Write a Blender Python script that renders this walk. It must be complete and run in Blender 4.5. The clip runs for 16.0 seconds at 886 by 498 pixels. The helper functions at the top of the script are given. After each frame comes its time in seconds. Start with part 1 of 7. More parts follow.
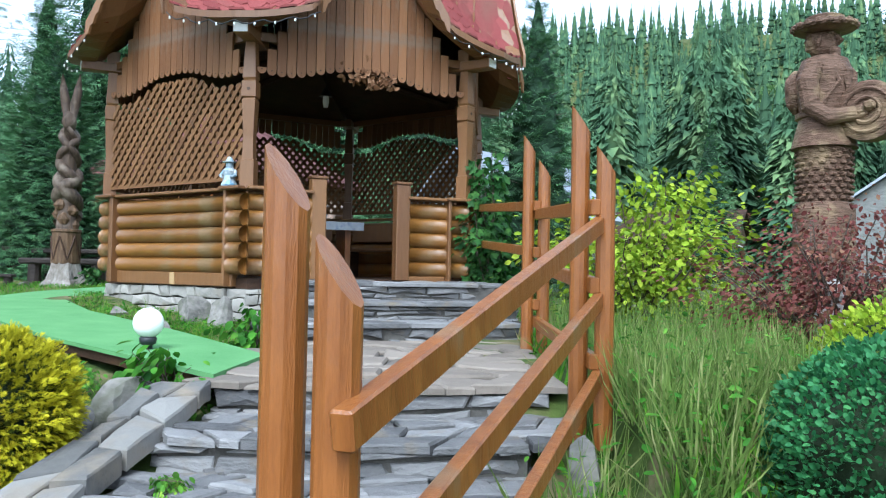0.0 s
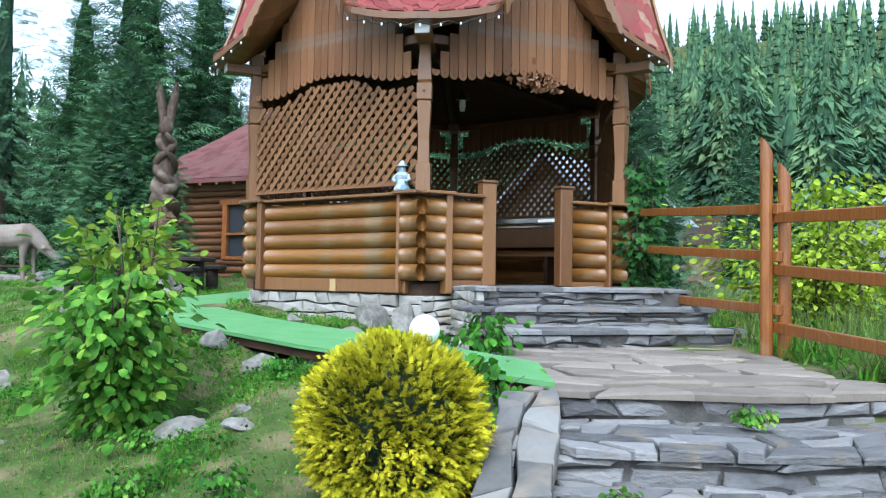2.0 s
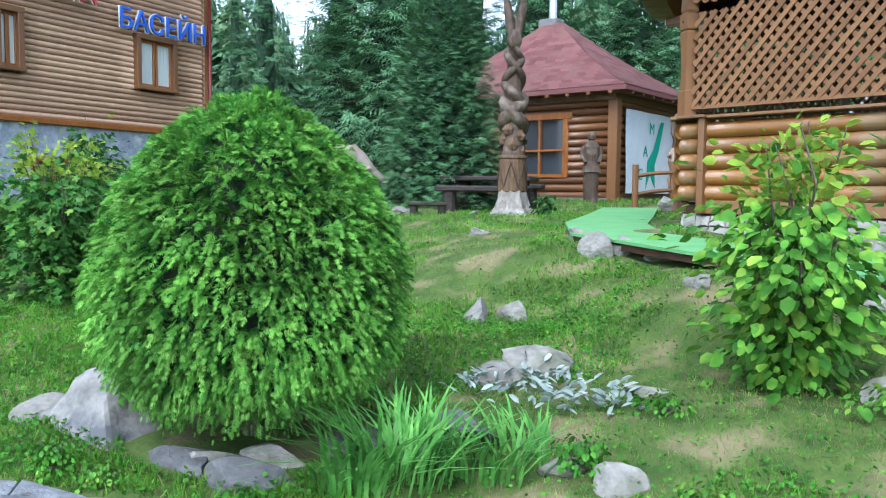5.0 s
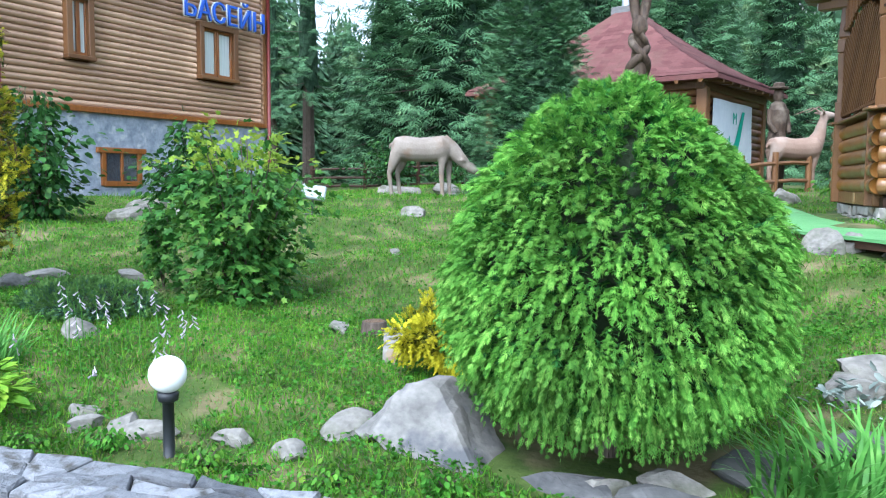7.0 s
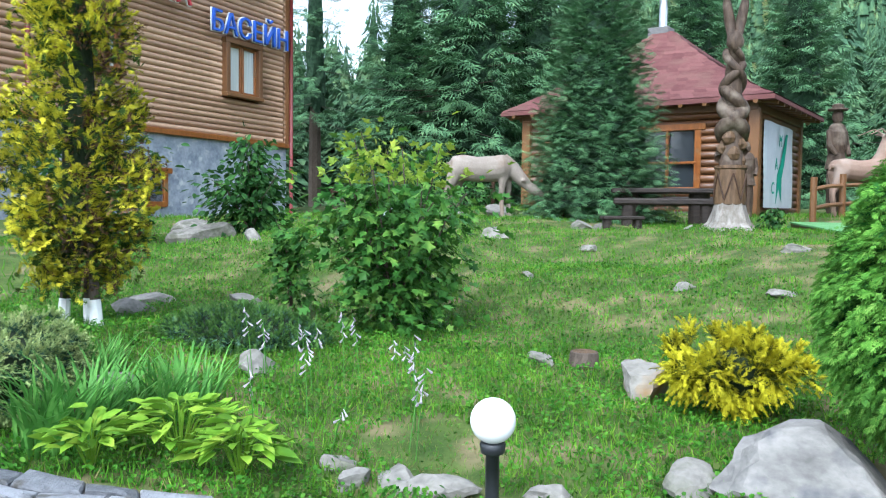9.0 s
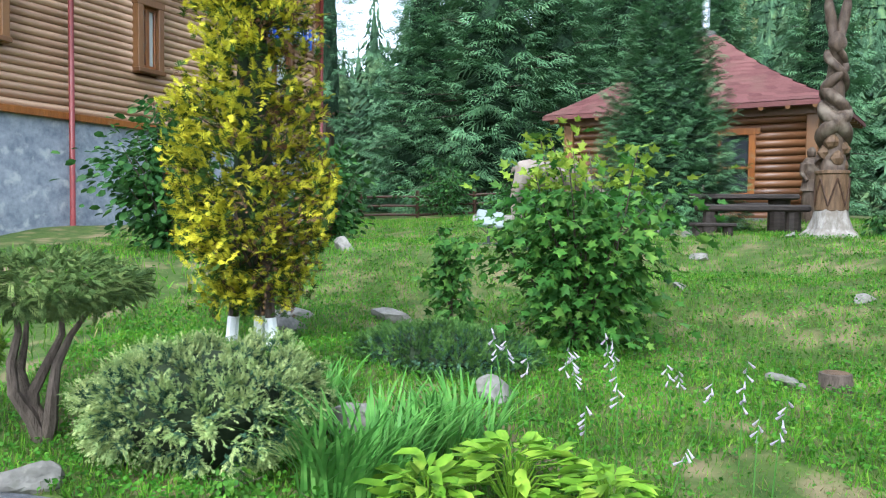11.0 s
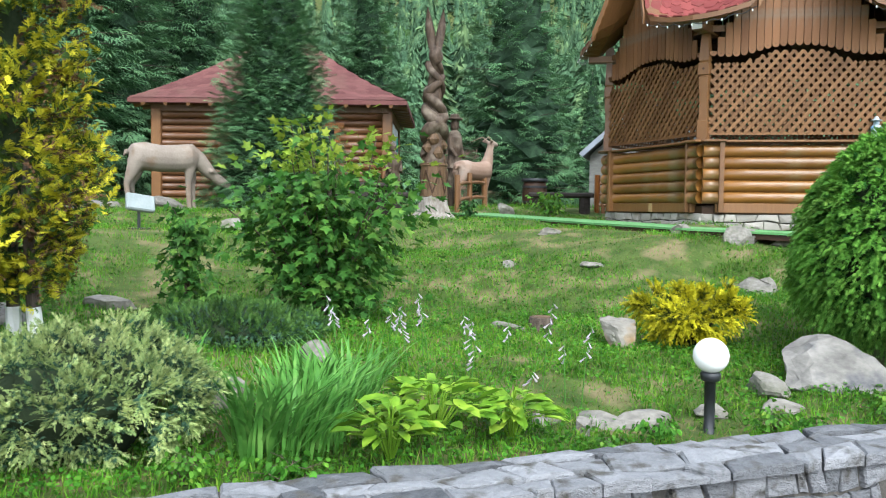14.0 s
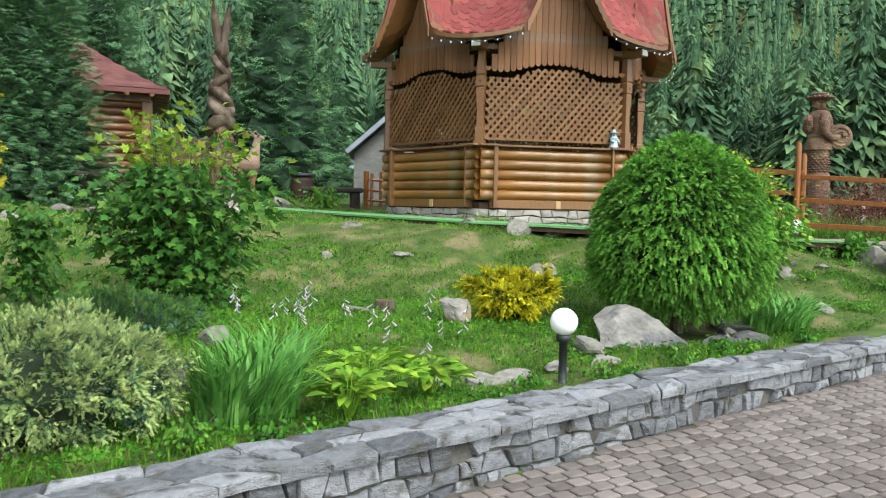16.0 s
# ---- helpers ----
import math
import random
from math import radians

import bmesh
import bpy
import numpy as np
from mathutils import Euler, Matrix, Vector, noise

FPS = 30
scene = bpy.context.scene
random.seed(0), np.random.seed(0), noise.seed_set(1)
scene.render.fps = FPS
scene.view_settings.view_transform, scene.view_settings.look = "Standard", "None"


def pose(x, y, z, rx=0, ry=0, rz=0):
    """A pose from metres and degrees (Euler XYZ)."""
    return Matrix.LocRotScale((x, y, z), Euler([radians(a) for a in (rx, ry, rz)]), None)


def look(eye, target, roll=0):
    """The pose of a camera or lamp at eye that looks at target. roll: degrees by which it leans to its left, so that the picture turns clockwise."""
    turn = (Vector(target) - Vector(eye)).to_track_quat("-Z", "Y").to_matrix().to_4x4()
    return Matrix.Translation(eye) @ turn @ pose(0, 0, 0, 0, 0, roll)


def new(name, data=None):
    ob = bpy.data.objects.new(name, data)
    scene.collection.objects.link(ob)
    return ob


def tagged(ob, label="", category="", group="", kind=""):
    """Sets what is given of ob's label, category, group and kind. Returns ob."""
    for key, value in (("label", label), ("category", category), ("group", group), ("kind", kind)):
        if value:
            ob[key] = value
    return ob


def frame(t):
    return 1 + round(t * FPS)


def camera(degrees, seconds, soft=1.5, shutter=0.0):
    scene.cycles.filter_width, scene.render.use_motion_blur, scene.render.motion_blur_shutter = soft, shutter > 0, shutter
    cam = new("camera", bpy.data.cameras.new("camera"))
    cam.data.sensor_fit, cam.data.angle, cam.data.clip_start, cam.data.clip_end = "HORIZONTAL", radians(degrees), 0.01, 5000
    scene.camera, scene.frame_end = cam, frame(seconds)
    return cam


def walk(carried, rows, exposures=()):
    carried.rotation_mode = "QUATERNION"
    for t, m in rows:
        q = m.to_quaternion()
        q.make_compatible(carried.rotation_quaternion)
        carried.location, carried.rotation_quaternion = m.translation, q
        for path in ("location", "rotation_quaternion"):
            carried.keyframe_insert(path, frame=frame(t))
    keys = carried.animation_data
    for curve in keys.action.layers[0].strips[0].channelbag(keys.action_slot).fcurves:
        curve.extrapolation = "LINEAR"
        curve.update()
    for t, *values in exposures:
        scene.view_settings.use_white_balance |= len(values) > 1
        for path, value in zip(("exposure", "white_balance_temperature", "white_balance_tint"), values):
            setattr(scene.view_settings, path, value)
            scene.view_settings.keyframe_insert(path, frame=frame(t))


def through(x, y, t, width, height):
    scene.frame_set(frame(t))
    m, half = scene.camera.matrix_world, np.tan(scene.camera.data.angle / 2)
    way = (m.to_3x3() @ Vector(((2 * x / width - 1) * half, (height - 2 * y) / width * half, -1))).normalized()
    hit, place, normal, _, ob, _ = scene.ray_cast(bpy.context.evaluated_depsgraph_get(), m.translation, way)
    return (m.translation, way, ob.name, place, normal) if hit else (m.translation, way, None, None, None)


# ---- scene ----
# camera and walk
cam = camera(58.65, 16.0, 1.15)
PATH = [
    (0.0, pose(-0.009, 0.001, 1.510, 91.68, -1.09, -0.10)),
    (0.5, pose(-0.476, 0.055, 1.490, 92.00, -1.04, -1.11)),
    (1.0, pose(-0.975, 0.104, 1.471, 92.10, -0.85, -1.86)),
    (1.5, pose(-1.502, 0.176, 1.456, 92.16, -0.86, -2.13)),
    (2.0, pose(-1.997, 0.176, 1.461, 92.21, -0.89, -0.81)),
    (2.5, pose(-2.485, 0.214, 1.440, 91.83, -1.04, 5.45)),
    (3.0, pose(-2.979, 0.261, 1.414, 90.62, -0.93, 9.33)),
    (3.5, pose(-3.464, 0.354, 1.426, 89.01, -0.87, 11.14)),
    (4.0, pose(-3.960, 0.469, 1.472, 87.57, -0.84, 12.05)),
    (6.5, pose(-6.525, 0.631, 1.539, 85.12, -0.48, 12.40)),
    (7.0, pose(-7.022, 0.605, 1.538, 85.13, -0.47, 12.36)),
    (7.5, pose(-7.528, 0.695, 1.536, 85.17, -0.54, 12.27)),
    (8.0, pose(-8.028, 0.725, 1.499, 85.75, -0.55, 11.50)),
    (8.5, pose(-8.542, 0.842, 1.454, 86.46, -0.65, 10.59)),
    (9.0, pose(-9.050, 0.952, 1.427, 86.99, -0.71, 9.88)),
    (9.5, pose(-9.551, 1.030, 1.435, 87.38, -0.71, 9.35)),
    (10.0, pose(-10.062, 1.115, 1.430, 87.50, -0.67, 8.98)),
    (12.5, pose(-11.933, 1.320, 1.376, 87.35, -1.00, -3.47)),
    (13.0, pose(-12.218, 1.235, 1.350, 87.24, -0.98, -11.98)),
    (13.5, pose(-12.526, 1.112, 1.335, 87.18, -0.70, -19.60)),
    (14.0, pose(-12.884, 1.001, 1.311, 87.11, -0.71, -25.93)),
    (14.5, pose(-13.220, 0.927, 1.312, 87.02, -0.89, -32.04)),
    (15.0, pose(-13.564, 0.947, 1.301, 86.99, -0.99, -38.09)),
    (15.5, pose(-13.904, 0.993, 1.299, 86.95, -1.11, -43.54)),
    (16.0, pose(-14.281, 1.044, 1.302, 86.98, -1.19, -45.88)),
]
walk(cam, PATH, [(0.0, 0.97, 5250, 4), (3.5, 1.05, 5200, 6), (7.0, 1.35, 5250, 7), (10.0, 1.22, 5500, 6), (12.5, 1.22, 5600, 7), (16.0, 0.95, 6200, 3)])

# ---- soft evening daylight under a pale sky ----
world = bpy.data.worlds.new("sky")
scene.world = world
world.use_nodes = True
wn, wl = world.node_tree.nodes, world.node_tree.links
sky = wn.new("ShaderNodeTexSky")
sky.sky_type = "NISHITA"
sky.sun_disc = False
sky.sun_elevation, sky.sun_rotation = radians(49.6), radians(191.3)
sky.dust_density, sky.air_density = 3.0, 1.2
pale = wn.new("ShaderNodeHueSaturation")
pale.inputs["Saturation"].default_value = 0.35
wl.new(sky.outputs[0], pale.inputs["Color"])
wl.new(pale.outputs[0], wn["Background"].inputs["Color"])
wn["Background"].inputs["Strength"].default_value = 0.24
sun = new("sun", bpy.data.lights.new("sun", "SUN"))
sun.data.energy, sun.data.angle, sun.data.color = 1.2, radians(20), (1.0, 0.95, 0.88)
sun.matrix_world = look((-4, -20, 24), (0, 0, 0))


# ---- geometry helpers ----
class Geo:
    """Vertices and faces that become one mesh."""

    def __init__(self):
        self.v, self.f = [], []

    def add(self, verts, faces):
        n = len(self.v)
        self.v.extend(verts)
        self.f.extend(tuple(i + n for i in q) for q in faces)
        return self

    def box(self, c, s, m=None, taper=1.0, cham=0.0):
        x, y, z = s[0] / 2, s[1] / 2, s[2] / 2
        if cham <= 0:
            vs = [(-x, -y, -z), (x, -y, -z), (x, y, -z), (-x, y, -z)]
            vs += [(a * taper, b * taper, z) for a, b, _ in vs]
            fs = [(3, 2, 1, 0), (4, 5, 6, 7), (0, 1, 5, 4), (1, 2, 6, 5), (2, 3, 7, 6), (3, 0, 4, 7)]
        else:
            k, vs = cham, []
            for zz, q in ((-z, k), (-z + k, 0), (z - k, 0), (z, k)):
                t = taper if zz > 0 else 1.0
                a, b = (x - q) * t, (y - q) * t
                vs += [(-a + k - q * .5, -b, zz), (a - k + q * .5, -b, zz), (a, -b + k - q * .5, zz), (a, b - k + q * .5, zz),
                       (a - k + q * .5, b, zz), (-a + k - q * .5, b, zz), (-a, b - k + q * .5, zz), (-a, -b + k - q * .5, zz)]
            fs = [tuple(range(7, -1, -1)), tuple(range(24, 32))]
            for r in range(3):
                fs += [(r * 8 + i, r * 8 + (i + 1) % 8, r * 8 + 8 + (i + 1) % 8, r * 8 + 8 + i) for i in range(8)]
        mm = Matrix.Translation(c) @ (m or Matrix())
        return self.add([tuple(mm @ Vector(p)) for p in vs], fs)

    def tube(self, pts, radii, seg=8, caps=True, squash=1.0):
        pts = [Vector(p) for p in pts]
        if not isinstance(radii, (list, tuple)):
            radii = [radii] * len(pts)
        vs, fs, up = [], [], None
        for i, p in enumerate(pts):
            d = (pts[min(i + 1, len(pts) - 1)] - pts[max(i - 1, 0)]).normalized()
            if up is None:
                up = Vector((0, 0, 1)) if abs(d.z) < 0.9 else Vector((1, 0, 0))
            a = d.cross(up).normalized()
            up = a.cross(d).normalized()
            for j in range(seg):
                w = 2 * math.pi * j / seg
                vs.append(tuple(p + (a * math.cos(w) + up * math.sin(w) * squash) * radii[i]))
        for i in range(len(pts) - 1):
            for j in range(seg):
                k = (j + 1) % seg
                fs.append((i * seg + j, i * seg + k, i * seg + seg + k, i * seg + seg + j))
        if caps:
            fs.append(tuple(range(seg)))
            fs.append(tuple(range(len(vs) - 1, len(vs) - seg - 1, -1)))
        return self.add(vs, fs)

    def lathe(self, prof, seg=12, c=(0, 0, 0)):
        vs, fs = [], []
        for r, z in prof:
            vs += [(c[0] + r * math.cos(2 * math.pi * j / seg), c[1] + r * math.sin(2 * math.pi * j / seg), c[2] + z) for j in range(seg)]
        for i in range(len(prof) - 1):
            for j in range(seg):
                k = (j + 1) % seg
                fs.append((i * seg + j, i * seg + k, i * seg + seg + k, i * seg + seg + j))
        fs.append(tuple(range(seg - 1, -1, -1)))
        fs.append(tuple(range(len(vs) - seg, len(vs))))
        return self.add(vs, fs)

    def prism(self, outline, depth, m):
        """A flat outline in local x, z given a depth along y."""
        n = len(outline)
        vs = [tuple(m @ Vector((x, -depth / 2, z))) for x, z in outline] + [tuple(m @ Vector((x, depth / 2, z))) for x, z in outline]
        fs = [tuple(range(n)), tuple(range(2 * n - 1, n - 1, -1))] + [((i + 1) % n, i, n + i, n + (i + 1) % n) for i in range(n)]
        return self.add(vs, fs)

    def blob(self, c, s, rough=0.25, sub=2, seed=0.0, freq=1.6, flat=0.0):
        bm = bmesh.new()
        bmesh.ops.create_icosphere(bm, subdivisions=sub, radius=1)
        bm.verts.index_update()
        vs = []
        for q in bm.verts:
            p = q.co.copy()
            k = 1 + rough * noise.noise(p * freq + Vector((seed * 7.1, seed * 3.3, seed))) + rough * 0.5 * noise.noise(p * freq * 2.7 + Vector((seed, 9, 1)))
            if flat:
                cell = Vector([round(a / flat) * flat for a in p])
                p = p.lerp(cell, 0.45)
            vs.append((c[0] + p.x * k * s[0], c[1] + p.y * k * s[1], c[2] + p.z * k * s[2]))
        fs = [tuple(q.index for q in g.verts) for g in bm.faces]
        bm.free()
        return self.add(vs, fs)

    def chisel(self, c, s, seed, sub=3, cuts=11, rough=0.10):
        """A broken stone: a ball cut flat by planes, then roughened."""
        r = random.Random(seed)
        planes = []
        for _ in range(cuts):
            d = Vector((r.gauss(0, 1), r.gauss(0, 1), r.gauss(0, 0.8))).normalized()
            planes.append((d, r.uniform(0.36, 0.74)))
        bm = bmesh.new()
        bmesh.ops.create_icosphere(bm, subdivisions=sub, radius=1)
        bm.verts.index_update()
        vs, off = [], Vector((seed * 3.7, seed * 1.3, seed))
        for q in bm.verts:
            p = q.co.copy()
            for d, k in planes:
                over = p.dot(d) - k
                if over > 0:
                    p -= d * over
            p *= 1.42 * (1 + rough * noise.noise(p * 2.2 + off) + rough * 0.55 * noise.noise(p * 6.5 + off) + rough * 0.3 * noise.noise(p * 15 + off))
            vs.append((c[0] + p.x * s[0], c[1] + p.y * s[1], c[2] + p.z * s[2]))
        fs = [tuple(q.index for q in g.verts) for g in bm.faces]
        bm.free()
        return self.add(vs, fs)

    def mesh(self, name, smooth=False):
        me = bpy.data.meshes.new(name)
        me.from_pydata(self.v, [], self.f)
        me.update()
        if smooth:
            me.polygons.foreach_set("use_smooth", [True] * len(me.polygons))
        return me


def part(name, geo, material, parent=None, label="", smooth=False, m=None):
    me = geo if isinstance(geo, bpy.types.Mesh) else geo.mesh(name, smooth)
    if not me.materials:
        me.materials.append(material)
    ob = new(name, me)
    if m is not None:
        ob.matrix_basis = m
    ob.parent = parent
    if label:
        ob["label"] = label
    return ob


def thing(name, m, label, category, group="", kind=""):
    ob = new(name)
    ob.matrix_basis = m
    return tagged(ob, label, category, group, kind)


def solo(name, geo, material, m, label, category, group="", kind="", smooth=False):
    return tagged(part(name, geo, material, None, "", smooth, m), label, category, group, kind)


def setting(name, geo, material, label, smooth=False):
    return tagged(part(name, geo, material, None, "", smooth), label, name.split("_")[0], "", "structure")


# ---- materials ----
TONE = 0.75


def material(name, a, b, rough=0.6, scale=6.0, stretch=(1, 1, 1), bump=0.3, bscale=40.0, metal=0.0, per="none", spots=None, spot_scale=3.0, leaf=0.0, spot_at=0.6):
    """Two tones mixed by large and fine noise (or by island or object), worn spots in a third tone, and fine relief."""
    a, b = [c * TONE for c in a], [c * TONE for c in b]
    spots = spots and [c * TONE for c in spots]
    mt = bpy.data.materials.new(name)
    mt.use_nodes = True
    n, l = mt.node_tree.nodes, mt.node_tree.links
    bs = n["Principled BSDF"]
    co = n.new("ShaderNodeTexCoord")
    mp = n.new("ShaderNodeMapping")
    mp.inputs["Scale"].default_value = stretch
    l.new(co.outputs["Object"], mp.inputs["Vector"])
    n1 = n.new("ShaderNodeTexNoise")
    n1.inputs["Scale"].default_value, n1.inputs["Detail"].default_value = scale, 6.0
    l.new(mp.outputs[0], n1.inputs["Vector"])
    n2 = n.new("ShaderNodeTexNoise")
    n2.inputs["Scale"].default_value, n2.inputs["Detail"].default_value = bscale, 3.0
    l.new(mp.outputs[0], n2.inputs["Vector"])
    ad = n.new("ShaderNodeMath")
    ad.operation = "MULTIPLY_ADD"
    l.new(n2.outputs[0], ad.inputs[0])
    ad.inputs[1].default_value = 0.4
    l.new(n1.outputs[0], ad.inputs[2])
    fac = ad.outputs[0]
    if per != "none":
        if per == "island":
            src = n.new("ShaderNodeNewGeometry").outputs["Random Per Island"]
        else:
            src = n.new("ShaderNodeObjectInfo").outputs["Random"]
        mx = n.new("ShaderNodeMath")
        mx.operation = "MULTIPLY_ADD"
        l.new(src, mx.inputs[0])
        mx.inputs[1].default_value = 0.75
        sb = n.new("ShaderNodeMath")
        sb.operation = "MULTIPLY_ADD"
        l.new(fac, sb.inputs[0])
        sb.inputs[1].default_value, sb.inputs[2].default_value = 0.6, -0.22
        l.new(sb.outputs[0], mx.inputs[2])
        fac = mx.outputs[0]
    rp = n.new("ShaderNodeValToRGB")
    rp.color_ramp.elements[0].position, rp.color_ramp.elements[1].position = (0.42, 0.95) if per == "none" else (0.05, 0.9)
    rp.color_ramp.elements[0].color, rp.color_ramp.elements[1].color = (*a, 1), (*b, 1)
    l.new(fac, rp.inputs[0])
    col = rp.outputs[0]
    if spots:
        n3 = n.new("ShaderNodeTexNoise")
        n3.inputs["Scale"].default_value, n3.inputs["Detail"].default_value = spot_scale, 8.0
        l.new(co.outputs["Object"], n3.inputs["Vector"])
        r3 = n.new("ShaderNodeValToRGB")
        r3.color_ramp.elements[0].position, r3.color_ramp.elements[1].position = spot_at - 0.07, spot_at + 0.07
        l.new(n3.outputs[0], r3.inputs[0])
        mix = n.new("ShaderNodeMixRGB")
        l.new(r3.outputs[0], mix.inputs[0])
        l.new(col, mix.inputs[1])
        mix.inputs[2].default_value = (*spots, 1)
        col = mix.outputs[0]
    l.new(col, bs.inputs["Base Color"])
    bs.inputs["Roughness"].default_value, bs.inputs["Metallic"].default_value = rough, metal
    bs.inputs["Specular IOR Level"].default_value = 0.5 if rough < 0.5 else 0.2
    if bump:
        bp = n.new("ShaderNodeBump")
        bp.inputs["Strength"].default_value, bp.inputs["Distance"].default_value = bump, 0.02
        l.new(fac if per == "none" else ad.outputs[0], bp.inputs["Height"])
        l.new(bp.outputs[0], bs.inputs["Normal"])
    if leaf:
        tr = n.new("ShaderNodeBsdfTranslucent")
        l.new(col, tr.inputs["Color"])
        sh = n.new("ShaderNodeMixShader")
        sh.inputs[0].default_value = leaf
        l.new(bs.outputs[0], sh.inputs[1])
        l.new(tr.outputs[0], sh.inputs[2])
        l.new(sh.outputs[0], n["Material Output"].inputs["Surface"])
    return mt


M_LOG = material("varnished_log", (0.125, 0.050, 0.008), (0.26, 0.112, 0.019), 0.38, 3, (1, 8, 8), 0.25, 20, per="object", spots=(0.22, 0.135, 0.06), spot_scale=2.2)
M_TRIM = material("brown_stained_board", (0.125, 0.052, 0.016), (0.23, 0.106, 0.034), 0.45, 4, (6, 6, 1), 0.3, 30, per="object")
M_PLANK = material("weathered_valance_board", (0.15, 0.066, 0.027), (0.29, 0.138, 0.060), 0.55, 4, (9, 9, 1), 0.35, 30, per="object", spots=(0.22, 0.165, 0.12), spot_scale=3)
M_SLAT = material("lattice_slat", (0.125, 0.058, 0.022), (0.22, 0.11, 0.045), 0.5, 5, (1, 1, 1), 0.2, 40, per="object")
M_DARKW = material("dark_stained_wood", (0.03, 0.018, 0.012), (0.08, 0.04, 0.022), 0.55, 5, (1, 1, 4), 0.3, 40)
M_FENCE = material("orange_varnished_fence", (0.19, 0.058, 0.010), (0.34, 0.125, 0.025), 0.32, 3, (7, 7, 1), 0.3, 26, spots=(0.28, 0.18, 0.09), spot_scale=2.5, spot_at=0.66)
M_SHINGLE = material("red_shingle", (0.17, 0.036, 0.034), (0.27, 0.066, 0.06), 0.75, 5, (1, 1, 1), 0.5, 90, per="object", spots=(0.2, 0.08, 0.06), spot_scale=1.5)
M_STONE = material("grey_slate_slab", (0.055, 0.054, 0.055), (0.28, 0.272, 0.265), 0.7, 7, (1, 1, 2.2), 1.0, 30, per="object", spots=(0.20, 0.165, 0.12), spot_scale=4.5, spot_at=0.63)
M_FLAG = material("brown_flagstone", (0.13, 0.11, 0.09), (0.30, 0.255, 0.21), 0.8, 4, (1, 1, 1), 0.7, 25, per="object", spots=(0.25, 0.21, 0.17), spot_scale=2.5)
M_MORTAR = material("mortar", (0.05, 0.047, 0.042), (0.14, 0.13, 0.115), 0.9, 8, (1, 1, 1), 0.6, 60)
M_ROCK = material("pale_limestone", (0.13, 0.122, 0.108), (0.36, 0.335, 0.295), 0.88, 6, (1, 1, 1.4), 1.0, 22, spots=(0.15, 0.15, 0.11), spot_scale=5, spot_at=0.56)
M_BOULDER = material("white_grey_limestone", (0.11, 0.106, 0.098), (0.33, 0.31, 0.285), 0.88, 4, (1, 1, 1.6), 1.0, 20, spots=(0.11, 0.11, 0.115), spot_scale=4.1, spot_at=0.58)
M_ROCKB = material("rusty_rock", (0.16, 0.15, 0.13), (0.36, 0.335, 0.29), 0.85, 3, (1, 1, 1), 0.7, 22, spots=(0.26, 0.15, 0.05), spot_scale=2.6, spot_at=0.6)
M_PAVER = material("grey_concrete_paver", (0.10, 0.082, 0.074), (0.23, 0.196, 0.178), 0.85, 6, (1, 1, 1), 0.5, 70, per="object", spots=(0.20, 0.15, 0.12), spot_scale=0.8)
M_SAND = material("joint_sand", (0.07, 0.065, 0.055), (0.13, 0.12, 0.10), 0.95, 10, (1, 1, 1), 0.6, 80)
M_GROUND = material("soil_and_moss", (0.03, 0.065, 0.01), (0.10, 0.14, 0.03), 0.95, 5, (1, 1, 1), 0.9, 30, spots=(0.20, 0.165, 0.085), spot_scale=2.2, spot_at=0.57)
M_CARPET = material("green_artificial_turf", (0.12, 0.30, 0.105), (0.18, 0.39, 0.15), 0.95, 3, (1, 1, 1), 0.5, 250)
M_GLOBE = material("opal_globe", (1.04, 1.04, 1.03), (1.1, 1.1, 1.08), 0.25, 3, (1, 1, 1), 0.02, 30)
M_BLACK = material("black_metal", (0.012, 0.014, 0.018), (0.03, 0.032, 0.036), 0.45, 6, (1, 1, 1), 0.1, 60)
M_BARK = material("grey_bark", (0.06, 0.045, 0.035), (0.16, 0.125, 0.10), 0.9, 8, (4, 4, 1), 0.9, 40)
M_CARVED = material("carved_dark_wood", (0.035, 0.024, 0.018), (0.12, 0.082, 0.055), 0.6, 4, (5, 5, 1), 0.7, 26, spots=(0.20, 0.16, 0.12), spot_scale=3)
M_CARVEDL = material("carved_brown_wood", (0.06, 0.036, 0.02), (0.18, 0.11, 0.06), 0.55, 4, (5, 5, 1), 0.6, 26)
M_WHITE = material("white_paint", (0.78, 0.78, 0.76), (0.95, 0.95, 0.93), 0.6, 5, (1, 1, 1), 0.1, 60)

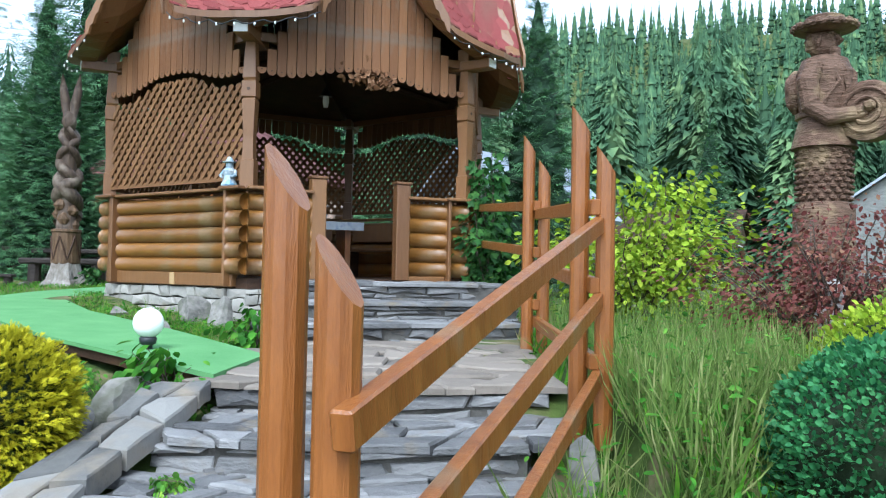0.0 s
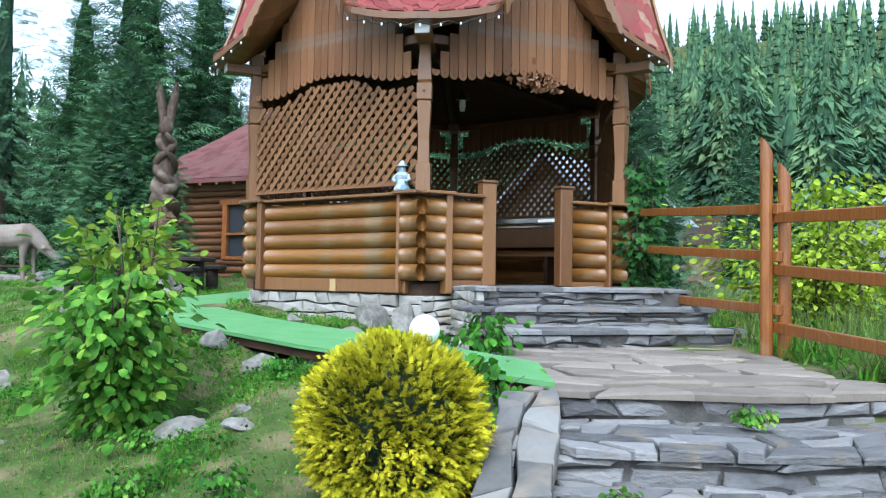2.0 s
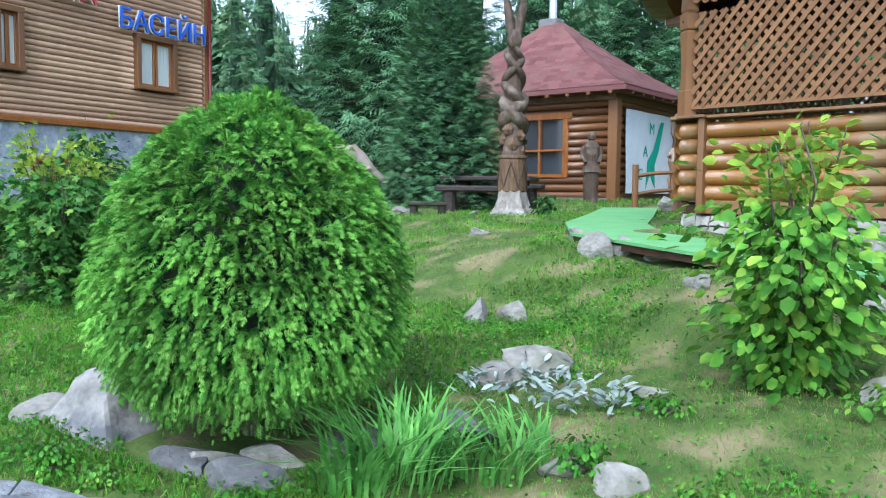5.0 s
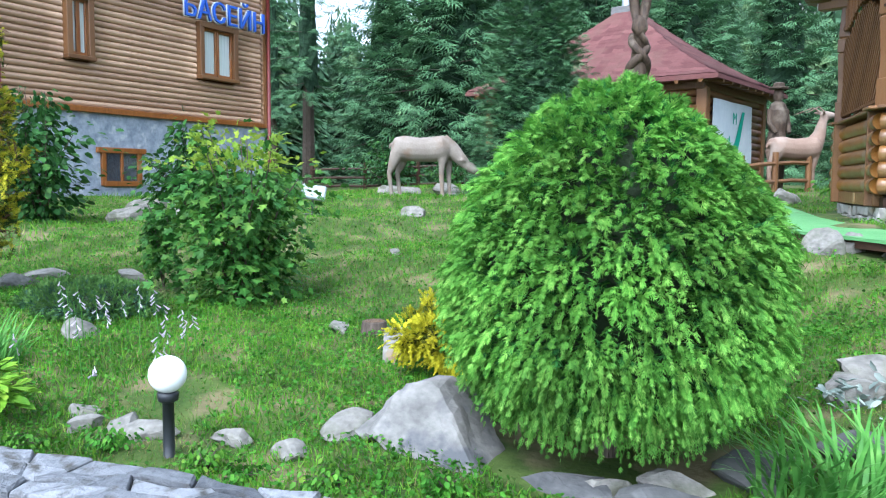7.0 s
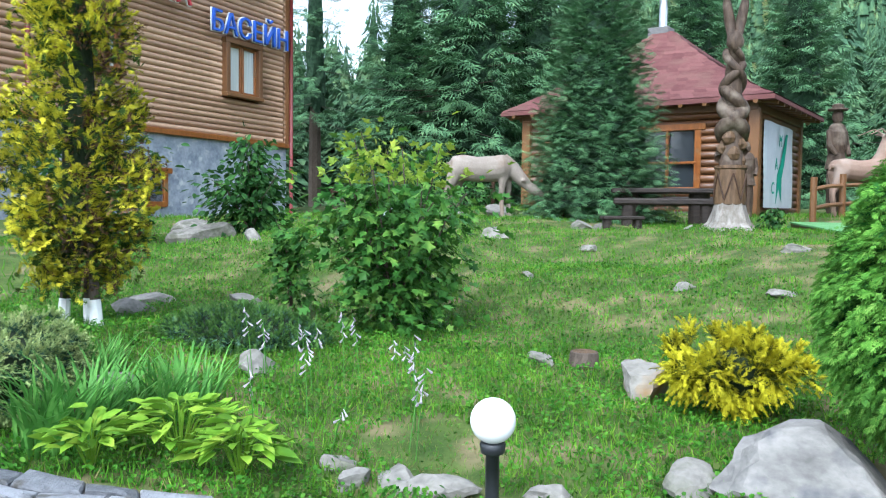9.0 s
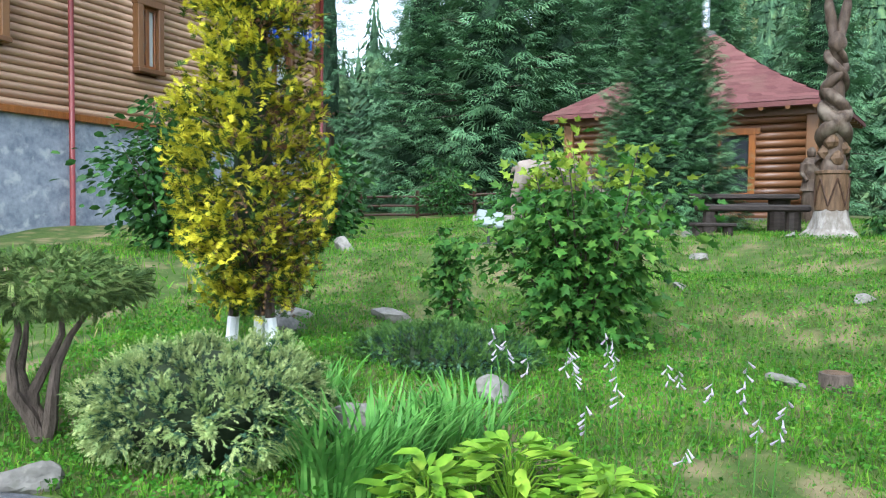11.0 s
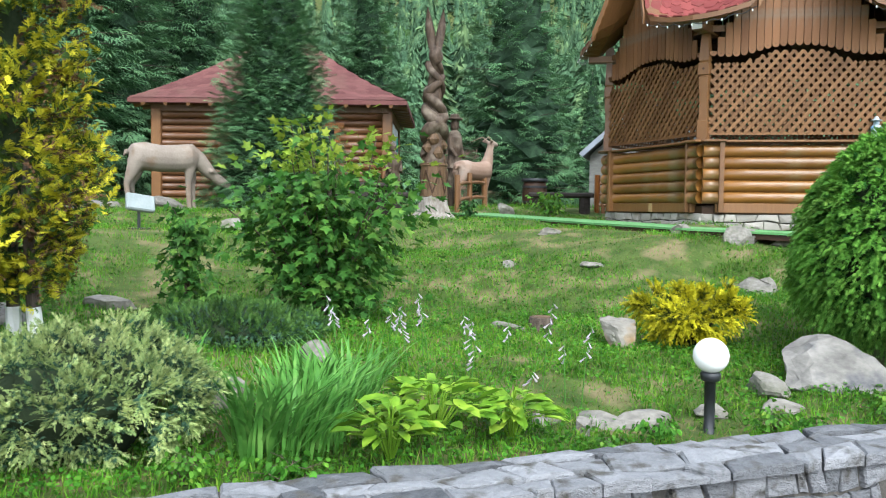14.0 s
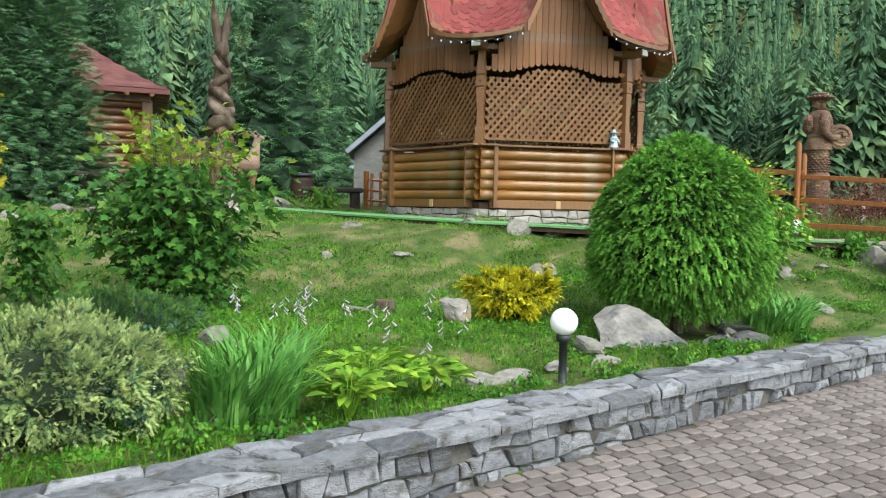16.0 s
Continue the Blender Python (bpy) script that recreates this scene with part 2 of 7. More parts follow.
# ---- ground ----
GROUND_POINTS = [(-9.4, 4.5, 0.02), (-13, 4.9, 0.05), (-16, 5.2, 0.15), (-6.8, 4.2, 0.05), (-13.2, 7.0, 0.42), (-10.8, 7.9, 0.3), (-9.0, 7.0, 0.25),
                 (-8.5, 6.3, 0.15), (-7.0, 4.8, 0.1), (-4.0, 5.3, 0.42), (-2.4, 3.7, 0.45), (-6.0, 7.1, 0.45), (-5.4, 5.1, 0.33), (-2.1, 5.5, 0.74),
                 (-5.9, 4.2, 0.12), (-6.7, 14.1, 1.12), (-10.6, 17.1, 1.22), (-10, 22, 1.4), (-5, 20.5, 1.3), (-18, 24, 1.15), (-19.2, 20, 1.1),
                 (-19.8, 18, 1.1), (-3.4, 8.9, 1.0), (-4.3, 9.9, 1.12), (-4.3, 12.4, 1.17), (1.0, 4.2, 0.82), (1.0, 6.5, 0.88), (3.4, 7.1, 0.95),
                 (3, 3, 0.6), (1.2, 2.2, 0.35), (-1.9, 18.2, 1.38), (0.5, 8.3, 0.95), (-1.9, 11.1, 1.0), (2, 12, 1.1), (-4.4, 3.6, 0.2), (-12, 12.8, 0.98),
                 (-17, 12, 0.8), (-9, 10.5, 0.68), (6, 10, 1.1), (8, 4, 0.8), (-22, 10, 0.8), (-2.6, 5.7, 0.80), (-3.9, 7.0, 0.92), (-5.5, 9.0, 1.0), (-5.7, 11.0, 1.03), (-1.5, 4.3, 0.62), (-1.9, 4.5, 0.62), (0, 30, 1.5), (-15, 32, 1.5), (15, 20, 1.5)]
GP = np.array(GROUND_POINTS)


def wall_y(x):
    """Where the retaining wall's front face runs."""
    d = max(-5.0, min(14.0, -6.32 - x))
    return 3.09 + 0.165 * d - 0.0042 * d * d


def pave_z(x):
    return 0.0145 * max(-22.0, min(6.0, x)) - 0.04


def ground_z(x, y):
    if y < wall_y(x) + 0.2 and x < -1.2:
        return pave_z(x) - 0.06
    if y < 1.75 and x >= -1.2:
        return pave_z(x) - 0.06
    d = (GP[:, 0] - x) ** 2 + (GP[:, 1] - y) ** 2
    w = 1 / (d + 0.15) ** 1.9
    z = float((w * GP[:, 2]).sum() / w.sum())
    far = math.hypot(x + 5, y - 4) - 58
    if far > 0 and y > -0.35 * abs(x):
        far = min(far, 235)
        side = math.degrees(math.atan2(x + 8, max(y, 1)))
        lift = 0.45 + 0.98 / (1 + math.exp(-(side + 4) / 4))
        z += lift * (0.0014 * far * far if far < 90 else 11.3 + 0.34 * (far - 90))
        z += 3.5 * noise.noise(Vector((x * 0.02, y * 0.02, 0.3))) * min(1, far / 40)
    if -1.9 < x < 0.9 and 1.7 < y < 4.6:
        z = min(z, 0.02 + (y - 2.0) * 0.25)
    z += 0.05 * noise.noise(Vector((x * 0.8, y * 0.8, 2.0))) + 0.02 * noise.noise(Vector((x * 2.5, y * 2.5, 5.0)))
    return z


def spread(lo, hi, step, out):
    a = list(np.arange(lo, hi + 1e-6, step))
    k, d = hi, step
    while k < out:
        d = min(d * 1.25, 14)
        k += d
        a.append(k)
    k, d = lo, step
    while k > -out:
        d = min(d * 1.25, 14)
        k -= d
        a.insert(0, k)
    return a


gx, gy = spread(-20, 6, 0.22, 330), spread(-2, 24, 0.22, 330)
geo = Geo()
geo.v = [(x, y, ground_z(x, y)) for y in gy for x in gx]
nx = len(gx)
geo.f = [(j * nx + i, j * nx + i + 1, j * nx + nx + i + 1, j * nx + nx + i) for j in range(len(gy) - 1) for i in range(nx - 1)]
ground = setting("ground", geo, M_GROUND, "sloping garden soil under patchy grass and moss", True)


WALL_TOP = 0.15


def crazy(parent, name, mt, place, u0, u1, v0, v1, ws, hs, depth, seed, gap=0.006, keep=None, uneven=0.012, slope=0.4):
    """Irregular fitted stones over a u, v field; place(u, v, d) gives the point d proud of the field."""
    r = random.Random(seed)
    lines, v = [v0], v0
    while v < v1 - hs[0] * 0.8:
        v = min(v1, v + r.uniform(*hs))
        lines.append(v)
    lines[-1] = v1
    wave = [[r.uniform(0, 6.28), r.uniform(1.5, 4)] for _ in lines]

    def edge(k, u):
        if k in (0, len(lines) - 1):
            return lines[k] + 0.10 * hs[0] * math.sin(wave[k][1] * u * 1.7 + wave[k][0])
        return lines[k] + 0.26 * hs[0] * math.sin(wave[k][1] * u + wave[k][0]) + 0.2 * hs[0] * math.sin(wave[k][1] * 3.1 * u)

    made = 0
    for k in range(len(lines) - 1):
        u, s0 = u0 - r.uniform(0, ws[0]), 0.0
        while u < u1:
            w = r.uniform(*ws)
            s1 = r.uniform(-slope, slope) * hs[0]
            a, b, c, d = (u + s0 + gap), (u + w + s1 - gap), (u + w - s1 - gap), (u - s0 + gap)
            a, b, c, d = [max(u0, min(u1, q)) for q in (a, b, c, d)]
            if min(b - a, c - d) > 0.03 and (keep is None or keep((a + b) / 2, (lines[k] + lines[k + 1]) / 2)):
                jt = lambda: r.uniform(-0.1, 0.1) * hs[0]
                q = [(a, edge(k, a) + gap), ((a + b) / 2, edge(k, (a + b) / 2) + gap + r.uniform(-0.004, 0.012)), (b, edge(k, b) + gap), (c, edge(k + 1, c) - gap), ((c + d) / 2, edge(k + 1, (c + d) / 2) - gap - r.uniform(-0.004, 0.012)), (d, edge(k + 1, d) - gap)]
                q = [(x + jt(), y + jt() * 0.6) for x, y in q]
                cu, cv = sum(p[0] for p in q) / 6, sum(p[1] for p in q) / 6
                h = r.uniform(-uneven, uneven)
                tu, tv = r.uniform(-uneven, uneven) * 2, r.uniform(-uneven, uneven) * 2
                g = Geo()
                for dd, kk in ((-depth, 1.0), (-0.012, 1.0), (0.0, 0.93)):
                    for x, y in q:
                        x2, y2 = cu + (x - cu) * kk, cv + (y - cv) * kk
                        e = h + tu * (x - cu) / (w + 0.01) + tv * (y - cv) / (hs[1] + 0.01) if dd > -depth else 0
                        g.v.append(tuple(place(x2, y2, dd + e + (r.uniform(-0.006, 0.006) if dd == 0 else 0))))
                g.v.append(tuple(place(cu + r.uniform(-0.2, 0.2) * w, cv, h + r.uniform(0.0, uneven) + 0.004)))
                g.f = [(12 + i, 12 + (i + 1) % 6, 18) for i in range(6)] + [(o + i, o + (i + 1) % 6, o + 6 + (i + 1) % 6, o + 6 + i) for o in (0, 6) for i in range(6)]
                part(name, g, mt, parent)
                made += 1
            u, s0 = u + w, s1
    return made


# ---- retaining wall of rough stones ----
rng = random.Random(4)
core, wall_x = Geo(), np.arange(-15.6, -1.7, 0.3)
for a, b in zip(wall_x[:-1], wall_x[1:]):
    p, q = (a, wall_y(a)), (b, wall_y(b))
    z0, z1, o = pave_z(a) - 0.3, WALL_TOP - 0.05, 0.045
    core.add([(p[0], p[1] + o, z0), (q[0], q[1] + o, z0), (q[0], q[1] + 0.45, z0), (p[0], p[1] + 0.45, z0),
              (p[0], p[1] + o, z1), (q[0], q[1] + o, z1), (q[0], q[1] + 0.45, z1), (p[0], p[1] + 0.45, z1)],
             [(4, 5, 6, 7), (0, 1, 5, 4), (2, 3, 7, 6), (1, 2, 6, 5), (3, 0, 4, 7)])
retaining_wall = setting("wall_garden", core, M_MORTAR, "low retaining wall of mortared grey slate stones")


def stone(name, mesh, mt, m, parent):
    ob = new(name, mesh)
    if not mesh.materials:
        mesh.materials.append(mt)
    ob.matrix_basis = m
    ob.parent = parent
    return ob


M_WALLSTONE = material("blue_grey_wall_stone", (0.05, 0.053, 0.06), (0.285, 0.29, 0.305), 0.75, 18, (1, 1, 1.8), 1.0, 75, per="object", spots=(0.085, 0.08, 0.07), spot_scale=9, spot_at=0.60)


def lay_wall():
    lay = lambda u, v, d: Vector((u, wall_y(u) + 0.018 - d, v))
    crazy(retaining_wall, "stone", M_WALLSTONE, lay, -13.9, -5.0, -0.27, WALL_TOP - 0.05, (0.06, 0.20), (0.07, 0.15), 0.10, 11, 0.007, None, 0.011, 0.45)
    top = lambda u, v, d: Vector((u, wall_y(u) + v, WALL_TOP - 0.02 + d + 0.012 * noise.noise(Vector((u * 5, v * 7, 1)))))
    crazy(retaining_wall, "slab", M_WALLSTONE, top, -14.6, -4.2, -0.035, 0.44, (0.14, 0.42), (0.10, 0.22), 0.055, 12, 0.006, None, 0.010, 0.7)


# ---- block paving ----
geo = Geo()
xs = np.arange(-24, 9, 1.0)
geo.v = [(x, y, pave_z(x)) for x in xs for y in (-9.0, 0.9, 4.2)]
geo.v = [(x, y if y < 4 else (wall_y(x) + 0.1 if x < -1.5 else 1.9), z) for x, y, z in geo.v]
geo.f = [(i * 3 + k, i * 3 + 3 + k, i * 3 + 4 + k, i * 3 + 1 + k) for i in range(len(xs) - 1) for k in (0, 1)]
pavement = setting("pavement", geo, M_SAND, "drive of small grey concrete block paving")


def lay_pavers():
    g, w, d, k = Geo(), 0.063, 0.050, 0.014
    for z, i in ((-0.02, 0.0), (0.008, 0.0), (0.014, 0.008)):
        x, y = w - i, d - i
        g.v += [(-x + k, -y, z), (x - k, -y, z), (x, -y + k, z), (x, y - k, z), (x - k, y, z), (-x + k, y, z), (-x, y - k, z), (-x, -y + k, z)]
    g.f = [tuple(range(16, 24))] + [(o + i, o + (i + 1) % 8, o + 8 + (i + 1) % 8, o + 8 + i) for o in (0, 8) for i in range(8)]
    me = g.mesh("paver")
    me.materials.append(M_PAVER)
    r, rest, yaw = random.Random(5), Geo(), -14.0
    c, s = math.cos(radians(yaw)), math.sin(radians(yaw))
    near = 0
    for i in range(-75, 95):
        for j in range(-60, 40):
            u, v = i * 0.137 + (j % 2) * 0.068, j * 0.111
            x, y = -9 + u * c - v * s, 2.0 + u * s + v * c
            if not (-17.0 < x < 1.2 and -1.2 < y < (wall_y(x) if x < -1.8 else 1.9)):
                continue
            m = pose(x, y, pave_z(x) + r.uniform(-0.002, 0.002), r.uniform(-1.2, 1.2), r.uniform(-1.2, 1.2), yaw + r.uniform(-2.5, 2.5)) @ Matrix.Diagonal((r.uniform(0.94, 1.03), r.uniform(0.94, 1.03), 1, 1))
            if near < 300 and -9.6 < x < -6.2 and y > 2.2:
                stone("paver", me, M_PAVER, m, pavement)
                near += 1
            elif -13.0 < x < -2.5 and y > 0.6:
                rest.add([tuple(m @ Vector(p)) for p in g.v], g.f)
            else:
                rest.add([tuple(m @ Vector(p)) for p in g.v[16:]], [tuple(range(8))])
    ob = part("pavers", rest, M_PAVER_REST, pavement)
    ob["kind"] = "stuff"


M_PAVER_REST = material("grey_concrete_paver_field", (0.095, 0.08, 0.073), (0.235, 0.20, 0.182), 0.85, 6, (1, 1, 1), 0.5, 70, per="island", spots=(0.20, 0.15, 0.12), spot_scale=0.8)

# ---- hexagonal log gazebo ----
GC, GR, GZ, GPH = (-1.875, 11.045), 2.614, 1.41, -5.05
gazebo = thing("gazebo", pose(GC[0], GC[1], GZ), "hexagonal varnished log gazebo with lattice panels and red shingle roof", "gazebo")


def hexv(deg, r=GR, z=0.0):
    return Vector((r * math.cos(radians(deg + GPH)), r * math.sin(radians(deg + GPH)), z))


def face_matrix(a):
    """Local x runs along the face from the corner at angle a to the next one, y points inward."""
    p, q = hexv(a), hexv(a + 60)
    t = (q - p).normalized()
    m = Matrix.Rotation(math.atan2(t.y, t.x), 4, "Z")
    return Matrix.Translation((p + q) / 2) @ m


def log_mesh(length, r=0.092, seg=12):
    g, n = Geo(), max(2, int(length / 0.5))
    pts = [(-length / 2 + length * i / n, 0, 0) for i in range(n + 1)]
    return g.tube(pts, [r] * (n + 1), seg).mesh("log", True)


LOGS = {}


def log(length, m, parent, mt=None):
    key = (round(length, 2), mt.name if mt else "")
    if key not in LOGS:
        LOGS[key] = log_mesh(length)
        LOGS[key].materials.append(mt or M_LOG)
    ob = new("log", LOGS[key])
    ob.matrix_basis = m
    ob.parent = parent
    return ob


def arch(x):
    """Height of the wavy arch over a face, x along the face."""
    k = x / 1.29
    return 0.20 * math.exp(-(k / 0.42) ** 2) - 0.02 * math.cos(k * 9)


def lattice(fm, x0, x1, z0, parent):
    pan = part("lattice_panel", Geo().box((0, 0, 0.02), (x1 - x0, 0.03, 0.035)), M_SLAT, parent, "diagonal brown lattice", m=fm @ Matrix.Translation(((x0 + x1) / 2, 0.0, z0)))
    hw = (x1 - x0) / 2
    top = lambda x: 1.07 + arch(x)
    for layer, sgn in ((0, 1), (1, -1)):
        s = -3.0
        while s < 3.0:
            pts = []
            for i in range(60):
                d = i * 0.035
                x, z = (s + d * 0.707) * sgn, d * 0.707 * 1.15
                if abs(x) <= hw and 0.02 <= z <= top(x):
                    pts.append((x, z))
            if len(pts) > 2:
                (xa, za), (xb, zb) = pts[0], pts[-1]
                ln = math.hypot(xb - xa, zb - za)
                g = Geo().box((0, 0, 0), (ln, 0.012, 0.048))
                mm = Matrix.Translation(((xa + xb) / 2, -0.012 + layer * 0.014, (za + zb) / 2)) @ Matrix.Rotation(-math.atan2(zb - za, xb - xa), 4, "Y")
                part("slat", g, M_SLAT, pan, m=mm)
            s += 0.125
    return pan


def valance(fm, parent):
    n = 23
    w = 2.5 / n
    val = part("valance", Geo().box((0, 0.03, 2.62), (2.54, 0.05, 0.09)), M_TRIM, parent, "arched board valance with scalloped ends", m=fm)
    for i in range(n):
        x = -1.25 + w * (i + 0.5)
        zb = 2.2 + arch(x) * 0.8
        top = 4.55 - abs(x) * 1.9
        hw = w / 2 - 0.004
        out = [(-hw, top - hw * 1.9 * (-1 if x > 0 else 1) * 0), (-hw, zb + hw)]
        out += [(-hw * math.cos(k * math.pi / 6), zb + hw - hw * math.sin(k * math.pi / 6)) for k in range(1, 6)]
        out += [(hw, zb + hw), (hw, top)]
        g = Geo().prism(out[::-1], 0.022, Matrix())
        pl = part("plank", g, M_PLANK, val, m=Matrix.Translation((x, -0.02 + 0.003 * (i % 2), 0)))
        # Dark disc on the plank front; the hole's shade is in its colour.
        part("hole", Geo().tube([(0, -0.0125, zb + hw), (0, -0.010, zb + hw)], 0.009, 8), M_DARKW, val, m=Matrix.Translation((x, -0.02 + 0.003 * (i % 2), 0)))


def gazebo_post(a, parent):
    prof = [(0.0, 0.075), (0.30, 0.075), (0.31, 0.06), (0.55, 0.055), (0.95, 0.072), (0.97, 0.06), (0.985, 0.078), (1.15, 0.078), (1.165, 0.06), (1.19, 0.072), (1.62, 0.05), (1.63, 0.075), (1.84, 0.075)]
    g, q = Geo(), [(-1, -1), (1, -1), (1, 1), (-1, 1)]
    g.v = [(x * r, y * r, z) for z, r in prof for x, y in q]
    g.f = [(4 * k + i, 4 * k + (i + 1) % 4, 4 * k + 4 + (i + 1) % 4, 4 * k + 4 + i) for k in range(len(prof) - 1) for i in range(4)]
    g.f += [(3, 2, 1, 0), tuple(range(len(g.v) - 4, len(g.v)))]
    p = part("post", g, M_TRIM, parent, "carved turned post", m=Matrix.Translation(hexv(a, GR - 0.02, 0.96)) @ Matrix.Rotation(radians(a + GPH), 4, "Z"))
    part("rosette", Geo().tube([(0.079, 0, 1.065), (0.084, 0, 1.065)], 0.018, 8), M_DARKW, p)
    beam = part("bracket_beam", Geo().box((0.0, 0, 0), (0.70, 0.17, 0.12), cham=0.012), M_TRIM, parent, m=Matrix.Translation(hexv(a, GR, 2.60)) @ Matrix.Rotation(radians(a + GPH), 4, "Z"))
    part("beam_end", Geo().box((0.353, 0, 0), (0.008, 0.15, 0.10)), M_WHITE, beam, "white-painted beam end")


def half_wall(fm, xa, xb, parent):
    """Five stacked logs on a sill board under a cap rail."""
    ln, c = xb - xa, (xa + xb) / 2
    part("sill_board", Geo().box((0, 0.02, -0.03), (ln, 0.1, 0.15), cham=0.01), M_TRIM, parent, m=fm @ Matrix.Translation((c, 0, 0)))
    for k in range(5):
        log(ln, fm @ Matrix.Translation((c, 0.03, 0.125 + 0.172 * k)), parent)
    part("cap_rail", Geo().box((0, 0.02, 0.955), (ln + 0.02, 0.24, 0.035), cham=0.008), M_TRIM, parent, m=fm @ Matrix.Translation((c, 0, 0)))


L = GR
for a in (210, 270, 330, 30, 90, 150):
    fm = face_matrix(a)
    h = L / 2
    if a == 270:
        half_wall(fm, -h + 0.27, -h + 0.70, gazebo)
        half_wall(fm, -h + 1.86, h - 0.27, gazebo)
        for x in (-h + 0.78, -h + 1.79):
            gp = part("gate_post", Geo().box((0, 0.02, 0.55), (0.17, 0.14, 1.12), cham=0.01), M_TRIM, gazebo, m=fm @ Matrix.Translation((x, 0, 0)))
            part("post_cap", Geo().box((0, 0.02, 1.125), (0.2, 0.17, 0.03), cham=0.006), M_TRIM, gp)
    else:
        half_wall(fm, -h + 0.2, h - 0.2, gazebo)
        lattice(fm, -h + 0.08, h - 0.08, 1.05, gazebo)
        part("patch", Geo().box((0.1, -0.037, -0.03), (0.085, 0.012, 0.135)), material("bare_pine", (0.42, 0.27, 0.12), (0.55, 0.38, 0.2), 0.6, 4, (6, 6, 1)) if a == 210 else bpy.data.materials["bare_pine"], gazebo, "pale bare pine patch", m=fm)
    valance(fm, gazebo)
    # corner stubs and boards
    for k in range(5):
        log(0.24, fm @ Matrix.Translation((-h + 0.12, -0.015, 0.125 + 0.172 * k)) @ Matrix.Diagonal((1, 1.05, 1.02, 1)), gazebo)
        log(0.24, fm @ Matrix.Translation((h - 0.12, -0.015, 0.125 + 0.172 * k)) @ Matrix.Diagonal((1, 1.05, 1.02, 1)), gazebo)
    part("corner_board", Geo().box((0, -0.04, 0.43), (0.075, 0.16, 1.06), cham=0.008), M_TRIM, gazebo, m=fm @ Matrix.Translation((-h + 0.265, 0, 0)))
    part("corner_board", Geo().box((0, -0.04, 0.43), (0.04, 0.14, 1.06), cham=0.008), M_TRIM, gazebo, m=fm @ Matrix.Translation((h - 0.25, 0, 0)))
    part("corner_cap", Geo().box((0, -0.02, 0.96), (0.34, 0.28, 0.036), cham=0.008), M_TRIM, gazebo, m=fm @ Matrix.Translation((-h + 0.15, 0, 0)))
    part("corner_cap", Geo().box((0, -0.02, 0.962), (0.32, 0.28, 0.036), cham=0.008), M_TRIM, gazebo, m=fm @ Matrix.Translation((h - 0.14, 0, 0)))
    gazebo_post(a, gazebo)

# roof: six flared corner sheets, gables between them
APEX = Vector((0, 0, 6.4))


def roof_edge(a, u):
    """Lower edge of the corner sheet at angle a; u from -1 to 1 runs from gable peak to gable peak."""
    s = 1 if u > 0 else -1
    k = abs(u)
    if k < 0.45:
        d = hexv(a + 16 * (k / 0.45) * s, 3.12 - 0.12 * (k / 0.45), 2.72 + 0.16 * (k / 0.45) ** 2)
        return d
    w = (k - 0.45) / 0.55
    p0, p1 = hexv(a + 16 * s, 3.0, 2.88), hexv(a + 30 * s, 2.62, 4.95)
    q = p0.lerp(p1, w)
    q.z -= 0.22 * math.sin(w * math.pi)
    return q


def roof_point(a, u, v):
    e = roof_edge(a, u)
    p = e.lerp(APEX, v)
    k = 1 - abs(u)
    p.z -= 0.75 * k * math.sin(math.pi * v ** 0.7) * (1 - v)
    return p


def roof_sheet(a):
    g, nu, nv = Geo(), 20, 10
    for sh in (0.0, -0.07):
        n0 = len(g.v)
        for j in range(nv + 1):
            for i in range(nu + 1):
                g.v.append(tuple(roof_point(a, -1 + 2 * i / nu, j / nv) + Vector((0, 0, sh))))
        for j in range(nv):
            for i in range(nu):
                q = (n0 + j * (nu + 1) + i, n0 + j * (nu + 1) + i + 1, n0 + (j + 1) * (nu + 1) + i + 1, n0 + (j + 1) * (nu + 1) + i)
                g.f.append(q if sh == 0 else q[::-1])
    o = (nu + 1) * (nv + 1)
    for i in range(nu):
        g.f.append((i + 1, i, o + i, o + i + 1))
    return g


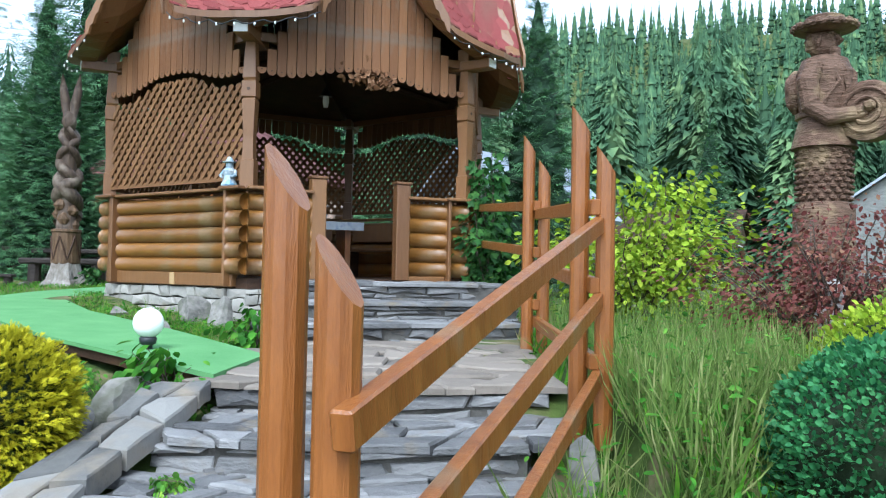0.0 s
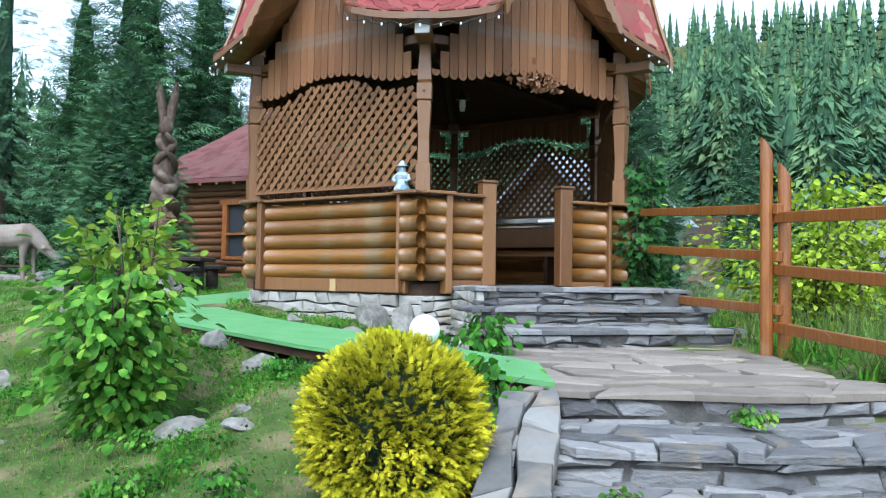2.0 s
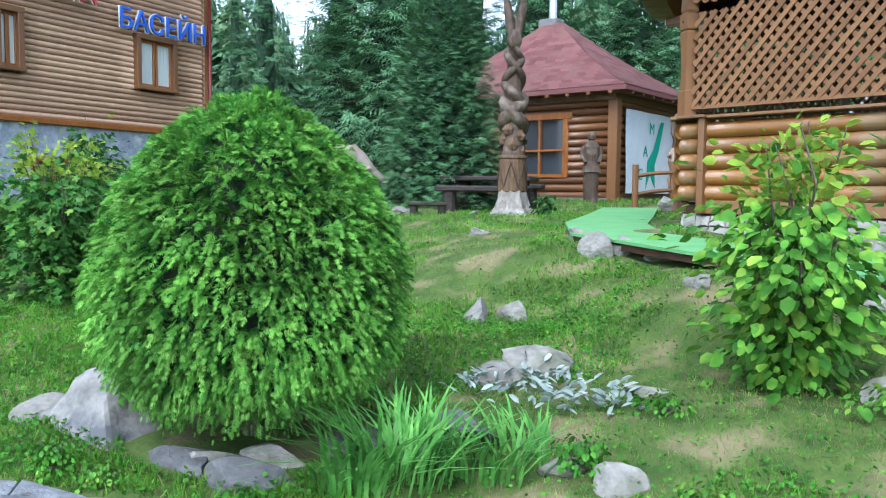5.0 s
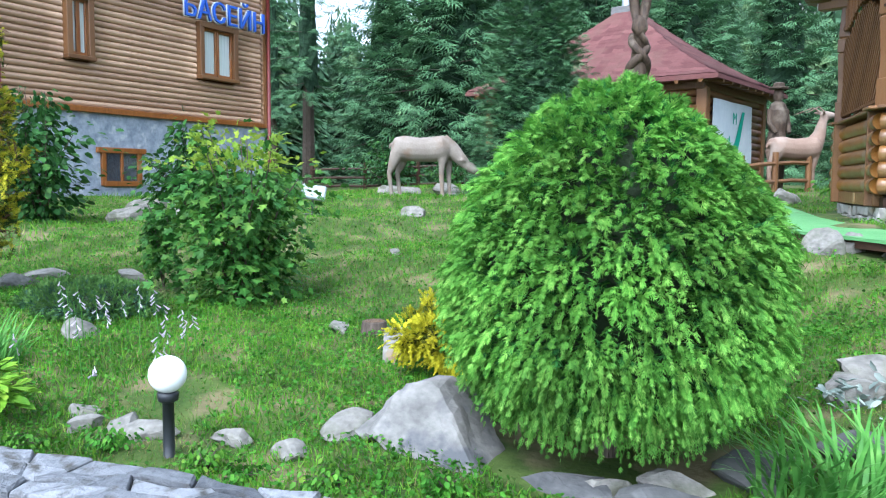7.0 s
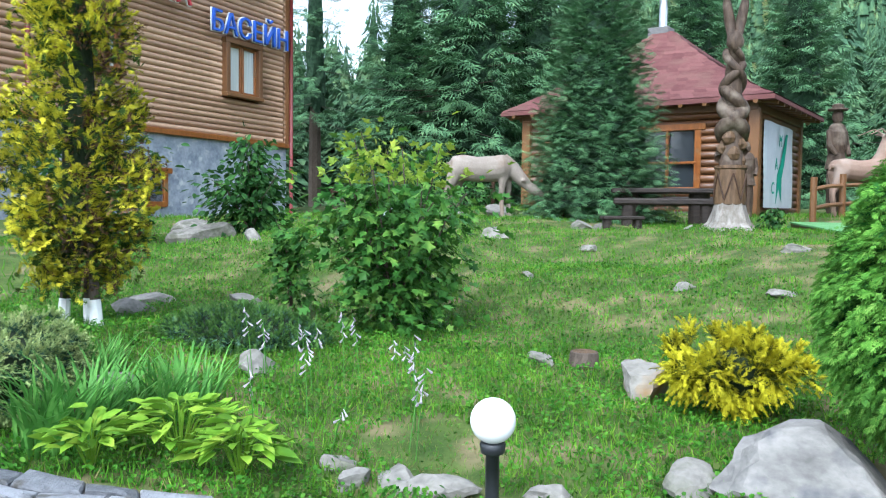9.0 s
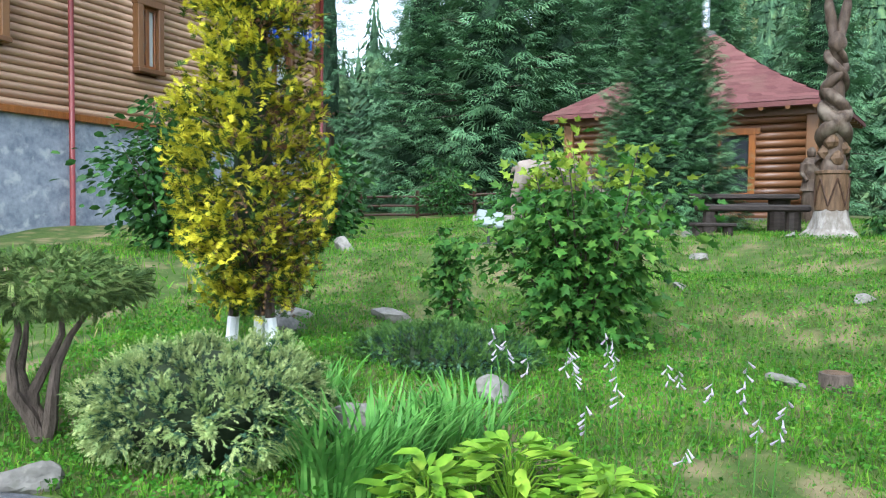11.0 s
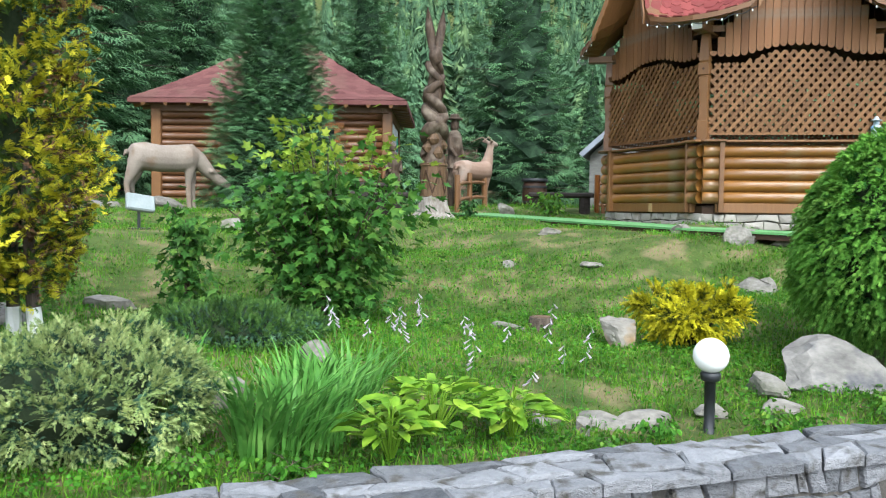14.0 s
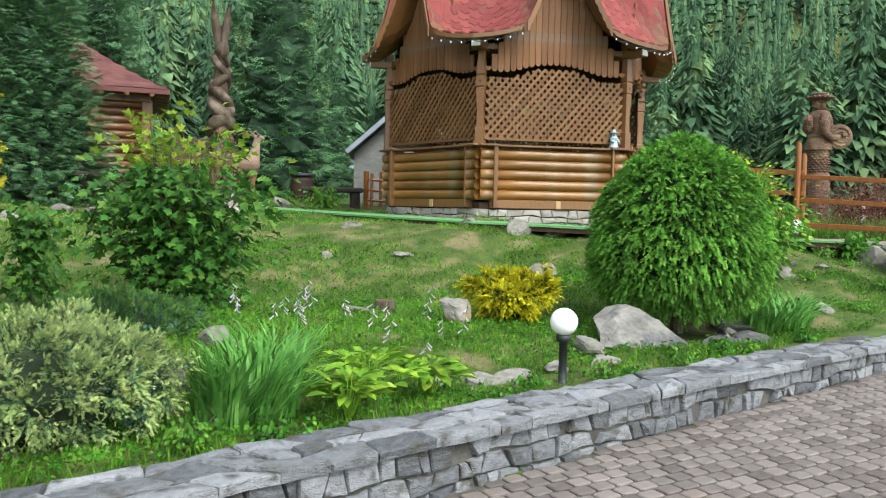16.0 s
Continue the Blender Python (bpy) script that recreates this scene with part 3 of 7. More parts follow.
M_SHINGLE_REST = material("red_shingle_field", (0.17, 0.036, 0.034), (0.27, 0.066, 0.06), 0.75, 5, (1, 1, 1), 0.5, 90, per="island", spots=(0.2, 0.08, 0.06), spot_scale=1.5)
for a in (210, 270, 330, 30, 90, 150):
    sheet = part("roof_sheet", roof_sheet(a), M_TRIM, gazebo, "flared roof sheet with red hexagonal shingles")
    rest = Geo()
    for j in range(26):
        v0, v1, nt = j * 0.037, j * 0.037 + 0.062, 15 - j // 3
        for i in range(nt + 1):
            u0, u1 = max(-1, -1 + 2 * (i - 0.5 * (j % 2)) / nt), min(1, -1 + 2 * (i + 1 - 0.5 * (j % 2)) / nt)
            if u1 - u0 < 0.03:
                continue
            up, um = Vector((0, 0, 0.014)), (u1 - u0) * 0.22
            q = [roof_point(a, u0, v1) + up * 0.2, roof_point(a, u0, v0 + 0.02) + up * 2.2, roof_point(a, u0 + um, v0) + up * 2.4, roof_point(a, u1 - um, v0) + up * 2.4, roof_point(a, u1, v0 + 0.02) + up * 2.2, roof_point(a, u1, v1) + up * 0.2]
            lo = [p - up * 1.6 for p in q]
            g = Geo().add([tuple(p) for p in q + lo], [(0, 1, 2, 3, 4, 5)] + [(k + 1, k, k + 6, k + 7) for k in range(5)])
            if a in (210, 270) and j < 7:
                part("shingle", g, M_SHINGLE, sheet)
            else:
                rest.add(g.v, g.f)
    ob = part("shingles", rest, M_SHINGLE_REST, sheet)
    ob["kind"] = "stuff"
    for s in (-1, 1):
        pts = [roof_edge(a, s * (0.45 + 0.55 * k / 8)) for k in range(9)]
        g = Geo()
        out = hexv(a + 30 * s).normalized()
        line = [p.lerp(q, k / 3) for p, q in zip(pts[:-1], pts[1:]) for k in range(3)] + [pts[-1]]
        for k, p in enumerate(line):
            c, w = p + out * 0.06 + Vector((0, 0, 0.03)), Vector((0, 0, -0.16 - 0.035 * (k % 2)))
            g.v += [tuple(v) for v in (c, c + w, c + w - out * 0.03, c - out * 0.03)]
        g.f = [(4 * k + i, 4 * k + (i + 1) % 4, 4 * k + 4 + (i + 1) % 4, 4 * k + 4 + i) for k in range(len(line) - 1) for i in range(4)]
        g.f += [(3, 2, 1, 0), tuple(range(len(g.v) - 4, len(g.v)))]
        part("barge_board", g, M_TRIM, sheet, "carved barge board")
    # string of small lights under the eave
    wire = Geo().tube([roof_edge(a, -0.45 + 0.9 * k / 24) + Vector((0, 0, -0.10 - 0.05 * abs(math.sin(k * 0.8)))) + hexv(a, 0.03) for k in range(25)], 0.006, 4)
    lt = part("light_string", wire, M_BLACK, gazebo, "string of small white bulbs", )
    for k in range(9):
        part("bulb", Geo().blob(tuple(roof_edge(a, -0.42 + 0.84 * k / 8) + Vector((0, 0, -0.15)) + hexv(a, 0.035)), (0.012, 0.012, 0.02), 0, 1), M_WHITE, lt)
# floor, ceiling, table and benches
hexo = [tuple(hexv(x, GR - 0.05)) for x in (210, 270, 330, 30, 90, 150)]
part("gazebo_floor", Geo().add([(x, y, -0.12) for x, y, z in hexo] + [(x, y, -0.004) for x, y, z in hexo], [tuple(range(6, 12))] + [(i, (i + 1) % 6, 6 + (i + 1) % 6, 6 + i) for i in range(6)]), M_DARKW, gazebo, "dark board floor")
part("gazebo_ceiling", Geo().add([(x, y, 2.66) for x, y, z in hexo] + [(x * 0.1, y * 0.1, 3.1) for x, y, z in hexo], [(i, (i + 1) % 6, 6 + (i + 1) % 6, 6 + i) for i in range(6)] + [tuple(range(6, 12))]), M_DARKW, gazebo, "dark board ceiling")
for a in range(0, 360, 60):
    part("rafter", Geo().tube([hexv(a + 30, 0.2, 3.0), hexv(a + 30, 2.1, 2.64)], 0.05, 6), M_DARKW, gazebo)

# ---- stone base and steps of the gazebo ----
base = Geo()
o1 = [hexv(x, GR - 0.05) for x in range(210, 570, 60)]
base.add([(p.x + GC[0], p.y + GC[1], 0.7) for p in o1] + [(p.x + GC[0], p.y + GC[1], GZ - 0.12) for p in o1], [(i, (i + 1) % 6, 6 + (i + 1) % 6, 6 + i) for i in range(6)] + [tuple(range(6, 12))])
plinth = setting("plinth", base, M_MORTAR, "stone plinth under the gazebo")
M_PALE = material("pale_plinth_stone", (0.27, 0.255, 0.225), (0.48, 0.45, 0.40), 0.85, 5, (1, 1, 1.4), 0.7, 24, per="object", spots=(0.3, 0.25, 0.18), spot_scale=3)


def plane_of(m):
    return lambda u, v, d: m @ Vector((u, -d, v))


for a in (150, 210, 270):
    fm = Matrix.Translation((GC[0], GC[1], GZ)) @ face_matrix(a)
    crazy(plinth, "stone", M_PALE, plane_of(fm), -GR / 2, GR / 2, -0.55, -0.115, (0.14, 0.36), (0.06, 0.13), 0.06, a, 0.006, None, 0.012)

STEPS = [((-1.57, 7.75), (0.72, 8.35), 1.40, 1.3), ((-1.62, 7.28), (0.80, 7.95), 1.22, 0.75), ((-1.66, 6.72), (0.85, 7.35), 1.05, 0.9)]
steps = setting("stairs", Geo().box((-0.4, 8.75, 1.0), (1.9, 1.0, 0.7)), M_MORTAR, "irregular slate steps up to the gazebo")
for k, ((xa, ya), (xb, yb), z, dep) in enumerate(STEPS):
    ln = math.hypot(xb - xa, yb - ya)
    fm = Matrix.Translation(((xa + xb) / 2, (ya + yb) / 2, z)) @ Matrix.Rotation(math.atan2(yb - ya, xb - xa), 4, "Z")
    part("step_core", Geo().box((0, dep / 2 + 0.04, -0.24), (ln - 0.08, dep, 0.42)), M_MORTAR, steps, m=fm)
    flat = lambda u, v, d, fm=fm: fm @ Vector((u, v, d))
    crazy(steps, "slab", M_STONE, flat, -ln / 2, ln / 2, -0.03, min(dep, 0.8), (0.35, 0.8), (0.28, 0.5), 0.045, 20 + k, 0.006, None, 0.007)
    crazy(steps, "stone", M_STONE, plane_of(fm @ Matrix.Translation((0, 0.02, 0))), -ln / 2, ln / 2, -0.24, -0.045, (0.16, 0.55), (0.045, 0.09), 0.08, 30 + k, 0.007, None, 0.022, 0.6)
    sm = fm @ Matrix.Translation((-ln / 2, 0, 0)) @ Matrix.Rotation(radians(-90), 4, "Z")
    crazy(steps, "stone", M_PALE, plane_of(sm), -dep, 0.0, -0.42, -0.045, (0.14, 0.36), (0.05, 0.09), 0.08, 40 + k, 0.005, None, 0.014)

# flagged landing and the lower steps
LOWER = [(4.40, 7.3, 0.88), (3.75, 4.6, 0.70), (3.10, 3.95, 0.53), (2.55, 3.3, 0.36), (2.05, 2.75, 0.18)]


def right_edge(y):
    return 0.62 if y > 4.2 else 0.62 - 0.40 * (4.2 - y)


def left_edge(y):
    return -1.28 if y > 4.5 else -1.30 - 0.18 * (4.5 - y)


landing = setting("landing", Geo().box((-0.3, 5.8, 0.5), (1.7, 2.4, 0.5)), M_MORTAR, "flagstone landing and low stone steps")
for k, (y0, y1, z) in enumerate(LOWER):
    bow = lambda x: 0.10 * ((x + 0.35) / 0.9) ** 2
    xa, xb = left_edge(y0), right_edge(y0)
    g, n = Geo(), 8
    for yy in (y0 + 0.04, y1):
        for i in range(n + 1):
            x = left_edge(yy) + 0.03 + (right_edge(yy) - left_edge(yy) - 0.06) * i / n
            g.v += [(x, yy + bow(x), z - 0.5), (x, yy + bow(x), z - 0.03)]
    o = 2 * (n + 1)
    for i in range(n):
        g.f += [(2 * i, 2 * i + 2, 2 * i + 3, 2 * i + 1), (2 * i + 1, 2 * i + 3, o + 2 * i + 3, o + 2 * i + 1)]
    g.f += [(0, 1, o + 1, o), (2 * n, o + 2 * n, o + 2 * n + 1, 2 * n + 1)]
    part("step_core", g, M_MORTAR, landing)
    flat = lambda u, v, d, z=z: Vector((u, v + bow(u), z + d))
    inside = lambda u, v: left_edge(v) - 0.05 < u < right_edge(v) + 0.06
    crazy(landing, "flagstone", M_FLAG if z > 0.8 else M_STONE, flat, -2.0, 0.75, y0 - 0.02, y1, (0.30, 0.75) if z > 0.8 else (0.16, 0.46), (0.26, 0.48) if z > 0.8 else (0.12, 0.25), 0.05, 60 + k, 0.007, inside, 0.010, 0.6)
    face = lambda u, v, d, z=z, y0=y0: Vector((u, y0 + bow(u) + 0.02 - d, z + v))
    crazy(landing, "stone", M_STONE, face, xa, xb, -0.26, -0.045, (0.14, 0.5), (0.05, 0.12), 0.08, 70 + k, 0.008, None, 0.026, 0.6)
M_FLAG2 = material("cream_grey_flagstone", (0.09, 0.088, 0.085), (0.28, 0.267, 0.245), 0.8, 4, (1, 1, 1), 0.8, 25, per="object", spots=(0.27, 0.225, 0.17), spot_scale=2.5)
# kerb of flat stones down the left side
kz = lambda y: 0.86 - max(0, 4.4 - y) * 0.27
crazy(landing, "kerb_stone", M_FLAG2, lambda u, v, d: Vector((left_edge(u) - 0.16 + v, u, kz(u) + d)), 2.0, 4.5, -0.16, 0.18, (0.20, 0.38), (0.13, 0.18), 0.10, 81, 0.009, None, 0.012, 0.5)
crazy(landing, "kerb_stone", M_STONE, lambda u, v, d: Vector((left_edge(u) - 0.30 - d, u, kz(u) + v)), 2.0, 4.5, -0.42, -0.03, (0.12, 0.3), (0.06, 0.14), 0.12, 82, 0.009, None, 0.026, 0.6)

# ---- green turf walkway ----
CARPET = [(-1.28, 5.1, 0.90), (-2.6, 6.35, 0.97), (-4.0, 7.75, 1.05), (-4.95, 9.2, 1.10), (-5.1, 11.0, 1.14), (-4.9, 13.5, 1.18), (-4.7, 16.5, 1.24)]
walkway = thing("turf_walkway", pose(0, 0, 0), "raised garden walkway covered in bright green artificial turf", "walkway")
for name, half, top, low, mt, label in (("carpet", 0.52, 0.0, -0.03, M_CARPET, "bright green artificial turf"), ("board_base", 0.49, -0.03, -0.10, M_DARKW, "dark board frame")):
    g, n = Geo(), len(CARPET)
    for i, (x, y, z) in enumerate(CARPET):
        a, b = CARPET[max(0, i - 1)], CARPET[min(n - 1, i + 1)]
        d = Vector((b[0] - a[0], b[1] - a[1], 0)).normalized()
        s = Vector((-d.y, d.x, 0)) * half if i else Vector((-0.05, -1, 0)) * (half + 0.03)
        for w, dz in ((s, top), (-s, top), (-s, low), (s, low)):
            g.v.append((x + w.x, y + w.y, z + dz))
    g.f = [(i * 4 + k, i * 4 + (k + 1) % 4, i * 4 + 4 + (k + 1) % 4, i * 4 + 4 + k) for i in range(n - 1) for k in range(4)]
    g.f += [(0, 1, 2, 3), (4 * n - 1, 4 * n - 2, 4 * n - 3, 4 * n - 4)]
    part(name, g, mt, walkway, label)

# ---- orange split-rail fence beside the steps ----
fence = thing("fence", pose(0.7, 4.2, 0.85), "orange varnished split-rail garden fence along stone steps", "fence")


def fence_post(x, y, z0, z1, yaw):
    g = Geo().tube([(0, 0, z0 - z1), (0, 0, -0.5), (0, 0, -0.16)], [0.052, 0.05, 0.05], 12)
    top = [(0.05 * math.cos(2 * math.pi * j / 12), 0.05 * math.sin(2 * math.pi * j / 12)) for j in range(12)]
    g.add([(a, b, -0.16) for a, b in top] + [(a, b, -0.07 - a * 1.5) for a, b in top], [(j, (j + 1) % 12, 12 + (j + 1) % 12, 12 + j) for j in range(12)] + [tuple(range(12, 24))])
    part("post", g, M_FENCE, fence, smooth=False, m=pose(x - 0.7, y - 4.2, z1 - 0.85, 0, 0, yaw))


def fence_rail(p, q, h=0.085, d=0.05):
    p, q = Vector(p) - Vector((0.7, 4.2, 0.85)), Vector(q) - Vector((0.7, 4.2, 0.85))
    v = q - p
    m = Matrix.Translation((p + q) / 2) @ Matrix.Rotation(math.atan2(v.y, v.x), 4, "Z") @ Matrix.Rotation(-math.atan2(v.z, math.hypot(v.x, v.y)), 4, "Y")
    part("rail", Geo().box((0, 0, 0), (v.length + 0.22, d, h), cham=0.006), M_FENCE, fence, m=m)


for x, y, z0, z1, w in ((-0.345, 1.70, -0.1, 1.78, -20), (-0.215, 1.60, -0.1, 1.58, -20), (0.73, 4.24, 0.60, 2.42, -10), (0.85, 4.15, 0.60, 2.19, -10), (0.70, 6.50, 0.7, 2.65, 0), (0.82, 6.44, 0.7, 2.44, 0)):
    fence_post(x, y, z0, z1, w)
for za, zb in ((1.225, 1.80), (0.86, 1.40), (0.48, 1.00)):
    fence_rail((-0.155, 1.60, za), (0.86, 4.25, zb))
for za, zb in ((1.87, 2.0), (1.46, 1.58), (1.06, 1.12)):
    fence_rail((0.79, 4.22, za), (0.77, 6.46, zb))
for za, zb in ((2.07, 2.30), (1.69, 1.87), (1.26, 1.31)):
    fence_rail((0.75, 6.5, za), (0.42, 9.65, zb))
fence_post(0.42, 9.62, 0.7, 2.42, 0)

# ---- garden lamps ----
def garden_lamp(x, y, z, h):
    t = thing("garden_lamp", pose(x, y, z), "white globe lamp on a short black post", "garden lamp", "globe lamps")
    part("post", Geo().tube([(0, 0, -0.1), (0, 0, h - 0.14)], 0.032, 14), M_BLACK, t, smooth=True)
    part("collar", Geo().lathe([(0.036, 0), (0.055, 0.01), (0.06, 0.05), (0.05, 0.06)], 16, (0, 0, h - 0.155)), M_BLACK, t, smooth=True)
    part("globe", Geo().blob((0, 0, h), (0.104, 0.104, 0.104), 0, 4), M_GLOBE, t, "white opal globe", True)


garden_lamp(-9.42, 4.47, 0.0, 0.465)
garden_lamp(-2.04, 5.5, 0.72, 0.40)

# ---- log cabin with a red hip roof ----
M_CABIN = material("red_brown_log", (0.10, 0.04, 0.014), (0.19, 0.08, 0.03), 0.42, 3, (1, 8, 8), 0.25, 20, per="object")
M_GLASS = bpy.data.materials.new("window_glass")
M_GLASS.use_nodes = True
_g = M_GLASS.node_tree.nodes["Principled BSDF"]
_g.inputs["Base Color"].default_value, _g.inputs["Roughness"].default_value = (0.03, 0.035, 0.04, 1), 0.06
CU = math.degrees(math.atan2(-0.438, 0.899))
cabin = thing("log_cabin", pose(-6.8, 23.93, 1.35, 0, 0, CU), "brown log cabin with a red shingle hip roof", "cabin")
CX, CY, CH = 3.0, 2.3, 2.45
for side in range(4):
    hw = CX if side % 2 == 0 else CY
    off = CY if side % 2 == 0 else CX
    fm = Matrix.Rotation(radians(90 * side), 4, "Z") @ Matrix.Translation((0, -off, 0))
    for k in range(13):
        z = 0.1 + 0.19 * k
        if side == 0 and 0.6 < z < 2.1:
            spans = [(-hw, 0.2), (1.75, hw)]
        else:
            spans = [(-hw, hw)]
        for xa, xb in spans:
            ob = log(round(xb - xa + 0.1, 1), fm @ Matrix.Translation(((xa + xb) / 2, 0, z)) @ Matrix.Diagonal((1, 1.05, 1.05, 1)), cabin, M_CABIN)
    part("corner_post", Geo().box((-hw, -0.06, CH / 2), (0.26, 0.26, CH + 0.1), cham=0.02), M_TRIM, cabin, m=fm)
fm = Matrix.Translation((0, -CY, 0))
win = part("window", Geo().box((0.98, 0.02, 1.35), (1.5, 0.02, 1.4)), M_GLASS, cabin, "dark cabin window", m=fm)
for x, w in ((0.2, 0.16), (1.75, 0.16), (0.98, 0.06)):
    part("window_frame", Geo().box((x, -0.05, 1.35), (w, 0.12, 1.6), cham=0.01), M_FENCE, win)
for z, hh in ((0.6, 0.1), (2.12, 0.16), (1.25, 0.06)):
    part("window_frame", Geo().box((0.98, -0.055, z), (1.9 if hh > 0.1 else 1.5, 0.125, hh), cham=0.01), M_FENCE, win)
part("stone_base", Geo().box((0, 0, -0.2), (2 * CX + 0.2, 2 * CY + 0.2, 0.5)), M_STONE, cabin)
g = Geo()
ex, ey, ez, ap = 3.6, 2.85, 2.72, 5.0
ring = []
for k in range(8):
    w = k / 7
    s, z = 1 - w * 0.93, ez + (ap - ez) * (0.72 * w + 0.28 * w * w)
    ring.append([(-ex * s, -ey * s, z), (ex * s, -ey * s, z), (ex * s, ey * s, z), (-ex * s, ey * s, z)])
for q in ring:
    g.v += q
g.v += [(x, y, z - 0.1) for x, y, z in ring[0]]
for k in range(7):
    g.f += [(k * 4 + i, k * 4 + (i + 1) % 4, k * 4 + 4 + (i + 1) % 4, k * 4 + 4 + i) for i in range(4)]
g.f += [(28, 29, 30, 31)] + [(32 + i, 32 + (i + 1) % 4, (i + 1) % 4, i) for i in range(4)] + [(35, 34, 33, 32)]
M_OLDROOF = material("dusty_red_shingle", (0.10, 0.036, 0.034), (0.20, 0.085, 0.078), 0.85, 5, (1, 1, 1), 0.5, 90, per="island", spots=(0.17, 0.085, 0.07), spot_scale=1.2)
roof = part("roof", g, M_OLDROOF, cabin, "red shingle hip roof")
rest = Geo()
for side in range(4):
    for j in range(20):
        w0, w1 = j / 20, min(1, (j + 1.5) / 20)
        def rp(u, w):
            s = 1 - w * 0.93
            z = ez + (ap - ez) * (0.72 * w + 0.28 * w * w) + 0.012
            c = ((-ex, -ey), (ex, -ey), (ex, ey), (-ex, ey))
            p, q = c[side], c[(side + 1) % 4]
            return Vector(((p[0] + (q[0] - p[0]) * u) * s, (p[1] + (q[1] - p[1]) * u) * s, z))
        n = max(3, int((ex * 2 if side % 2 == 0 else ey * 2) * (1 - w0 * 0.93) / 0.3))
        for i in range(n):
            u0, u1 = max(0, (i - 0.5 * (j % 2)) / n), (i + 1 - 0.5 * (j % 2)) / n
            up = Vector((0, 0, 0.018))
            rest.add([tuple(p) for p in (rp(u0, w1), rp(u0, w0 + 0.012) + up, rp(u0 + (u1 - u0) * 0.2, w0) + up, rp(u1 - (u1 - u0) * 0.2, w0) + up, rp(u1, w0 + 0.012) + up, rp(u1, w1))], [(0, 1, 2, 3, 4, 5)])
ob = part("shingles", rest, M_OLDROOF, roof)
ob["kind"] = "stuff"
part("chimney_cap", Geo().box((-0.15, 0, ap + 0.0), (0.6, 0.5, 0.3), cham=0.03), M_STONE, cabin)
part("flue", Geo().tube([(-0.1, 0, ap), (-0.1, 0, ap + 1.6)], 0.11, 16), material("zinc_flue", (0.55, 0.57, 0.6), (0.7, 0.72, 0.74), 0.35, 5, metal=0.9), cabin, "shiny metal flue", True)
for k in range(12):
    for s in (-1, 1):
        part("rafter_end", Geo().tube([(-3.2 + k * 0.58, s * 2.2, ez - 0.02), (-3.2 + k * 0.58, s * 2.84, ez - 0.12)], 0.06, 8), M_TRIM, cabin)
for k in range(9):
    for s in (-1, 1):
        part("rafter_end", Geo().tube([(s * 2.9, -2.4 + k * 0.6, ez - 0.02), (s * 3.58, -2.4 + k * 0.6, ez - 0.12)], 0.06, 8), M_TRIM, cabin)
part("eave_beam", Geo().box((0, -CY - 0.02, CH + 0.12), (2 * CX + 0.3, 0.24, 0.26), cham=0.02), M_TRIM, cabin)
part("eave_beam", Geo().box((CX + 0.02, 0, CH + 0.12), (0.24, 2 * CY + 0.3, 0.26), cham=0.02), M_TRIM, cabin)

# ---- three-storey lodge clad in half logs ----
LW = math.degrees(math.atan2(0.957, 0.29))
LM = pose(-18.04, 24.1, 1.1, 0, 0, LW)
lodge = thing("lodge", LM, "three-storey lodge clad in brown half logs over a stone base", "building")
LL, LD, BELT, EAVE = 14.0, 9.0, 2.1, 8.6
M_CLAD = material("brown_half_log_cladding", (0.34, 0.20, 0.118), (0.56, 0.36, 0.22), 0.45, 3, (1, 8, 8), 0.2, 20, per="object")
M_LSTONE = material("blue_grey_stone_base", (0.19, 0.22, 0.27), (0.42, 0.45, 0.50), 0.8, 3.5, (1, 1, 1), 0.9, 14, spots=(0.55, 0.56, 0.57), spot_scale=4, spot_at=0.63)
part("wall", Geo().box((-LL / 2, LD / 2 + 0.1, EAVE / 2), (LL, LD, EAVE)), M_TRIM, lodge)
part("stone_base", Geo().box((-LL / 2, LD / 2 - 0.02, BELT / 2 - 0.5), (LL + 0.04, LD + 0.04, BELT + 1.0)), M_LSTONE, lodge, "blue-grey rubble stone base")
WINS = [(-1.97, 4.12, 1.25, 1.35), (-6.56, 4.12, 0.5, 1.35), (-2.05, 7.05, 1.2, 1.2), (-6.56, 7.05, 0.5, 1.2), (-10.6, 4.12, 1.0, 1.35)]
k, z = 0, BELT + 0.2
while z < EAVE:
    cuts = sorted((x - w / 2 - 0.12, x + w / 2 + 0.12) for x, zc, w, h in WINS if abs(z - zc) < h / 2 + 0.12)
    xa = -LL
    for c0, c1 in cuts + [(0, 0)]:
        if c0 - xa > 0.05:
            ln = round(c0 - xa, 2)
            log(ln, Matrix.Translation((xa + ln / 2, 0.1, z)) @ Matrix.Diagonal((1, 1.1, 0.92, 1)), lodge, M_CLAD)
        xa = c1
    log(LD, Matrix.Translation((0.0, LD / 2, z)) @ Matrix.Rotation(radians(90), 4, "Z") @ Matrix.Diagonal((1, 1.0, 0.92, 1)), lodge, M_CLAD)
    z += 0.155
part("belt_board", Geo().box((-LL / 2, -0.06, BELT + 0.05), (LL + 0.1, 0.2, 0.14), cham=0.01), M_FENCE, lodge, "orange belt board")
M_CURT = material("pale_curtain", (0.45, 0.5, 0.46), (0.68, 0.72, 0.66), 0.8, 3, (10, 1, 0.3), 0.3, 8)
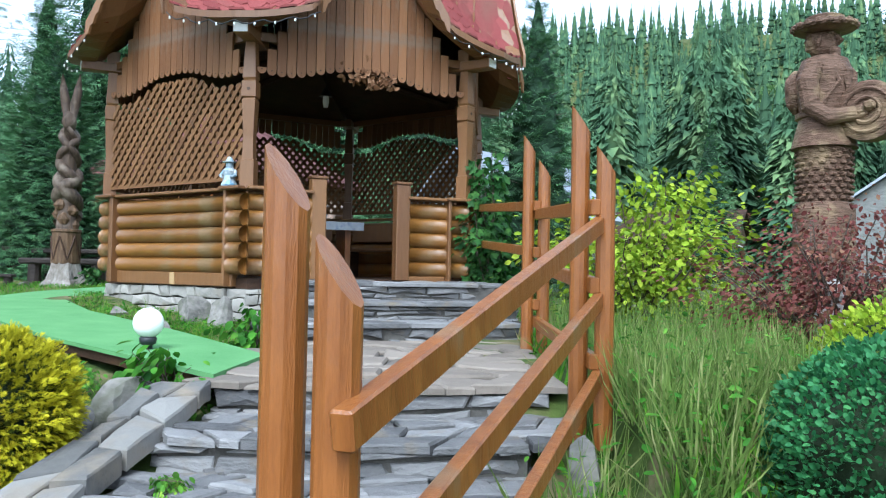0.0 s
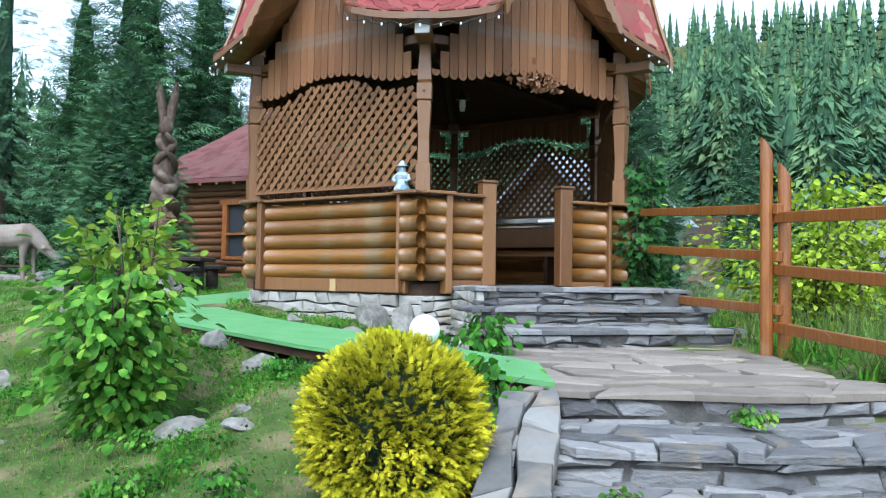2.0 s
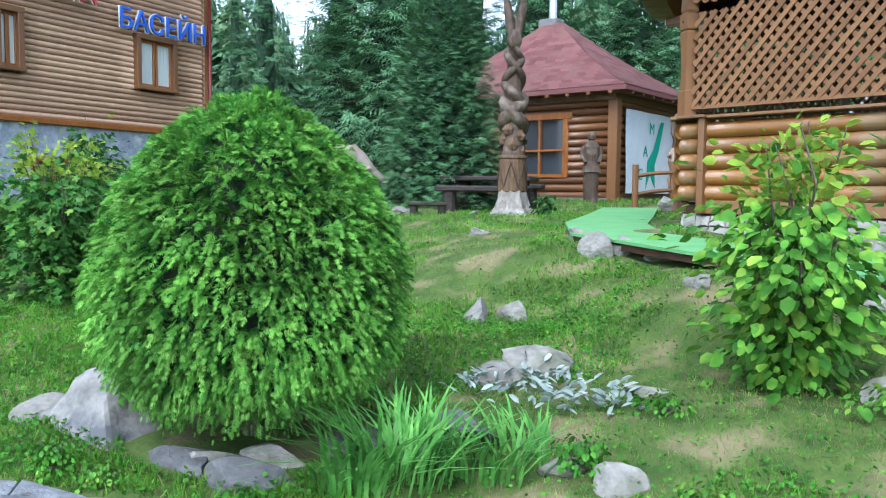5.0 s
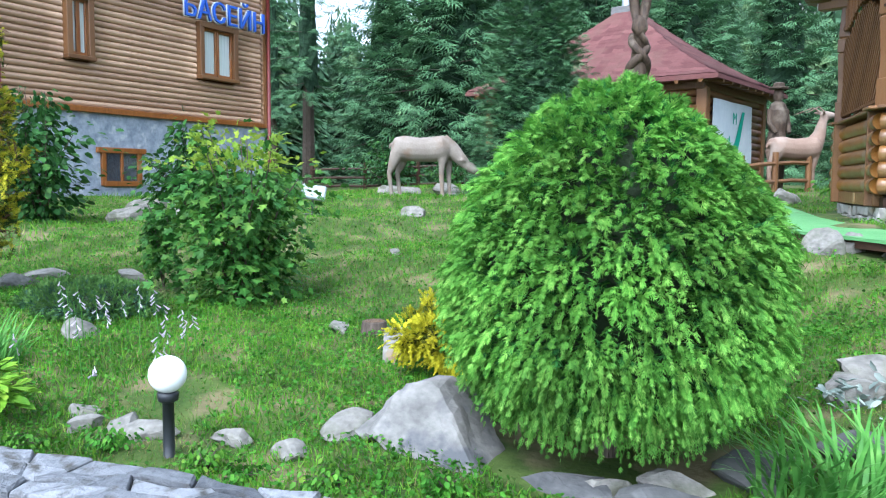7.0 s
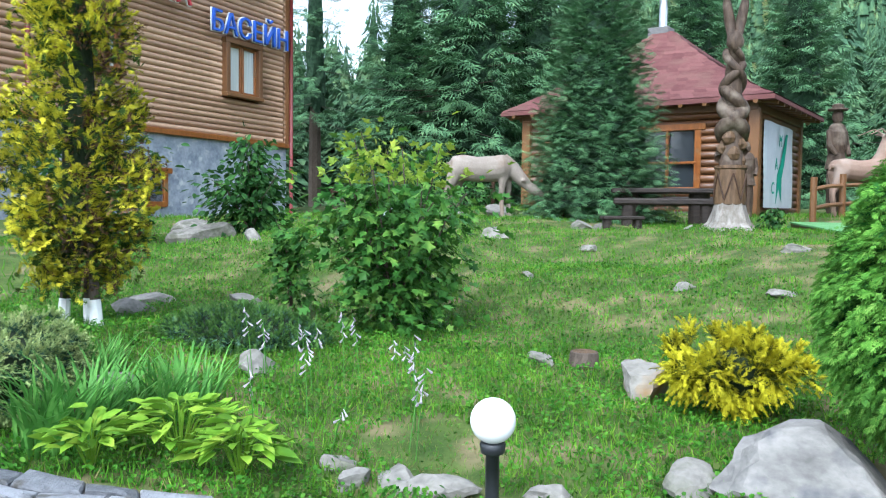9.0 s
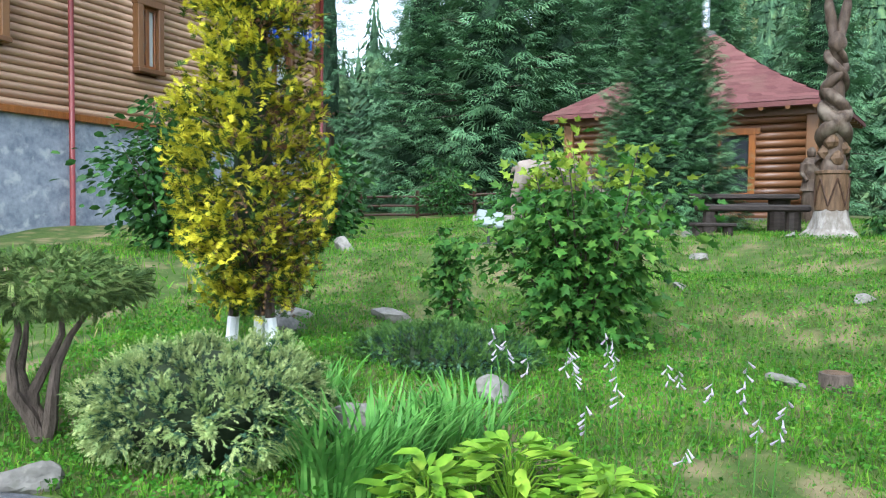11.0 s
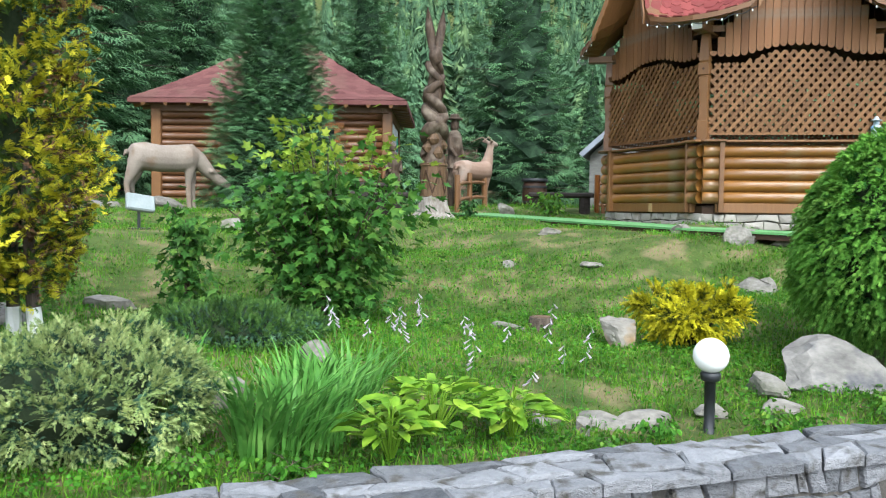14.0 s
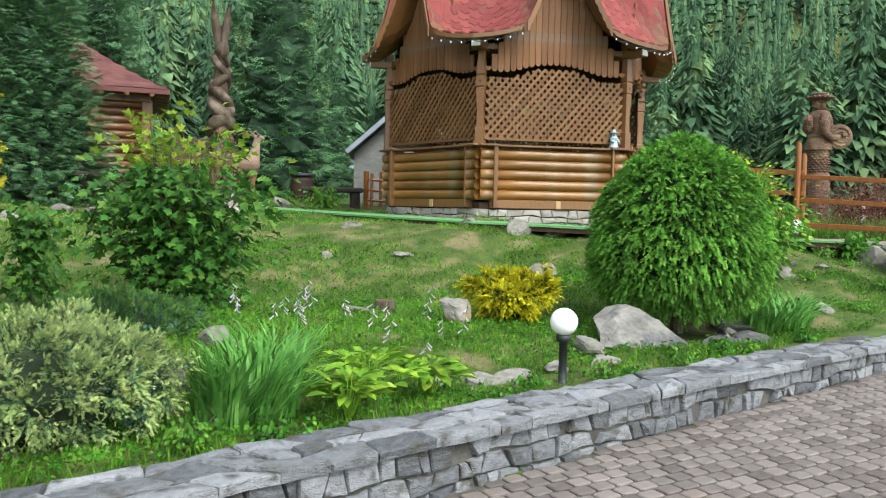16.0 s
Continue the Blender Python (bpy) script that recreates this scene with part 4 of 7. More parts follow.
for x, zc, w, h in WINS:
    wi = part("window", Geo().box((0, 0.03, 0), (w, 0.02, h)), M_CURT, lodge, "window with pale curtains", m=Matrix.Translation((x, 0, zc)))
    for sx in (-1, 1):
        part("jamb", Geo().box((sx * (w / 2 + 0.05), -0.06, 0), (0.16, 0.2, h + 0.25), cham=0.012), M_TRIM, wi)
        for q in (-1, 1):
            part("sash_bar", Geo().box((sx * (w * 0.25 + q * w * 0.21), -0.01, 0), (0.07, 0.06, h), cham=0.008), M_FENCE, wi)
        for q in (-1, 1):
            part("sash_bar", Geo().box((sx * w * 0.25, -0.01, q * (h / 2 - 0.04)), (w * 0.42, 0.055, 0.07)), M_FENCE, wi)
    part("lintel", Geo().box((0, -0.07, h / 2 + 0.07), (w + 0.3, 0.2, 0.15), cham=0.012), M_TRIM, wi)
    part("sill", Geo().box((0, -0.08, -h / 2 - 0.06), (w + 0.3, 0.24, 0.1), cham=0.012), M_TRIM, wi)
bw = part("basement_window", Geo().box((0, -0.03, 0), (1.0, 0.02, 0.75)), M_GLASS, lodge, "small basement window in an orange frame", m=Matrix.Translation((-5.42, 0, 0.72)))
for sx in (-0.55, 0, 0.55):
    part("frame_bar", Geo().box((sx, -0.05, 0), (0.14 if sx else 0.07, 0.1, 0.9), cham=0.01), M_FENCE, bw)
for sz in (-0.4, 0.45):
    part("frame_bar", Geo().box((0, -0.06, sz), (1.5 if sz > 0 else 1.1, 0.12, 0.14), cham=0.01), M_FENCE, bw)
M_RED = material("dark_red_pipe", (0.16, 0.02, 0.02), (0.24, 0.035, 0.03), 0.4, 4)
part("downpipe", Geo().tube([(0.06, -0.2, 0.0), (0.06, -0.2, EAVE - 0.1)], 0.055, 10), M_RED, lodge, "dark red downpipe", True)
part("downpipe", Geo().tube([(-8.7, -0.2, 0.0), (-8.7, -0.2, EAVE - 0.1)], 0.055, 10), M_RED, lodge, "dark red downpipe", True)
part("corner_board", Geo().box((0.08, 0.0, (BELT + EAVE) / 2), (0.1, 0.24, EAVE - BELT)), M_TRIM, lodge)
part("roof", Geo().box((-LL / 2, LD / 2, EAVE + 0.12), (LL + 1.2, LD + 1.4, 0.24), cham=0.03).add([(-LL - 0.6, -0.7, EAVE + 0.24), (0.6, -0.7, EAVE + 0.24), (0.6, LD + 0.7, EAVE + 0.24), (-LL - 0.6, LD + 0.7, EAVE + 0.24), (-LL + 3, LD / 2, EAVE + 3), (-3, LD / 2, EAVE + 3)], [(0, 1, 5, 4), (1, 2, 5), (2, 3, 4, 5), (3, 0, 4)]), M_DARKW, lodge, "dark overhanging roof")


def sign(text, x, z, size, col, rim, label):
    cu = bpy.data.curves.new("sign_text", "FONT")
    cu.body, cu.size, cu.extrude, cu.align_x = text, size, 0.05, "CENTER"
    ob = bpy.data.objects.new("tmp", cu)
    scene.collection.objects.link(ob)
    dg = bpy.context.evaluated_depsgraph_get()
    me = bpy.data.meshes.new_from_object(ob.evaluated_get(dg))
    scene.collection.objects.unlink(ob)
    bpy.data.objects.remove(ob)
    me.materials.clear()
    me.materials.append(col)
    m = LM @ pose(x, -0.22, z, 90, 0, 0)
    t = tagged(new("sign", me), label, "sign")
    t.matrix_basis = m
    cu2 = bpy.data.curves.new("sign_rim", "FONT")
    cu2.body, cu2.size, cu2.extrude, cu2.offset, cu2.align_x = text, size, 0.02, 0.022, "CENTER"
    ob = bpy.data.objects.new("tmp", cu2)
    scene.collection.objects.link(ob)
    dg = bpy.context.evaluated_depsgraph_get()
    me2 = bpy.data.meshes.new_from_object(ob.evaluated_get(dg))
    scene.collection.objects.unlink(ob)
    bpy.data.objects.remove(ob)
    me2.materials.clear()
    me2.materials.append(rim)
    part("rim", me2, rim, t, "pale letter edge", m=Matrix.Translation((0, 0, -0.035)))


M_BLUE = material("blue_sign_letter", (0.03, 0.10, 0.55), (0.05, 0.15, 0.65), 0.35, 3, bump=0)
M_REDL = material("red_sign_letter", (0.55, 0.03, 0.05), (0.65, 0.05, 0.07), 0.35, 3, bump=0)
sign("БАСЕЙН", -1.76, 4.98, 0.80, M_BLUE, M_WHITE, "blue letters reading БАСЕЙН on the lodge wall")
sign("САУНА", -5.45, 5.42, 0.78, M_REDL, M_WHITE, "red letters reading САУНА on the lodge wall")

# ---- plants ----
def leaf_material(name, dark, mid, light, rough=0.6, through=0.25, grain=1.0, even=0.5):
    dark, mid, light = [[c * TONE for c in q] for q in (dark, mid, light)]
    mt = bpy.data.materials.new(name)
    mt.use_nodes = True
    n, l = mt.node_tree.nodes, mt.node_tree.links
    bs = n["Principled BSDF"]
    rp = n.new("ShaderNodeValToRGB")
    rp.color_ramp.elements[0].color, rp.color_ramp.elements[1].color = (*dark, 1), (*light, 1)
    e = rp.color_ramp.elements.new(0.55)
    e.color = (*mid, 1)
    co, nz, fine, blend = n.new("ShaderNodeTexCoord"), n.new("ShaderNodeTexNoise"), n.new("ShaderNodeTexNoise"), n.new("ShaderNodeMapRange")
    nz.inputs["Scale"].default_value, nz.inputs["Detail"].default_value = 2.2 * grain, 4
    fine.inputs["Scale"].default_value, fine.inputs["Detail"].default_value = 9.0 * grain, 2
    l.new(co.outputs["Object"], nz.inputs["Vector"])
    l.new(co.outputs["Object"], fine.inputs["Vector"])
    blend.inputs["From Min"].default_value, blend.inputs["From Max"].default_value = 0.3, 0.7
    l.new(fine.outputs[0], blend.inputs["Value"])
    mix = n.new("ShaderNodeMix")
    mix.inputs[0].default_value = even
    l.new(n.new("ShaderNodeNewGeometry").outputs["Random Per Island"], mix.inputs[2])
    l.new(blend.outputs[0], mix.inputs[3])
    l.new(mix.outputs[0], rp.inputs[0])
    hs = n.new("ShaderNodeHueSaturation")
    mr = n.new("ShaderNodeMapRange")
    mr.inputs["From Min"].default_value, mr.inputs["From Max"].default_value = 0.3, 0.7
    mr.inputs["To Min"].default_value, mr.inputs["To Max"].default_value = 0.55, 1.3
    l.new(nz.outputs[0], mr.inputs["Value"])
    l.new(mr.outputs[0], hs.inputs["Value"])
    l.new(rp.outputs[0], hs.inputs["Color"])
    l.new(hs.outputs[0], bs.inputs["Base Color"])
    bs.inputs["Roughness"].default_value, bs.inputs["Specular IOR Level"].default_value = rough, 0.12
    tr, sh = n.new("ShaderNodeBsdfTranslucent"), n.new("ShaderNodeMixShader")
    l.new(hs.outputs[0], tr.inputs["Color"])
    sh.inputs[0].default_value = through
    l.new(bs.outputs[0], sh.inputs[1])
    l.new(tr.outputs[0], sh.inputs[2])
    l.new(sh.outputs[0], n["Material Output"].inputs["Surface"])
    return mt


L_THUJA = leaf_material("thuja_green", (0.07, 0.22, 0.03), (0.17, 0.41, 0.05), (0.36, 0.60, 0.12))
L_GOLD = leaf_material("golden_thuja", (0.42, 0.42, 0.015), (0.76, 0.70, 0.02), (1.0, 0.92, 0.05))
L_GOLDMIX = leaf_material("gold_tipped_thuja", (0.30, 0.36, 0.03), (0.66, 0.62, 0.03), (1.0, 0.88, 0.07))
# Inner foliage: its own green, darkened to carry the shade between shoots.
L_THUJAIN = leaf_material("inner_thuja_shaded_green", (0.02, 0.10, 0.02), (0.05, 0.19, 0.035), (0.12, 0.30, 0.055), 0.7, 0.1)
L_GOLDIN = leaf_material("inner_golden_shaded_green", (0.05, 0.08, 0.01), (0.12, 0.15, 0.015), (0.26, 0.26, 0.03), 0.7, 0.1)
L_COLIN = leaf_material("inner_column_shaded_green", (0.03, 0.07, 0.015), (0.07, 0.13, 0.02), (0.16, 0.22, 0.03), 0.7, 0.15)
L_JUNIIN = leaf_material("inner_juniper_shaded_green", (0.03, 0.085, 0.05), (0.08, 0.17, 0.10), (0.16, 0.27, 0.15), 0.7, 0.1)
L_JUNI = leaf_material("blue_green_juniper", (0.20, 0.34, 0.12), (0.42, 0.54, 0.19), (0.75, 0.80, 0.34))
L_LOWJ = leaf_material("dark_creeping_juniper", (0.05, 0.13, 0.03), (0.11, 0.23, 0.05), (0.20, 0.33, 0.09))
L_BRIGHT = leaf_material("bright_shrub_leaf", (0.04, 0.14, 0.02), (0.14, 0.34, 0.035), (0.40, 0.56, 0.07), 0.45, 0.35)
L_MAPLE = leaf_material("maple_leaf", (0.035, 0.12, 0.025), (0.08, 0.22, 0.035), (0.22, 0.38, 0.06), 0.45, 0.3)
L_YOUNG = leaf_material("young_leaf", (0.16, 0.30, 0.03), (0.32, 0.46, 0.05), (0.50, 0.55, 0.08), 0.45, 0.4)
L_DARK = leaf_material("dark_shrub_leaf", (0.02, 0.07, 0.02), (0.05, 0.14, 0.03), (0.12, 0.25, 0.05), 0.45, 0.25)
L_SPRUCE = leaf_material("spruce_needles", (0.05, 0.12, 0.06), (0.13, 0.27, 0.12), (0.26, 0.44, 0.19), 0.6, 0.1, 0.6, 0.7)
L_SPRUCEB = leaf_material("light_spruce_needles", (0.035, 0.10, 0.045), (0.11, 0.24, 0.10), (0.27, 0.45, 0.19), 0.6, 0.1, 1.0, 0.65)
L_GRASS = leaf_material("grass", (0.045, 0.15, 0.01), (0.13, 0.34, 0.022), (0.33, 0.50, 0.06), 0.6, 0.3)
L_DRY = leaf_material("dry_grass", (0.14, 0.13, 0.05), (0.28, 0.25, 0.10), (0.46, 0.39, 0.18), 0.7, 0.3)
L_WEED = leaf_material("clover", (0.025, 0.11, 0.012), (0.085, 0.26, 0.022), (0.20, 0.42, 0.045), 0.55, 0.3)
L_IRIS = leaf_material("iris_leaf", (0.05, 0.18, 0.03), (0.13, 0.34, 0.06), (0.28, 0.50, 0.12), 0.4, 0.3)
L_HOSTA = leaf_material("hosta_leaf", (0.10, 0.26, 0.02), (0.24, 0.44, 0.035), (0.46, 0.60, 0.07), 0.4, 0.3)
L_BOX = leaf_material("box_leaf", (0.03, 0.13, 0.05), (0.07, 0.24, 0.08), (0.13, 0.36, 0.11), 0.45, 0.25)
L_YELLOWG = leaf_material("yellow_green_leaf", (0.16, 0.30, 0.015), (0.36, 0.50, 0.03), (0.58, 0.66, 0.06), 0.5, 0.35)
L_RED = leaf_material("barberry_leaf", (0.11, 0.03, 0.03), (0.22, 0.07, 0.055), (0.26, 0.18, 0.09), 0.5, 0.3)
L_SILVER = leaf_material("silver_leaf", (0.22, 0.28, 0.24), (0.33, 0.39, 0.34), (0.46, 0.51, 0.46), 0.8, 0.2)
L_PETAL = leaf_material("pale_lilac_petal", (0.55, 0.45, 0.58), (0.70, 0.62, 0.72), (0.82, 0.78, 0.84), 0.6, 0.4)
L_FAR = leaf_material("far_conifers", (0.04, 0.09, 0.05), (0.085, 0.165, 0.08), (0.20, 0.30, 0.12), 0.8, 0.0, 0.05, 0.85)

# leaf shapes: vertices, triangles; each grows along +x and lies in the x, y plane
def fan(points):
    return [(0, 0, 0)] + points, [(0, i, i + 1) for i in range(1, len(points))]


SPRAY_V = [(x, 0, 0.02 - 0.14 * x * x) for x in (0, 0.12, 0.3, 0.5, 0.7, 1.0)]
SPRAY_F = []
for k, (x, ln) in enumerate(((0.0, 0.30), (0.12, 0.36), (0.3, 0.38), (0.5, 0.34), (0.7, 0.24))):
    for s in (1, -1):
        o, z = len(SPRAY_V), SPRAY_V[k][2]
        SPRAY_V += [(x + ln * 0.62, ln * 0.20 * s, z + 0.01), (x + ln * 0.95, ln * 0.52 * s, z - 0.08), (x + ln * 0.36, ln * 0.36 * s, z - 0.01)]
        SPRAY_F += [(k, o, o + 1), (k, o + 1, o + 2)] if s > 0 else [(k, o + 1, o), (k, o + 2, o + 1)]
SPRAY_F += [(k, k + 1, 6 + 6 * k) for k in range(5)]
TUFT_V = [(x, 0, 0.02 - 0.14 * x * x) for x in (0, 0.3, 0.6, 1.0)]
TUFT_F = []
for k, ln in enumerate((0.42, 0.46, 0.34)):
    for s in (1, -1):
        o, x, z = len(TUFT_V), TUFT_V[k][0], TUFT_V[k][2]
        TUFT_V += [(x + ln * 0.60, ln * 0.24 * s, z + 0.01), (x + ln * 1.0, ln * 0.60 * s, z - 0.10), (x + ln * 0.42, ln * 0.36 * s, z - 0.01)]
        TUFT_F += [(k, o, o + 1, o + 2) if s > 0 else (k, o + 2, o + 1, o)]
TUFT_F += [(2, 16, 3, 19)]
LEAF_V = [(0, 0, 0), (0.3, 0.32, 0.06), (0.72, 0.28, 0.05), (1, 0, -0.08), (0.72, -0.28, 0.05), (0.3, -0.32, 0.06), (0.5, 0, -0.02)]
LEAF_F = [(0, 6, 1), (1, 6, 2), (2, 6, 3), (3, 6, 4), (4, 6, 5), (5, 6, 0)]
MAPLE_V, MAPLE_F = fan([(0.05, -0.06, 0), (0.12, -0.42, 0.06), (0.34, -0.24, 0.02), (0.62, -0.48, 0.06), (0.66, -0.16, 0), (1.0, 0, -0.1), (0.66, 0.16, 0), (0.62, 0.48, 0.06), (0.34, 0.24, 0.02), (0.12, 0.42, 0.06), (0.05, 0.06, 0)])
BLADE_V = [(0, 0.5, 0), (0, -0.5, 0), (0.55, 0.36, 0.06), (0.55, -0.36, 0.06), (1, 0, -0.05)]
BLADE_F = [(0, 1, 3, 2), (2, 3, 4)]
TWIG_V = [(0, 0, 0), (0.15, 0, 0.01), (0.38, 0, 0.02), (0.62, 0, 0.0), (0.55, 0.035, 0.01), (1.0, 0, -0.10), (0.55, -0.035, 0.01)]
TWIG_F = [(0, 6, 5, 4)]
for k, ln, w in ((0, 0.42, 0.035), (1, 0.56, 0.04), (2, 0.44, 0.036), (3, 0.32, 0.032)):
    for dy in (0.62, -0.62):
        o, x, z, dx = len(TWIG_V), TWIG_V[k][0], TWIG_V[k][2], 0.785
        TWIG_V += [(x + dx * ln * 0.45 - dy * w, dy * ln * 0.45 + dx * w, z + 0.03), (x + dx * ln, dy * ln, z - 0.09), (x + dx * ln * 0.45 + dy * w, dy * ln * 0.45 - dx * w, z + 0.03)]
        TWIG_F += [(k, o + 2, o + 1, o)]
CLOVER_V, CLOVER_F = fan([(0.5 + 0.5 * math.cos(a * 1.05), 0.5 * math.sin(a * 1.05), 0.05 * math.cos(a * 2)) for a in range(-3, 4)])


def scatter(name, shape, where, direction, normal, size, widen, mt, parent=None, label=""):
    """Many copies of one leaf shape joined into one mesh: where, direction, normal are N x 3, size N."""
    tv, tf = np.array(shape[0], float), shape[1]
    where, direction, normal, size = [np.asarray(q, float) for q in (where, direction, normal, size)]
    n, k = len(where), len(tv)
    x = direction / np.linalg.norm(direction, axis=1)[:, None]
    y = np.cross(normal, x)
    y /= np.linalg.norm(y, axis=1)[:, None] + 1e-9
    z = np.cross(x, y)
    wid = np.broadcast_to(np.asarray(widen, float), (n,))
    vs = where[:, None, :] + (x[:, None, :] * tv[None, :, 0, None] + y[:, None, :] * tv[None, :, 1, None] * wid[:, None, None] + z[:, None, :] * tv[None, :, 2, None]) * size[:, None, None]
    me = bpy.data.meshes.new(name)
    loops = np.concatenate([np.array([i for q in tf for i in q]) + k * j for j in range(n)]) if n < 50 else (np.array([i for q in tf for i in q])[None, :] + k * np.arange(n)[:, None]).ravel()
    counts = np.tile([len(q) for q in tf], n)
    me.vertices.add(n * k)
    me.vertices.foreach_set("co", vs.astype(np.float32).ravel())
    me.loops.add(len(loops))
    me.loops.foreach_set("vertex_index", loops.astype(np.int32))
    me.polygons.add(len(counts))
    me.polygons.foreach_set("loop_start", np.concatenate([[0], np.cumsum(counts)[:-1]]).astype(np.int32))
    me.update(calc_edges=True)
    me.validate()
    return part(name, me, mt, parent, label)


def unit(rg, n):
    v = rg.normal(size=(n, 3))
    return v / np.linalg.norm(v, axis=1)[:, None]


SPRAY, TUFT, LEAF, MAPLE, BLADE, TWIG, CLOVER = (SPRAY_V, SPRAY_F), (TUFT_V, TUFT_F), (LEAF_V, LEAF_F), (MAPLE_V, MAPLE_F), (BLADE_V, BLADE_F), (TWIG_V, TWIG_F), (CLOVER_V, CLOVER_F)


SPRIG_V, SPRIG_F = [], []
for bx, dx, dy, ln, wd in ((0.0, 1.0, 0.0, 1.0, 0.075), (0.18, 0.78, 0.62, 0.55, 0.06), (0.18, 0.78, -0.62, 0.55, 0.06), (0.48, 0.8, 0.6, 0.40, 0.05), (0.48, 0.8, -0.6, 0.40, 0.05)):
    o = len(SPRIG_V)
    SPRIG_V += [(bx, 0, 0.0), (bx + dx * ln * 0.5 - dy * wd, dy * ln * 0.5 + dx * wd, 0.03), (bx + dx * ln, dy * ln, -0.06), (bx + dx * ln * 0.5 + dy * wd, dy * ln * 0.5 - dx * wd, 0.03)]
    SPRIG_F.append((o, o + 3, o + 2, o + 1))
SPRIG = (SPRIG_V, SPRIG_F)


def plumes(t, rg, root, d, ln, per, size, sag, mt_tip, mt_in, split=0.55, shape=SPRIG, fan_out=0.75, names=("foliage", "inner_foliage"), widen=1.0):
    """Feathery shoots: little sprigs along curved plumes, the outer ones in the tip colour."""
    n = len(root)
    d = d / np.linalg.norm(d, axis=1)[:, None]
    w = np.tile((np.arange(per) + 0.5) / per, n) + rg.uniform(-0.4, 0.4, n * per) / per
    k = np.repeat(np.arange(n), per)
    L = ln[k]
    p = root[k] + d[k] * (L * w)[:, None]
    p[:, 2] -= sag * L * w * w
    dd = d[k].copy()
    dd[:, 2] -= 2 * sag * w
    side = np.cross(dd, rg.normal(size=(n * per, 3)))
    side /= np.linalg.norm(side, axis=1)[:, None] + 1e-9
    dd += side * (fan_out * rg.uniform(0.3, 1.0, n * per) * (1 - 0.7 * w))[:, None]
    nor = np.repeat(rg.normal(size=(n, 3)), per, 0) * 0.5 + side * 0.3 + [0, 0, 0.9]
    sz = size * (1.1 - 0.45 * w) * rg.uniform(0.7, 1.25, n * per)
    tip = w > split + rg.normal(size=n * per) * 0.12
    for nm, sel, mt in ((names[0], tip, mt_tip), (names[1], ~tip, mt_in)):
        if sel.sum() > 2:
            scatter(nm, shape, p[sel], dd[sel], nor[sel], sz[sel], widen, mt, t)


def dome_points(rg, n, prof, seed, lump):
    """Points and outward directions on a lumpy round of the given profile (height, radius)."""
    hs, rs = np.array([q[0] for q in prof]), np.array([q[1] for q in prof])
    area = np.cumsum(np.concatenate([[0], np.hypot(np.diff(hs), np.diff(rs)) * (rs[1:] + rs[:-1]) / 2]))
    u = rg.random(n) * area[-1]
    i = np.clip(np.searchsorted(area, u) - 1, 0, len(hs) - 2)
    f = (u - area[i]) / (area[i + 1] - area[i] + 1e-9)
    z, r = hs[i] + (hs[i + 1] - hs[i]) * f, rs[i] + (rs[i + 1] - rs[i]) * f
    a = rg.uniform(0, 2 * math.pi, n)
    slope = np.stack([hs[i + 1] - hs[i], -(rs[i + 1] - rs[i])], 1)
    slope /= np.linalg.norm(slope, axis=1)[:, None] + 1e-9
    k = np.array([1 + lump * noise.noise(Vector((math.cos(q) * 2 + seed, math.sin(q) * 2, c * 2.5))) + lump * 0.6 * noise.noise(Vector((math.cos(q) * 5, math.sin(q) * 5 + seed, c * 6))) for q, c in zip(a, z)])
    p = np.stack([np.cos(a) * r * k, np.sin(a) * r * k, z * (0.5 + 0.5 * k)], 1)
    nrm = np.stack([np.cos(a) * slope[:, 0], np.sin(a) * slope[:, 0], slope[:, 1]], 1)
    return p, nrm


def plume_bush(name, x, y, z, prof, mt_tip, mt_in, n, ln, per, size, sag, lift, seed, label, category, core_mt, lump=0.07, scale=(1, 1), shrink=0.84, split=0.5, fan_out=0.75, shape=SPRIG, tuft=1):
    """A dense conifer: trunk, a core coloured as inner shade and a coat of feathery plumes."""
    rg = np.random.default_rng(seed)
    t = thing(name, pose(x, y, z), label, category)
    p, nrm = dome_points(rg, n // tuft, prof, seed, lump)
    n = len(p) * tuft
    p, nrm = np.repeat(p, tuft, 0), np.repeat(nrm, tuft, 0)
    p[:, 0] *= scale[0]
    p[:, 1] *= scale[1]
    L = ln * rg.uniform(0.6, 1.35, n)
    d = nrm + rg.normal(size=(n, 3)) * (0.28 if tuft == 1 else 0.5) + [0, 0, lift]
    d /= np.linalg.norm(d, axis=1)[:, None]
    root = p - nrm * (L * 0.72)[:, None] - nrm * (np.repeat(rg.random(n // tuft) ** 2, tuft) * ln * 0.7)[:, None]
    plumes(t, rg, root, d, L, per, size, sag, mt_tip, mt_in, split, shape, fan_out)
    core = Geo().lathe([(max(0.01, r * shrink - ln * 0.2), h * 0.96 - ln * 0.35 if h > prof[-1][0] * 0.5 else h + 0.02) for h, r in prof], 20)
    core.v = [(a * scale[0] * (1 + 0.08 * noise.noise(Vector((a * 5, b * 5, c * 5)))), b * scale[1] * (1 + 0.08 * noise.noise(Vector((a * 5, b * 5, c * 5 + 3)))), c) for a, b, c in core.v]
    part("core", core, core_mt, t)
    part("trunk", Geo().tube([(0, 0, -0.3), (0.02, 0, prof[-1][0] * 0.5)], [0.07, 0.04], 8), M_BARK, t)
    return t


